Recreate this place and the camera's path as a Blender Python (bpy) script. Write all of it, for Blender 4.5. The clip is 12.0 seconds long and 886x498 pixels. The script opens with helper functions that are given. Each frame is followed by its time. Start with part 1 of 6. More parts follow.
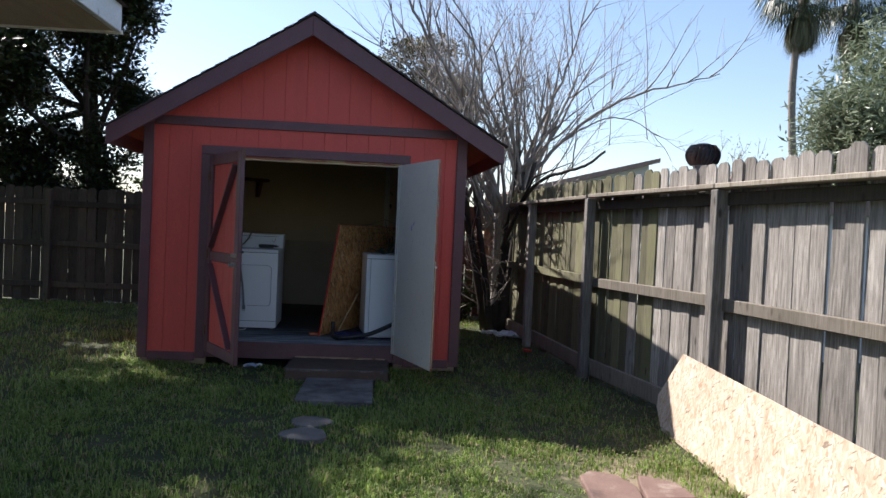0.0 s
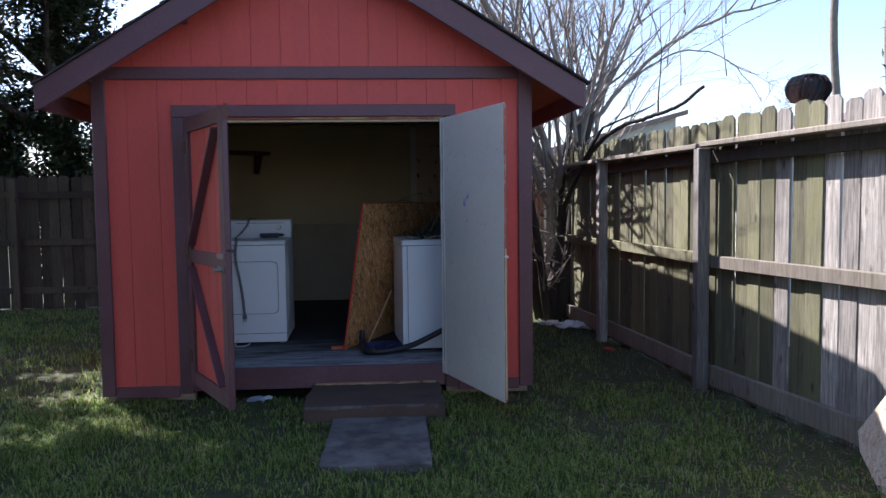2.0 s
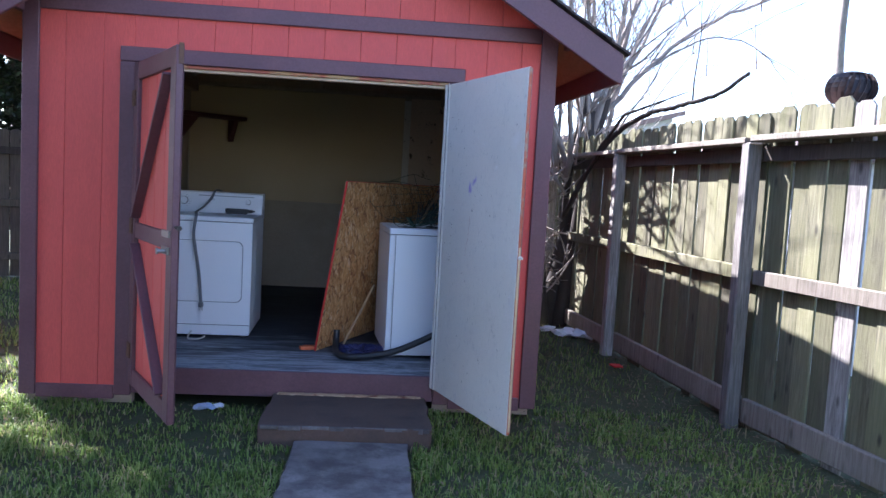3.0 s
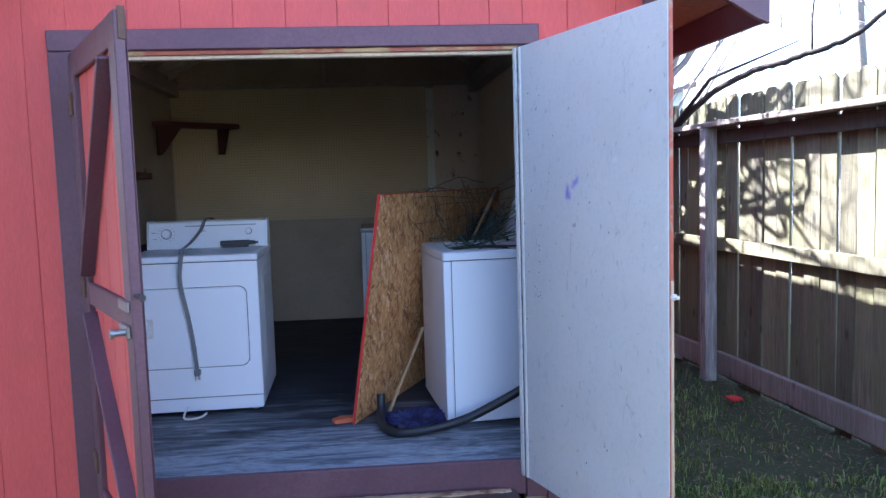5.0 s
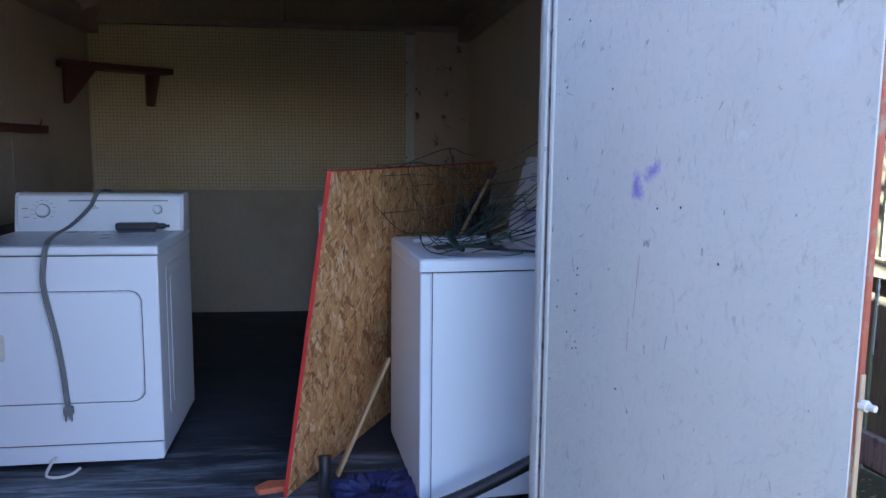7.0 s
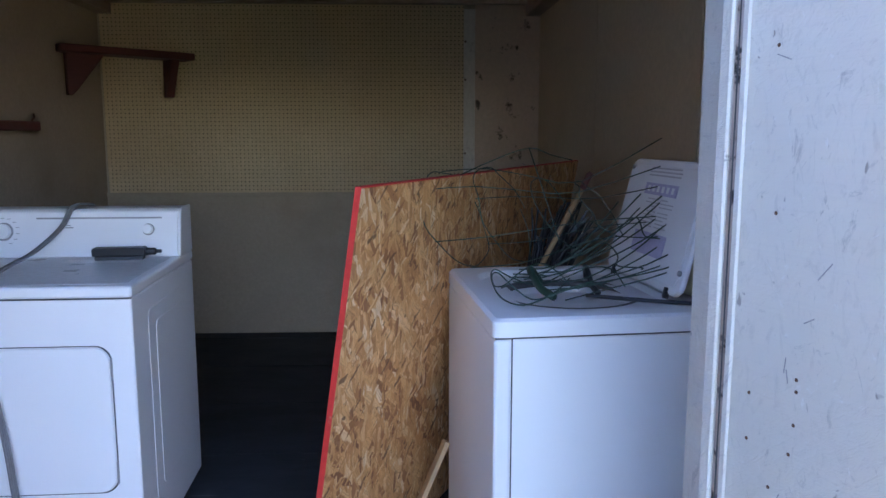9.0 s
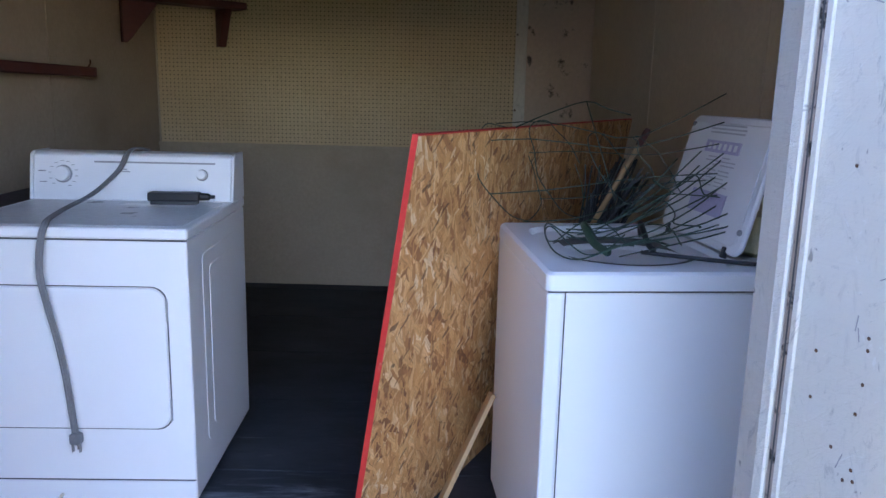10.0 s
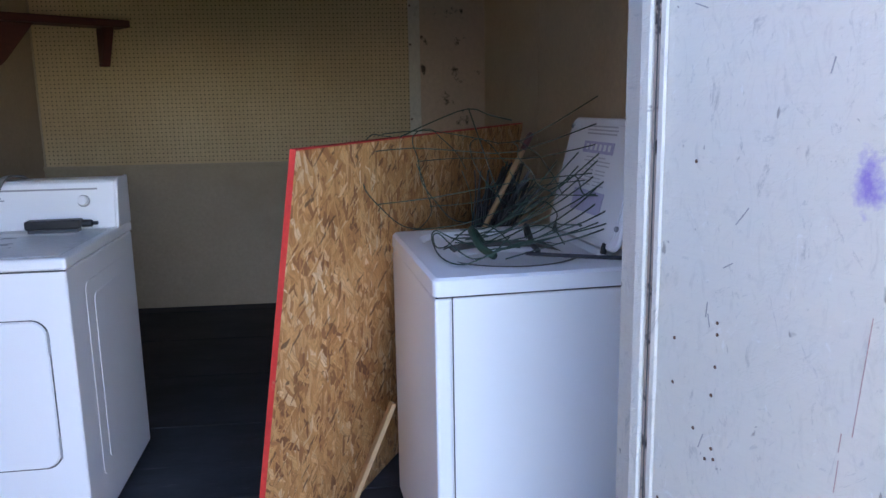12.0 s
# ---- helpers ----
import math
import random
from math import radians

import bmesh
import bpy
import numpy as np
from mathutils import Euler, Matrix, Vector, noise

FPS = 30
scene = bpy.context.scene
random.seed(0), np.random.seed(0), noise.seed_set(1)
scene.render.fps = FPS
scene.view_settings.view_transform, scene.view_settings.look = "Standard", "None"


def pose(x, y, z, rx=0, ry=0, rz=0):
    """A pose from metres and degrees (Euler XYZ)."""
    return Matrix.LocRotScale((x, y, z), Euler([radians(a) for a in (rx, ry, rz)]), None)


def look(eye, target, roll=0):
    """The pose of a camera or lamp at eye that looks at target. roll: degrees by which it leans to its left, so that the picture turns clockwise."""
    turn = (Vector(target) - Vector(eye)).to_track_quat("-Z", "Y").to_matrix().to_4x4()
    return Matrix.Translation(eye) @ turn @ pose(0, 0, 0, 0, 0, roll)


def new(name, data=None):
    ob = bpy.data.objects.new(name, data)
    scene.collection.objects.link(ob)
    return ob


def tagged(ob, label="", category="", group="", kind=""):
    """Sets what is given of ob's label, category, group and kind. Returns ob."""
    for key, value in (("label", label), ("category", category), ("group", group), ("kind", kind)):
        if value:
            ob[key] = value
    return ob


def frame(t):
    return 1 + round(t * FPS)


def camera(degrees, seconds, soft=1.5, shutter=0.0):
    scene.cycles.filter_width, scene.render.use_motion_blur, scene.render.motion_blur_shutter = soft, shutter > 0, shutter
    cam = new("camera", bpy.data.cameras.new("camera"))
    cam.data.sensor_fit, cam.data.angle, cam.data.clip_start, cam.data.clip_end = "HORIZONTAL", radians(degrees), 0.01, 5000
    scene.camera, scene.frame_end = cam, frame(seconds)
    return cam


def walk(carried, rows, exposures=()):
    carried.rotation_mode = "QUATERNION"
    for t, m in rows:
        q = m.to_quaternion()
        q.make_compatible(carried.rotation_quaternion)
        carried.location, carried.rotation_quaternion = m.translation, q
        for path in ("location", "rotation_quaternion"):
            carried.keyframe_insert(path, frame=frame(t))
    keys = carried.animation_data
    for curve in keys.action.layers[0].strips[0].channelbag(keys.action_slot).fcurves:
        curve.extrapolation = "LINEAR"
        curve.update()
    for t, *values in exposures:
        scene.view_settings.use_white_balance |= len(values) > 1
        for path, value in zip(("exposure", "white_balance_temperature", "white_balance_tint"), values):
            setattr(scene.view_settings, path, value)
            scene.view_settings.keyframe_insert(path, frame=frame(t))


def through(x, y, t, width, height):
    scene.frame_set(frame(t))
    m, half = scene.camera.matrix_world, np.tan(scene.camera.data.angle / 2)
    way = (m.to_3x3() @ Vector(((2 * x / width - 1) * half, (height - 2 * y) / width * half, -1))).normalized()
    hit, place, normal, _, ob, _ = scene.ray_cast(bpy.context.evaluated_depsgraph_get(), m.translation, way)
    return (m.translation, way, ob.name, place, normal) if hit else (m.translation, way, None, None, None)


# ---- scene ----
cam = camera(60.2, 12.0)
PATH = [
    (0, (2.217, -7.468, 1.381), (2.37, -5.475, 1.334), 2.6),
    (0.5, (2.228, -6.963, 1.362), (2.426, -4.978, 1.221), 3.5),
    (1, (2.141, -6.463, 1.389), (2.365, -4.486, 1.195), 2.5),
    (1.5, (2.08, -6.018, 1.396), (2.267, -4.032, 1.244), 1.8),
    (2, (1.997, -5.504, 1.415), (2.12, -3.512, 1.287), -0.7),
    (2.5, (2.014, -5.102, 1.428), (2.174, -3.119, 1.221), -1.9),
    (3, (1.96, -4.613, 1.392), (2.133, -2.627, 1.231), 3.2),
    (5, (1.753, -3.244, 1.45), (1.91, -1.258, 1.275), -1.7),
    (5.5, (1.724, -2.918, 1.439), (1.966, -0.942, 1.252), -0.1),
    (6, (1.68, -2.633, 1.447), (1.971, -0.666, 1.224), 0.2),
    (6.5, (1.699, -2.373, 1.445), (1.955, -0.403, 1.211), 1.1),
    (7, (1.841, -2.043, 1.479), (2.059, -0.072, 1.215), 0.6),
    (9, (1.867, -1.175, 1.509), (1.943, 0.802, 1.217), -0.0),
    (9.5, (1.84, -1.169, 1.484), (1.842, 0.797, 1.117), 1.0),
    (10, (1.835, -1.168, 1.483), (1.807, 0.792, 1.089), 1.3),
    (10.5, (1.863, -1.167, 1.483), (1.909, 0.79, 1.074), 0.2),
    (11, (1.877, -1.171, 1.478), (1.962, 0.783, 1.063), -0.8),
    (11.5, (1.891, -1.181, 1.486), (2.027, 0.773, 1.079), -0.8),
    (12, (1.906, -1.182, 1.488), (2.095, 0.774, 1.117), -1.0),
]
EXPOSURES = [
    (0.0, 0.98, 6480, 15), (1.0, 1.08, 6330, 18), (1.5, 1.2, 6200, 19), (2.0, 1.5, 6080, 20), (2.5, 1.95, 5950, 20), (3.0, 2.57, 5720, 22), (5.0, 3.22, 5600, 23),
    (5.5, 3.2, 5600, 21), (6.5, 3.08, 5700, 23), (7.0, 3.27, 5680, 22), (9.0, 3.77, 6080, 23), (9.5, 3.97, 6200, 23), (10.5, 4.0, 6400, 24), (12.0, 3.98, 6560, 24),
]
walk(cam, [(t, look(eye, target, roll)) for t, eye, target, roll in PATH], EXPOSURES)

# ---------------------------------------------------------------- world and light
SUN_WAY = Vector((0.705, -0.72, -1.0)).normalized()
sky_world = bpy.data.worlds.new("sky")
scene.world = sky_world
sky_world.use_nodes = True
nt = sky_world.node_tree
nt.nodes.clear()
w_out = nt.nodes.new("ShaderNodeOutputWorld")
w_bg = nt.nodes.new("ShaderNodeBackground")
w_sky = nt.nodes.new("ShaderNodeTexSky")
w_sky.sky_type = "NISHITA"
w_sky.sun_disc = False
w_sky.sun_elevation = radians(44.8)
w_sky.sun_rotation = math.atan2(-SUN_WAY.x, -SUN_WAY.y)
w_sky.air_density, w_sky.dust_density, w_sky.ozone_density = 1.0, 0.5, 1.6
w_bg.inputs["Strength"].default_value = 0.10
nt.links.new(w_sky.outputs["Color"], w_bg.inputs["Color"])
nt.links.new(w_bg.outputs["Background"], w_out.inputs["Surface"])
sun_data = bpy.data.lights.new("sun", "SUN")
sun_data.energy, sun_data.angle, sun_data.color = 5.0, radians(0.53), (1.0, 0.95, 0.87)
sun = new("sun", sun_data)
sun.matrix_world = look((-8, 8, 12), Vector((-8, 8, 12)) + SUN_WAY)


# ---------------------------------------------------------------- materials
def links_of(name):
    m = bpy.data.materials.new(name)
    m.use_nodes = True
    t = m.node_tree
    bsdf = t.nodes["Principled BSDF"]
    return m, t, bsdf


def coords(t, scale=(1, 1, 1), jitter=True):
    """Object coordinates in metres, shifted by each object's random number."""
    tc = t.nodes.new("ShaderNodeTexCoord")
    mp = t.nodes.new("ShaderNodeMapping")
    mp.inputs["Scale"].default_value = scale
    t.links.new(tc.outputs["Object"], mp.inputs["Vector"])
    if jitter:
        info = t.nodes.new("ShaderNodeObjectInfo")
        mul = t.nodes.new("ShaderNodeMath")
        mul.operation = "MULTIPLY"
        mul.inputs[1].default_value = 37.0
        t.links.new(info.outputs["Random"], mul.inputs[0])
        t.links.new(mul.outputs[0], mp.inputs["Location"])
    return mp.outputs["Vector"]


def noise_node(t, vec, scale, detail=4.0, rough=0.6, distort=0.0):
    n = t.nodes.new("ShaderNodeTexNoise")
    n.inputs["Scale"].default_value = scale
    n.inputs["Detail"].default_value = detail
    n.inputs["Roughness"].default_value = rough
    n.inputs["Distortion"].default_value = distort
    t.links.new(vec, n.inputs["Vector"])
    return n.outputs["Fac"]


def ramp(t, fac, stops):
    r = t.nodes.new("ShaderNodeValToRGB")
    els = r.color_ramp.elements
    while len(els) < len(stops):
        els.new(0.5)
    for e, (p, c) in zip(els, stops):
        e.position, e.color = p, (*c, 1) if len(c) == 3 else c
    t.links.new(fac, r.inputs["Fac"])
    return r.outputs["Color"]


def mix(t, fac, a, b, kind="MIX"):
    m = t.nodes.new("ShaderNodeMix")
    m.data_type, m.blend_type = "RGBA", kind
    for socket, v in ((m.inputs[0], fac), (m.inputs[6], a), (m.inputs[7], b)):
        if isinstance(v, (int, float)):
            socket.default_value = v
        elif isinstance(v, tuple):
            socket.default_value = (*v, 1)
        else:
            t.links.new(v, socket)
    return m.outputs[2]


def bump(t, bsdf, height, strength, distance=0.01):
    b = t.nodes.new("ShaderNodeBump")
    b.inputs["Strength"].default_value = strength
    b.inputs["Distance"].default_value = distance
    t.links.new(height, b.inputs["Height"])
    t.links.new(b.outputs["Normal"], bsdf.inputs["Normal"])


def surface(name, c1, c2, scale=6.0, fine=60.0, stretch=(1, 1, 1), rough=0.6, relief=0.3, stain=None, stain_scale=1.5,
            stain_at=(0.55, 0.75), metal=0.0, vary=0.0, spec=0.5, jitter=True, grain_dark=0.72):
    """A two-scale surface: a broad drift of colour, a fine grain, and stains or wear of a second colour."""
    m, t, bsdf = links_of(name)
    vec = coords(t, stretch, jitter)
    broad = noise_node(t, vec, scale)
    grain = noise_node(t, vec, fine, 5.0, 0.7)
    col = ramp(t, broad, [(0.3, c1), (0.7, c2)])
    dark = tuple(v * grain_dark for v in c1)
    col = mix(t, ramp(t, grain, [(0.35, (0.5,) * 3), (0.65, (0, 0, 0))]), col, dark)
    if stain:
        where = noise_node(t, coords(t, (1, 1, 1), jitter), stain_scale, 6.0, 0.65)
        col = mix(t, ramp(t, where, [(stain_at[0], (0, 0, 0)), (stain_at[1], (1, 1, 1))]), col, stain)
    if vary:
        info = t.nodes.new("ShaderNodeObjectInfo")
        col = mix(t, 1.0, col, ramp(t, info.outputs["Random"], [(0, (1 - vary,) * 3), (1, (1 + vary * 0.6,) * 3)]), "MULTIPLY")
    t.links.new(col, bsdf.inputs["Base Color"])
    rr = ramp(t, broad, [(0.3, (max(rough - 0.08, 0.03),) * 3), (0.7, (min(rough + 0.1, 1),) * 3)])
    t.links.new(rr, bsdf.inputs["Roughness"])
    bsdf.inputs["Metallic"].default_value = metal
    bsdf.inputs["Specular IOR Level"].default_value = spec
    if relief:
        bump(t, bsdf, grain, relief, 0.004)
    return m


def leaf_material(name, c1, c2, gloss=0.45, through=0.25, dead=None):
    m, t, bsdf = links_of(name)
    geo = t.nodes.new("ShaderNodeNewGeometry")
    col = ramp(t, geo.outputs["Random Per Island"], [(0.0, c1), (1.0, c2)] if not dead else [(0.0, c1), (0.84, c2), (0.92, dead)])
    t.links.new(col, bsdf.inputs["Base Color"])
    bsdf.inputs["Roughness"].default_value = gloss
    trans = t.nodes.new("ShaderNodeBsdfTranslucent")
    t.links.new(col, trans.inputs["Color"])
    ms = t.nodes.new("ShaderNodeMixShader")
    ms.inputs[0].default_value = through
    t.links.new(bsdf.outputs[0], ms.inputs[1])
    t.links.new(trans.outputs[0], ms.inputs[2])
    t.links.new(ms.outputs[0], t.nodes["Material Output"].inputs["Surface"])
    return m


def strand_board(name, tone, grain_tone):
    """Pressed wood flakes: layers of stretched cells that lie mostly one way, each flake with its own tone and fibre."""
    m, t, bsdf = links_of(name)
    base = coords(t, (1, 1, 1))
    warp = t.nodes.new("ShaderNodeTexNoise")
    warp.inputs["Scale"].default_value = 13.0
    warp.inputs["Detail"].default_value = 3.0
    t.links.new(base, warp.inputs["Vector"])
    vec = mix(t, 0.03, base, warp.outputs["Color"])
    layers, edges = [], []
    for scale, turn in (((66, 30, 13), 34), ((52, 30, 10), 54), ((90, 30, 21), 12), ((110, 30, 30), -50)):
        rot = t.nodes.new("ShaderNodeMapping")
        rot.inputs["Rotation"].default_value = (0, radians(turn), 0)
        t.links.new(vec, rot.inputs["Vector"])
        mp = t.nodes.new("ShaderNodeMapping")
        mp.inputs["Scale"].default_value = scale
        t.links.new(rot.outputs["Vector"], mp.inputs["Vector"])
        v = t.nodes.new("ShaderNodeTexVoronoi")
        v.inputs["Scale"].default_value = 1.0
        v.inputs["Randomness"].default_value = 1.0
        t.links.new(mp.outputs["Vector"], v.inputs["Vector"])
        sep = t.nodes.new("ShaderNodeSeparateColor")
        t.links.new(v.outputs["Color"], sep.inputs["Color"])
        fibre = t.nodes.new("ShaderNodeMapping")
        fibre.inputs["Scale"].default_value = (5.0, 1.0, 0.5)
        t.links.new(mp.outputs["Vector"], fibre.inputs["Vector"])
        lines = noise_node(t, fibre.outputs["Vector"], 1.3, 4, 0.65)
        flake = ramp(t, sep.outputs["Red"], tone)
        flake = mix(t, ramp(t, lines, [(0.34, (0.7,) * 3), (0.54, (0, 0, 0))]), flake, grain_tone)
        layers.append((flake, sep))
        edges.append(v.outputs["Distance"])
    col = layers[0][0]
    for (flake, sep), share in zip(layers[1:], (0.55, 0.66, 0.82)):
        col = mix(t, ramp(t, sep.outputs["Blue"], [(share, (0, 0, 0)), (share + 0.015, (1, 1, 1))]), col, flake)
    # dark chips and shadowed gaps where flakes overlap
    chip = noise_node(t, mp.outputs["Vector"], 0.42, 3, 0.55, 0.6)
    col = mix(t, ramp(t, chip, [(0.63, (0, 0, 0)), (0.66, (0.85,) * 3)]), col, tuple(v * 0.40 for v in grain_tone))
    drift = noise_node(t, base, 3.0, 4, 0.6)
    col = mix(t, 1.0, col, ramp(t, drift, [(0.3, (0.84, 0.80, 0.76)), (0.7, (1.1, 1.1, 1.1))]), "MULTIPLY")
    t.links.new(col, bsdf.inputs["Base Color"])
    bsdf.inputs["Roughness"].default_value = 0.66
    bump(t, bsdf, mix(t, 0.5, edges[0], edges[2]), 0.45, 0.004)
    return m


def pegboard_material():
    """Brown hardboard with holes on a one-inch grid."""
    m, t, bsdf = links_of("pegboard")
    tc = t.nodes.new("ShaderNodeTexCoord")
    sep = t.nodes.new("ShaderNodeSeparateXYZ")
    t.links.new(tc.outputs["Object"], sep.inputs[0])
    squares = []
    for axis in ("X", "Z"):
        fr = t.nodes.new("ShaderNodeMath")
        fr.operation = "PINGPONG"
        fr.inputs[1].default_value = 0.0127
        t.links.new(sep.outputs[axis], fr.inputs[0])
        sq = t.nodes.new("ShaderNodeMath")
        sq.operation = "POWER"
        sq.inputs[1].default_value = 2.0
        t.links.new(fr.outputs[0], sq.inputs[0])
        squares.append(sq.outputs[0])
    add = t.nodes.new("ShaderNodeMath")
    add.operation = "ADD"
    t.links.new(squares[0], add.inputs[0])
    t.links.new(squares[1], add.inputs[1])
    less = t.nodes.new("ShaderNodeMath")
    less.operation = "LESS_THAN"
    less.inputs[1].default_value = 0.0036 ** 2
    t.links.new(add.outputs[0], less.inputs[0])
    vec = coords(t)
    col = ramp(t, noise_node(t, vec, 1.6, 5), [(0.3, (0.60, 0.45, 0.26)), (0.7, (0.74, 0.58, 0.36))])
    col = mix(t, ramp(t, noise_node(t, vec, 40, 4), [(0.4, (0.25,) * 3), (0.7, (0, 0, 0))]), col, (0.34, 0.25, 0.14))
    col = mix(t, less.outputs[0], col, (0.03, 0.022, 0.015))
    t.links.new(col, bsdf.inputs["Base Color"])
    bsdf.inputs["Roughness"].default_value = 0.75
    return m


def fence_wood(name, tones, green=0.0):
    """Weathered picket wood: long grain, grey and brown, moss where it grows."""
    m, t, bsdf = links_of(name)
    vec = coords(t, (9, 9, 0.55))
    grain = noise_node(t, vec, 7.0, 8, 0.72, 0.6)
    col = ramp(t, grain, [(0.28, tones[0]), (0.5, tones[1]), (0.75, tones[2])])
    broad = noise_node(t, coords(t, (1, 1, 0.5)), 2.6, 5)
    col = mix(t, ramp(t, broad, [(0.45, (0, 0, 0)), (0.75, (0.7,) * 3)]), col, tuple(v * 0.55 for v in tones[1]))
    if green:
        moss = noise_node(t, coords(t, (1, 1, 0.6)), 3.4, 6, 0.65)
        col = mix(t, ramp(t, moss, [(0.36, (0, 0, 0)), (0.62, (green,) * 3)]), col, (0.175, 0.182, 0.082))
    # knots, a few on each board
    spots = t.nodes.new("ShaderNodeTexVoronoi")
    spots.inputs["Scale"].default_value = 1.0
    t.links.new(coords(t, (9, 9, 3.6)), spots.inputs["Vector"])
    col = mix(t, ramp(t, spots.outputs["Distance"], [(0.07, (0.85,) * 3), (0.17, (0, 0, 0))]), col, tuple(v * 0.9 for v in tones[0]))
    info = t.nodes.new("ShaderNodeObjectInfo")
    col = mix(t, 1.0, col, ramp(t, info.outputs["Random"], [(0, (0.58, 0.56, 0.54)), (0.5, (1, 0.98, 0.95)), (1, (1.3, 1.28, 1.24))]), "MULTIPLY")
    t.links.new(col, bsdf.inputs["Base Color"])
    bsdf.inputs["Roughness"].default_value = 0.85
    bump(t, bsdf, grain, 0.5, 0.006)
    return m


def chalky_paint(name="chalky_white_paint", smear=None):
    """Old white paint on veneer: faint wood grain, hairline checks, grey bruises and grime."""
    m, t, bsdf = links_of(name)
    vec = coords(t, (1, 1, 1))
    broad = noise_node(t, vec, 1.7, 6, 0.6)
    col = ramp(t, broad, [(0.3, (0.665, 0.625, 0.560)), (0.7, (0.735, 0.692, 0.622))])
    grain = noise_node(t, coords(t, (3.2, 3.2, 1.5)), 11, 8, 0.75, 1.8)
    col = mix(t, ramp(t, grain, [(0.30, (0.6,) * 3), (0.47, (0, 0, 0))]), col, (0.53, 0.50, 0.455))
    bruise = noise_node(t, coords(t, (2.2, 2.2, 1)), 11, 7, 0.75, 0.8)
    col = mix(t, ramp(t, bruise, [(0.60, (0, 0, 0)), (0.69, (0.75,) * 3)]), col, (0.38, 0.36, 0.34))
    for turn, k in ((18, 1.0), (-52, 1.5)):
        rot = t.nodes.new("ShaderNodeMapping")
        rot.inputs["Rotation"].default_value = (0, radians(turn), 0)
        t.links.new(coords(t), rot.inputs["Vector"])
        stretch = t.nodes.new("ShaderNodeMapping")
        stretch.inputs["Scale"].default_value = (4.2 * k, 2.0, 1.5 * k)
        t.links.new(rot.outputs["Vector"], stretch.inputs["Vector"])
        flake = noise_node(t, stretch.outputs["Vector"], 9.0, 6, 0.7, 0.9)
        col = mix(t, ramp(t, flake, [(0.63, (0, 0, 0)), (0.67, (0.55,) * 3), (0.70, (0, 0, 0))]), col, (0.44, 0.42, 0.40))
        col = mix(t, ramp(t, flake, [(0.30, (0.5,) * 3), (0.36, (0, 0, 0))]), col, (0.80, 0.79, 0.77))
        grain = mix(t, 0.6, grain, flake)
    # combed brush lines across the sheet, and small dark dings
    comb = noise_node(t, coords(t, (0.5, 1, 26)), 9.0, 5, 0.65, 0.5)
    col = mix(t, ramp(t, comb, [(0.34, (0.12,) * 3), (0.5, (0, 0, 0))]), col, (0.55, 0.525, 0.48))
    ding = noise_node(t, coords(t, (1.6, 1, 1)), 26, 3, 0.5, 0.5)
    col = mix(t, ramp(t, ding, [(0.715, (0, 0, 0)), (0.75, (0.8,) * 3)]), col, (0.25, 0.22, 0.20))
    grain = mix(t, 0.12, grain, comb)
    if smear:
        # soft sprayed violet paint: a blot and a short streak
        cloud = noise_node(t, coords(t), 34, 4, 0.7)
        for centre, size in smear:
            mp = t.nodes.new("ShaderNodeMapping")
            mp.vector_type = "TEXTURE"
            mp.inputs["Location"].default_value = centre[:3]
            mp.inputs["Rotation"].default_value = (0, radians(centre[3]), 0)
            mp.inputs["Scale"].default_value = (size[0], 1.0, size[1])
            t.links.new(coords(t, jitter=False), mp.inputs["Vector"])
            ln = t.nodes.new("ShaderNodeVectorMath")
            ln.operation = "LENGTH"
            t.links.new(mp.outputs["Vector"], ln.inputs[0])
            add = t.nodes.new("ShaderNodeMath")
            add.operation = "MULTIPLY_ADD"
            add.inputs[1].default_value = 1.1
            t.links.new(cloud, add.inputs[0])
            t.links.new(ln.outputs["Value"], add.inputs[2])
            col = mix(t, ramp(t, add.outputs[0], [(0.6, (0.9,) * 3), (1.6, (0, 0, 0))]), col, (0.26, 0.17, 0.55))
    pale = noise_node(t, coords(t, (1, 1, 1.4)), 3.1, 3, 0.5)
    col = mix(t, ramp(t, pale, [(0.66, (0, 0, 0)), (0.8, (0.5,) * 3)]), col, (0.76, 0.755, 0.76))
    t.links.new(col, bsdf.inputs["Base Color"])
    t.links.new(ramp(t, broad, [(0.3, (0.5,) * 3), (0.7, (0.66,) * 3)]), bsdf.inputs["Roughness"])
    bump(t, bsdf, grain, 0.7, 0.006)
    return m


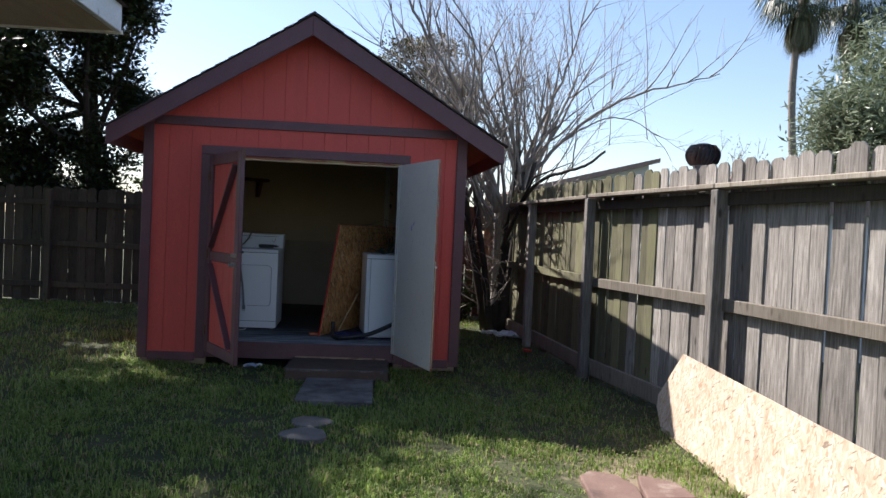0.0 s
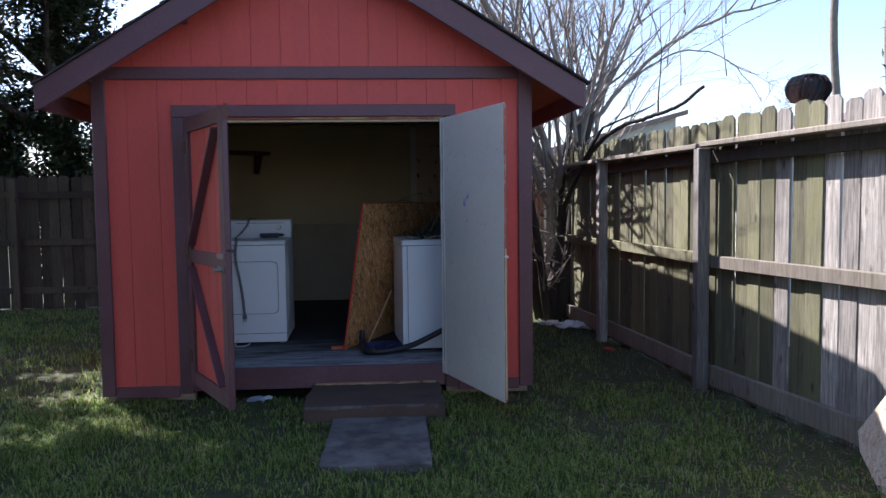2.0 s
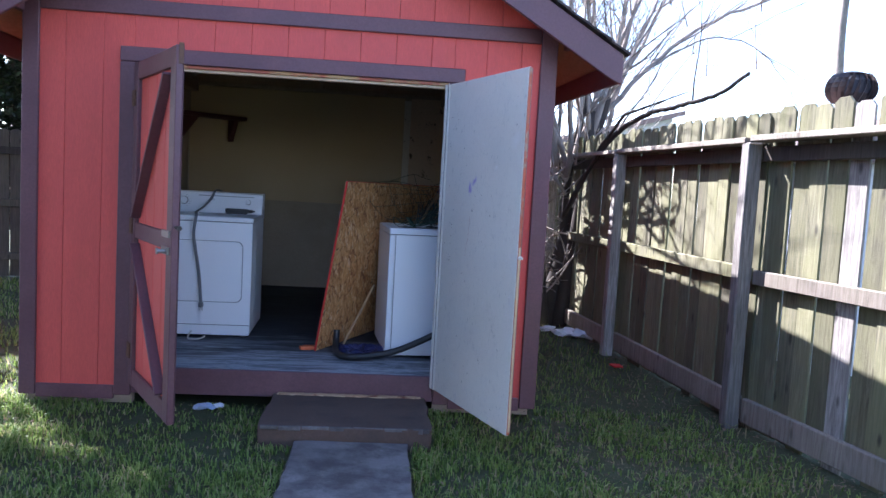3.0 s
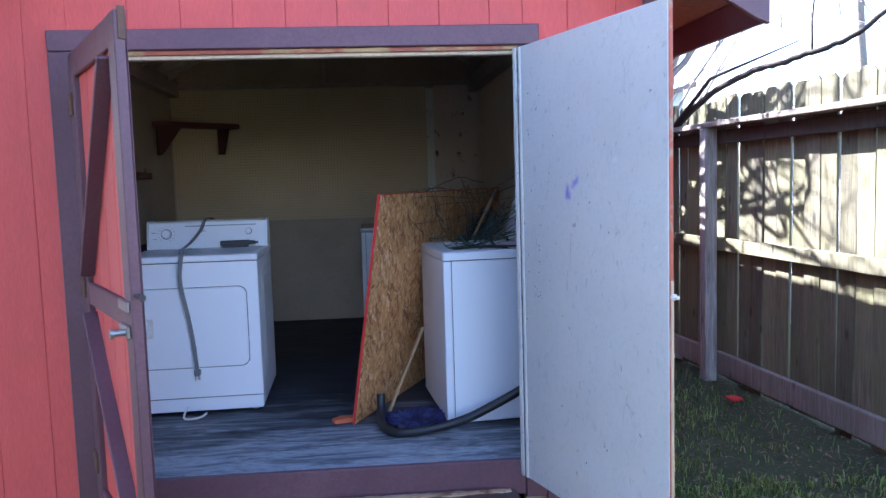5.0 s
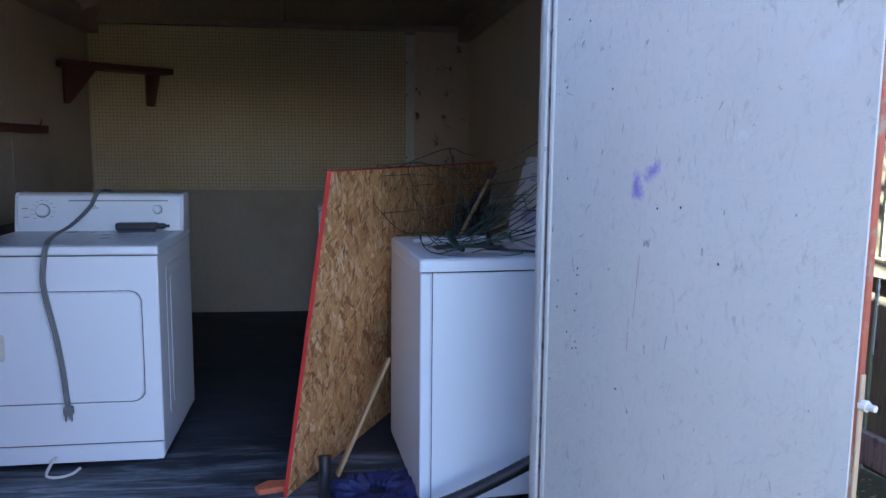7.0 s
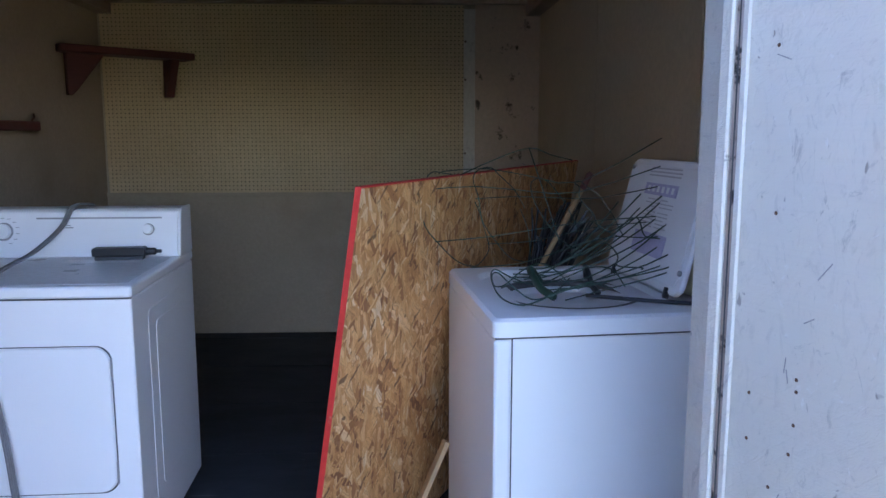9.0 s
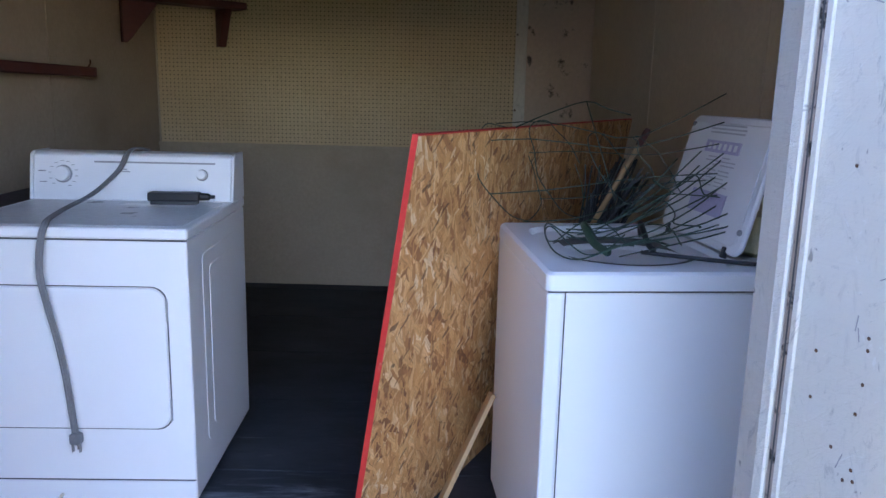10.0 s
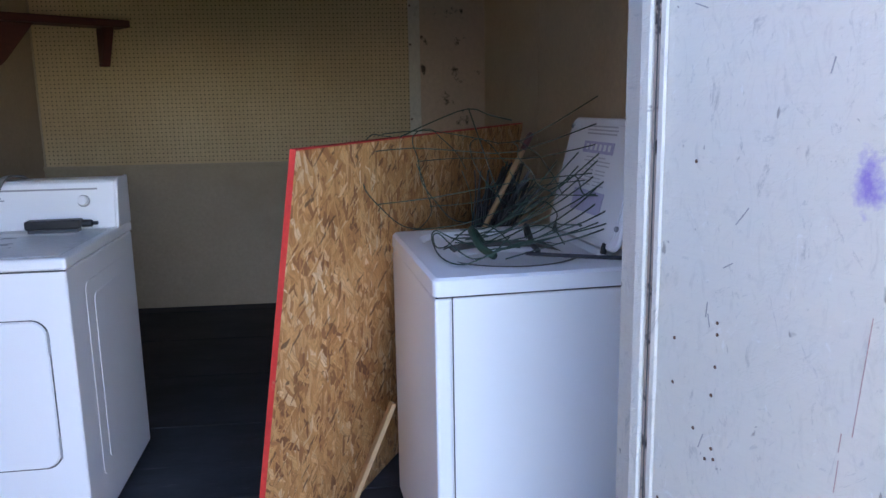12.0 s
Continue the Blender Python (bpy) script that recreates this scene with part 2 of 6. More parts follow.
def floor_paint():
    """Dark floor paint, scraped to pale grey in long streaks just inside the door, with crumbs of dirt; the shade
    further in is put into the colour.
    """
    m, t, bsdf = links_of("worn_floor_paint_shaded_inward")
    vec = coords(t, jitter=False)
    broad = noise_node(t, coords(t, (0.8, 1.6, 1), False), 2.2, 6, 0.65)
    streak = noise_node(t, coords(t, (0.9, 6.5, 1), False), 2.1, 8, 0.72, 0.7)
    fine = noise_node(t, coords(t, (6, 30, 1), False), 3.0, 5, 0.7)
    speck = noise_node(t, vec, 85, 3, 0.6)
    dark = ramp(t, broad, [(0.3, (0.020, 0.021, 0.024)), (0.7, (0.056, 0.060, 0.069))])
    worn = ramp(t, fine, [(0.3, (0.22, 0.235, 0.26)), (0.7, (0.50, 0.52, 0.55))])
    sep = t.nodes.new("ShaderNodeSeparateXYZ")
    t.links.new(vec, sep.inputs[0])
    # pale colour fades with depth, standing in for the daylight's falloff
    depth_fade = t.nodes.new("ShaderNodeMath")
    depth_fade.operation = "MULTIPLY_ADD"
    depth_fade.inputs[1].default_value = -0.27
    t.links.new(sep.outputs["Y"], depth_fade.inputs[0])
    t.links.new(streak, depth_fade.inputs[2])
    where = ramp(t, depth_fade.outputs[0], [(0.21, (0, 0, 0)), (0.36, (0.4,) * 3), (0.46, (1, 1, 1))])
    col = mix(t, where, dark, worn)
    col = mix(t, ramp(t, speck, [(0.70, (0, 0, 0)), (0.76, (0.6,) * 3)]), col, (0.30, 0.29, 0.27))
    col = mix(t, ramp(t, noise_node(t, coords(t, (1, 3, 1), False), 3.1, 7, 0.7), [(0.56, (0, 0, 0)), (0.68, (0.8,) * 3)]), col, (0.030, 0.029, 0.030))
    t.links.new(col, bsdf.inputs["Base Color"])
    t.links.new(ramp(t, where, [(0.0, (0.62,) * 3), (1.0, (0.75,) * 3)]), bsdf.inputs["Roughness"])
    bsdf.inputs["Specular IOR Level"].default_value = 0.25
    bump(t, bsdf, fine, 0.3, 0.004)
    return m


M_RED = surface("red_paint", (0.62, 0.085, 0.070), (0.70, 0.110, 0.088), 2.5, 55, (4, 4, 0.5), 0.62, 0.35, (0.50, 0.085, 0.06), 2.2, (0.55, 0.8))
M_BROWN = surface("maroon_trim_paint", (0.115, 0.051, 0.064), (0.165, 0.077, 0.091), 3.0, 70, (1, 1, 1), 0.5, 0.25, (0.17, 0.085, 0.09), 3.0, (0.6, 0.85))
M_DOOR_IN = chalky_paint()
M_DOOR_FACE = chalky_paint("sprayed_chalky_white_paint", [((0.386, -0.012, 1.230, -12), (0.050, 0.085)), ((0.432, -0.012, 1.264, -35), (0.085, 0.040))])
M_CRACKED = surface("cracked_bare_paint_edge", (0.34, 0.25, 0.20), (0.56, 0.47, 0.42), 9, 90, (1, 1, 0.15), 0.8, 0.6, (0.035, 0.03, 0.027), 24, (0.53, 0.60))
M_PANEL_STAINED = surface("mildewed_wall_panel", (0.60, 0.45, 0.33), (0.69, 0.54, 0.41), 1.6, 40, (1, 1, 1), 0.75, 0.12, (0.10, 0.07, 0.05), 9, (0.60, 0.67), jitter=False, grain_dark=0.85)
M_ORANGE_EDGE = surface("orange_red_paint_edge", (0.62, 0.13, 0.05), (0.70, 0.18, 0.07), 5, 60, (1, 1, 1), 0.6, 0.2)
M_HEADER_EDGE = surface("worn_header_edge", (0.30, 0.07, 0.04), (0.46, 0.14, 0.07), 4, 60, (0.5, 4, 4), 0.65, 0.3, (0.42, 0.27, 0.12), 5, (0.48, 0.62))
M_DOOR_EDGE = surface("chipped_orange_red_edge", (0.36, 0.085, 0.045), (0.52, 0.13, 0.06), 5, 60, (1, 1, 0.3), 0.65, 0.3, (0.36, 0.26, 0.18), 9, (0.5, 0.6))
M_RAW_EDGE = surface("bare_wood_edge", (0.50, 0.36, 0.22), (0.62, 0.47, 0.30), 8, 80, (1, 1, 0.2), 0.7, 0.3)
M_WOOD_STICK = surface("pine_strip", (0.36, 0.215, 0.10), (0.48, 0.31, 0.155), 8, 80, (1, 1, 0.15), 0.65, 0.25)
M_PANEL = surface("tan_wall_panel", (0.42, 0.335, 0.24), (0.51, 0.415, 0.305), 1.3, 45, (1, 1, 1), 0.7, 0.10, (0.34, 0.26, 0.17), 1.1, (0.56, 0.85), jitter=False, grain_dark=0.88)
# brighter copy of M_PANEL: the right wall's light is put into the colour
M_PANEL_BUFF_LIT = surface("buff_lit_wall_panel", (0.66, 0.53, 0.37), (0.75, 0.62, 0.45), 1.3, 45, (1, 1, 1), 0.7, 0.10, (0.46, 0.35, 0.22), 1.1, (0.56, 0.85), jitter=False, grain_dark=0.88)
M_PANEL_PALE = surface("pale_painted_batten", (0.72, 0.67, 0.585), (0.79, 0.74, 0.65), 3, 50, (1, 1, 0.4), 0.65, 0.2, (0.34, 0.27, 0.2), 7, (0.62, 0.75))
M_RAFTER = surface("old_rafter_wood", (0.36, 0.27, 0.20), (0.50, 0.39, 0.30), 4, 60, (4, 0.5, 4), 0.8, 0.3)
M_DECKING = surface("roof_deck_plywood", (0.36, 0.25, 0.17), (0.48, 0.35, 0.25), 2, 50, (1, 0.4, 1), 0.8, 0.25)
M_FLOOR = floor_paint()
M_SHINGLE = surface("asphalt_shingle", (0.045, 0.036, 0.038), (0.075, 0.06, 0.06), 8, 220, (1, 1, 1), 0.9, 0.8, vary=0.3)
M_ENAMEL = surface("white_enamel", (0.81, 0.815, 0.83), (0.82, 0.825, 0.835), 1.2, 260, (1, 1, 1), 0.40, 0.0, jitter=False, grain_dark=0.99, spec=0.35)
M_ENAMEL_TOP = surface("scuffed_white_enamel_top", (0.62, 0.64, 0.67), (0.74, 0.75, 0.77), 3.5, 60, (1, 1, 1), 0.33, 0.05, (0.42, 0.42, 0.43), 5, (0.58, 0.8), jitter=False)
M_GREY_PLASTIC = surface("grey_plastic", (0.30, 0.30, 0.31), (0.36, 0.36, 0.37), 6, 80, (1, 1, 1), 0.45, 0.05)
M_DARK_GAP = surface("dark_seam", (0.05, 0.05, 0.055), (0.08, 0.08, 0.085), 6, 80, (1, 1, 1), 0.6, 0.0)
M_BLACK = surface("black_rubber", (0.012, 0.012, 0.014), (0.024, 0.024, 0.027), 6, 90, (1, 1, 1), 0.42, 0.15)
M_CORD = surface("grey_cord", (0.17, 0.17, 0.175), (0.24, 0.24, 0.245), 12, 90, (1, 1, 1), 0.5, 0.05)
M_METAL = surface("dull_zinc", (0.26, 0.245, 0.235), (0.38, 0.36, 0.345), 14, 120, (1, 1, 1), 0.42, 0.15, (0.25, 0.14, 0.07), 20, (0.55, 0.75), metal=0.85)
M_RUST = surface("rusty_iron", (0.12, 0.065, 0.045), (0.22, 0.11, 0.06), 18, 150, (1, 1, 1), 0.75, 0.4, metal=0.3)
M_WIRE = surface("green_coated_wire", (0.014, 0.042, 0.028), (0.032, 0.075, 0.05), 14, 100, (1, 1, 1), 0.45, 0.1, (0.16, 0.16, 0.13), 8, (0.6, 0.85))
M_OSB = strand_board("strand_board", [(0.0, (0.24, 0.085, 0.026)), (0.10, (0.46, 0.190, 0.058)), (0.3, (0.66, 0.320, 0.110)), (0.7, (0.78, 0.43, 0.17)), (0.9, (0.86, 0.54, 0.26)), (1.0, (0.93, 0.70, 0.44))], (0.36, 0.150, 0.048))
M_OSB_PALE = strand_board("weathered_strand_board", [(0.0, (0.40, 0.25, 0.16)), (0.15, (0.50, 0.38, 0.28)), (0.6, (0.56, 0.46, 0.36)), (1.0, (0.66, 0.60, 0.52))], (0.44, 0.33, 0.24))
M_PEG = pegboard_material()
M_RED_EDGE = surface("bright_red_edge_paint", (0.60, 0.03, 0.025), (0.70, 0.05, 0.035), 9, 70, (1, 1, 1), 0.6, 0.2, (0.55, 0.22, 0.12), 14, (0.66, 0.78))
M_BRACKET = surface("dark_red_stained_wood", (0.085, 0.022, 0.018), (0.14, 0.035, 0.028), 5, 60, (0.4, 3, 3), 0.6, 0.25)
M_BENCH = surface("purple_brown_bench_paint", (0.075, 0.05, 0.06), (0.115, 0.078, 0.09), 4, 60, (1, 1, 1), 0.6, 0.25)
M_CONCRETE = surface("stained_concrete", (0.14, 0.133, 0.13), (0.24, 0.228, 0.225), 5, 90, (1, 1, 1), 0.88, 0.6, (0.07, 0.064, 0.064), 3.5, (0.42, 0.60))
M_STEP = surface("brown_stained_concrete", (0.085, 0.055, 0.042), (0.135, 0.09, 0.07), 5, 90, (1, 1, 1), 0.85, 0.6, (0.06, 0.045, 0.04), 4, (0.5, 0.7))
M_PAVER = surface("pale_stepping_stone", (0.12, 0.115, 0.108), (0.21, 0.20, 0.19), 9, 110, (1, 1, 1), 0.88, 0.7, (0.10, 0.095, 0.08), 6, (0.48, 0.7))
M_BRICK = surface("red_brown_flagstone", (0.17, 0.10, 0.082), (0.25, 0.165, 0.135), 7, 110, (1, 1, 1), 0.88, 0.7, (0.34, 0.27, 0.22), 6, (0.55, 0.75))
M_FENCE = fence_wood("grey_fence_wood", ((0.06, 0.055, 0.050), (0.285, 0.268, 0.250), (0.58, 0.555, 0.525)), 0.0)
M_FENCE_MOSS = fence_wood("mossy_fence_wood", ((0.038, 0.035, 0.025), (0.165, 0.158, 0.105), (0.31, 0.298, 0.20)), 0.6)
M_FENCE_RAIL = fence_wood("pale_rail_wood", ((0.15, 0.125, 0.10), (0.31, 0.275, 0.235), (0.45, 0.41, 0.36)), 0.15)
# darker copy of the fence wood, with its shade put into the colour
M_FENCE_SHADED = fence_wood("shaded_fence_wood", ((0.024, 0.019, 0.016), (0.052, 0.042, 0.036), (0.095, 0.078, 0.066)), 0.1)
M_BARK = surface("grey_brown_bark", (0.17, 0.14, 0.12), (0.30, 0.26, 0.225), 12, 90, (1, 1, 0.35), 0.85, 0.5)
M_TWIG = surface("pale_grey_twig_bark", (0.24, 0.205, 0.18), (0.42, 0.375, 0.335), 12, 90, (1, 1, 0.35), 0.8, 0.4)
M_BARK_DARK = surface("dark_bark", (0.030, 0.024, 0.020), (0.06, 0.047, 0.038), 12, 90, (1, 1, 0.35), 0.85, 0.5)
M_LEAF_DARK = leaf_material("dark_evergreen_leaves", (0.012, 0.022, 0.009), (0.036, 0.060, 0.020), 0.4, 0.10)
M_LEAF_SHRUB = leaf_material("shrub_leaves", (0.03, 0.065, 0.014), (0.10, 0.16, 0.035), 0.4, 0.3)
M_LEAF_OLEANDER = leaf_material("oleander_leaves", (0.09, 0.125, 0.065), (0.32, 0.37, 0.25), 0.38, 0.25)
M_LEAF_PALM = leaf_material("palm_fronds", (0.022, 0.036, 0.014), (0.075, 0.095, 0.042), 0.45, 0.2)
M_LEAF_DRY = leaf_material("dry_vine_leaves", (0.07, 0.07, 0.035), (0.19, 0.18, 0.10), 0.6, 0.25)
M_GRASS = leaf_material("lawn_blades", (0.06, 0.125, 0.018), (0.33, 0.45, 0.12), 0.5, 0.5, (0.42, 0.36, 0.20))
M_LITTER = leaf_material("dead_leaves", (0.09, 0.055, 0.03), (0.26, 0.19, 0.12), 0.75, 0.15)


def ground_material():
    m, t, bsdf = links_of("lawn_soil")
    vec = coords(t, jitter=False)
    a = noise_node(t, vec, 0.8, 6, 0.65)
    b = noise_node(t, vec, 14, 6, 0.7)
    c = noise_node(t, vec, 90, 4, 0.7)
    col = ramp(t, a, [(0.35, (0.034, 0.056, 0.014)), (0.58, (0.052, 0.072, 0.022)), (0.75, (0.10, 0.085, 0.048))])
    col = mix(t, ramp(t, b, [(0.45, (0, 0, 0)), (0.72, (0.7,) * 3)]), col, (0.10, 0.080, 0.045))
    col = mix(t, ramp(t, c, [(0.4, (0.5,) * 3), (0.6, (0, 0, 0))]), col, (0.03, 0.032, 0.014))
    # trodden sandy soil round the flagstones and the leaning board
    far = t.nodes.new("ShaderNodeVectorMath")
    far.operation = "DISTANCE"
    far.inputs[1].default_value = (3.85, -3.2, 0.0)
    t.links.new(vec, far.inputs[0])
    ragged = t.nodes.new("ShaderNodeMath")
    ragged.operation = "MULTIPLY_ADD"
    ragged.inputs[1].default_value = 0.9
    t.links.new(b, ragged.inputs[0])
    t.links.new(far.outputs["Value"], ragged.inputs[2])
    col = mix(t, ramp(t, ragged.outputs[0], [(0.75, (0.9,) * 3), (1.0, (0, 0, 0))]), col, (0.27, 0.215, 0.145))
    t.links.new(col, bsdf.inputs["Base Color"])
    bsdf.inputs["Roughness"].default_value = 0.95
    bump(t, bsdf, b, 0.8, 0.03)
    return m


M_GROUND = ground_material()


# ---------------------------------------------------------------- mesh helpers
def part(name, bm, material, parent=None, label="", smooth=False):
    """Links a bmesh as one mesh object under a thing or a part."""
    me = bpy.data.meshes.new(name)
    bm.to_mesh(me)
    bm.free()
    me.materials.append(material)
    if smooth:
        me.polygons.foreach_set("use_smooth", [True] * len(me.polygons))
    ob = new(name, me)
    ob.parent = parent
    if label:
        ob["label"] = label
    return ob


def mesh_part(name, verts, faces, material, parent=None, label="", smooth=False):
    me = bpy.data.meshes.new(name)
    me.from_pydata(verts, [], faces)
    me.update()
    me.materials.append(material)
    if smooth:
        me.polygons.foreach_set("use_smooth", [True] * len(me.polygons))
    ob = new(name, me)
    ob.parent = parent
    if label:
        ob["label"] = label
    return ob


def thing(name, m, label, category, group="", kind=""):
    ob = new(name)
    ob.empty_display_size = 0.1
    ob.matrix_world = m
    return tagged(ob, label, category, group, kind)


def add_box(bm, lo, hi, bevel=0.0, segments=1, m=None):
    """A box between two corners, bevelled, in bm."""
    c = [(a + b) / 2 for a, b in zip(lo, hi)]
    s = [abs(b - a) for a, b in zip(lo, hi)]
    made = bmesh.ops.create_cube(bm, size=1.0, matrix=Matrix.Translation(c) @ Matrix.Diagonal((*s, 1)))["verts"]
    if bevel:
        edges = list({e for v in made for e in v.link_edges})
        made = bmesh.ops.bevel(bm, geom=edges, offset=bevel, segments=segments, affect="EDGES", profile=0.5)["verts"]
        made = list({v for v in made})
    if m is not None:
        bmesh.ops.transform(bm, matrix=m, verts=made)
    return made


def box(lo, hi, bevel=0.0, segments=1, m=None):
    bm = bmesh.new()
    add_box(bm, lo, hi, bevel, segments, m)
    return bm


def add_bar(bm, a, b, width, depth, bevel=0.004, up=(0, 0, 1)):
    """A square-sawn bar from a to b."""
    a, b = Vector(a), Vector(b)
    d = b - a
    z = d.normalized()
    x = z.cross(Vector(up))
    if x.length < 1e-4:
        x = z.cross(Vector((0, 1, 0)))
    x.normalize()
    y = z.cross(x)
    m = Matrix((x, y, z)).transposed().to_4x4()
    m.translation = (a + b) / 2
    add_box(bm, (-width / 2, -depth / 2, -d.length / 2), (width / 2, depth / 2, d.length / 2), bevel, 1, m)


def bar(a, b, width, depth, bevel=0.004, up=(0, 0, 1)):
    bm = bmesh.new()
    add_bar(bm, a, b, width, depth, bevel, up)
    return bm


def prism(outline, lo, hi, axis="y", bevel=0.0):
    """A flat outline of (u, w) corners pushed from lo to hi along an axis."""
    bm = bmesh.new()
    place = {"y": lambda u, w, k: (u, k, w), "x": lambda u, w, k: (k, u, w), "z": lambda u, w, k: (u, w, k)}[axis]
    low = [bm.verts.new(place(u, w, lo)) for u, w in outline]
    high = [bm.verts.new(place(u, w, hi)) for u, w in outline]
    n = len(outline)
    bm.faces.new(low)
    bm.faces.new(high[::-1])
    for i in range(n):
        bm.faces.new((low[i], high[i], high[(i + 1) % n], low[(i + 1) % n]))
    bmesh.ops.recalc_face_normals(bm, faces=bm.faces)
    if bevel:
        bmesh.ops.bevel(bm, geom=list(bm.edges), offset=bevel, segments=1, affect="EDGES")
    return bm


def rounded(w, h, r, steps=5, cx=0.0, cy=0.0):
    """The outline of a rounded rectangle."""
    pts = []
    for sx, sy, a0 in ((1, 1, 0), (-1, 1, 90), (-1, -1, 180), (1, -1, 270)):
        for k in range(steps + 1):
            a = radians(a0 + 90 * k / steps)
            pts.append((cx + sx * (w / 2 - r) + r * math.cos(a), cy + sy * (h / 2 - r) + r * math.sin(a)))
    return pts


def lathe(profile, steps=20, m=None, closed=True):
    """A turned shape from (radius, height) pairs, closed at both ends unless told otherwise."""
    bm = bmesh.new()
    rings = []
    for r, z in profile:
        rings.append([bm.verts.new((r * math.cos(2 * math.pi * k / steps), r * math.sin(2 * math.pi * k / steps), z)) for k in range(steps)])
    for a, b in zip(rings, rings[1:]):
        for k in range(steps):
            bm.faces.new((a[k], a[(k + 1) % steps], b[(k + 1) % steps], b[k]))
    if closed:
        bm.faces.new(rings[0][::-1])
        bm.faces.new(rings[-1])
    if m is not None:
        bm.transform(m)
    return bm


def tube_data(points, radii, sides, verts, faces):
    """Adds a tapered tube along points to the lists."""
    pts = [Vector(p) for p in points]
    base = len(verts)
    ref = Vector((0.31, 0.57, 0.76))
    for i, p in enumerate(pts):
        d = (pts[min(i + 1, len(pts) - 1)] - pts[max(i - 1, 0)]).normalized()
        x = d.cross(ref)
        if x.length < 0.05:
            x = d.cross(Vector((1, 0, 0)))
        x.normalize()
        y = d.cross(x)
        for k in range(sides):
            a = 2 * math.pi * k / sides
            verts.append(p + (x * math.cos(a) + y * math.sin(a)) * radii[i])
    for i in range(len(pts) - 1):
        for k in range(sides):
            a, b = base + i * sides + k, base + i * sides + (k + 1) % sides
            faces.append((a, b, b + sides, a + sides))
    faces.append(tuple(base + k for k in range(sides))[::-1])
    faces.append(tuple(base + (len(pts) - 1) * sides + k for k in range(sides)))


def smooth_path(points, per=6):
    """Catmull-Rom points through the given ones."""
    p = [Vector(q) for q in points]
    p = [p[0] * 2 - p[1]] + p + [p[-1] * 2 - p[-2]]
    out = []
    for i in range(1, len(p) - 2):
        for k in range(per):
            s = k / per
            a, b, c, d = p[i - 1:i + 3]
            out.append(0.5 * (2 * b + (c - a) * s + (2 * a - 5 * b + 4 * c - d) * s * s + (3 * b - a - 3 * c + d) * s ** 3))
    out.append(p[-2])
    return out


def tube(name, points, radius, material, parent=None, sides=8, per=6, label=""):
    verts, faces = [], []
    pts = smooth_path(points, per) if per else [Vector(q) for q in points]
    tube_data(pts, [radius] * len(pts), sides, verts, faces)
    return mesh_part(name, verts, faces, material, parent, label, smooth=sides > 4)


# ---------------------------------------------------------------- ground
def build_ground():
    bm = bmesh.new()
    xs = [-900, -120, -30, -12] + [-8 + 0.5 * k for k in range(40)] + [14, 30, 120, 900]
    ys = [-900, -120, -30, -14] + [-10 + 0.5 * k for k in range(40)] + [12, 30, 120, 900]
    grid = [[bm.verts.new((x, y, 0.025 * noise.noise((x * 0.7, y * 0.7, 3.0)) - 0.012)) for x in xs] for y in ys]
    for j in range(len(ys) - 1):
        for i in range(len(xs) - 1):
            bm.faces.new((grid[j][i], grid[j][i + 1], grid[j + 1][i + 1], grid[j + 1][i]))
    tagged(part("ground", bm, M_GROUND, smooth=True), "patchy green lawn with bare soil", "ground", kind="structure")


build_ground()

# ---------------------------------------------------------------- the shed
SKEW = -0.03  # the side walls lean a little off square, metres sideways per metre of depth
BACK = 3.8    # inner face of the back wall
RIDGE_X, RIDGE_Z, EAVE_Z = 1.475, 3.34, 2.22
SLOPE = (RIDGE_Z - EAVE_Z) / 1.83
DECK = 0.22   # shed floor


def skewed(bm):
    for v in bm.verts:
        v.co.x += SKEW * v.co.y
    return bm


def roof_skewed(bm):
    """The roof narrows a little towards the back on its far side."""
    for v in bm.verts:
        v.co.x += (SKEW - 0.02 * min(max(v.co.x - RIDGE_X, 0) / 1.83, 1.0)) * v.co.y
    return bm


def roof_under(x):
    """Height of the roof's underside at x."""
    return RIDGE_Z - 0.098 - SLOPE * abs(x - RIDGE_X)


shed = thing("shed", pose(0, 0, 0), "red wooden garden shed with maroon trim and open double doors", "shed", kind="structure")


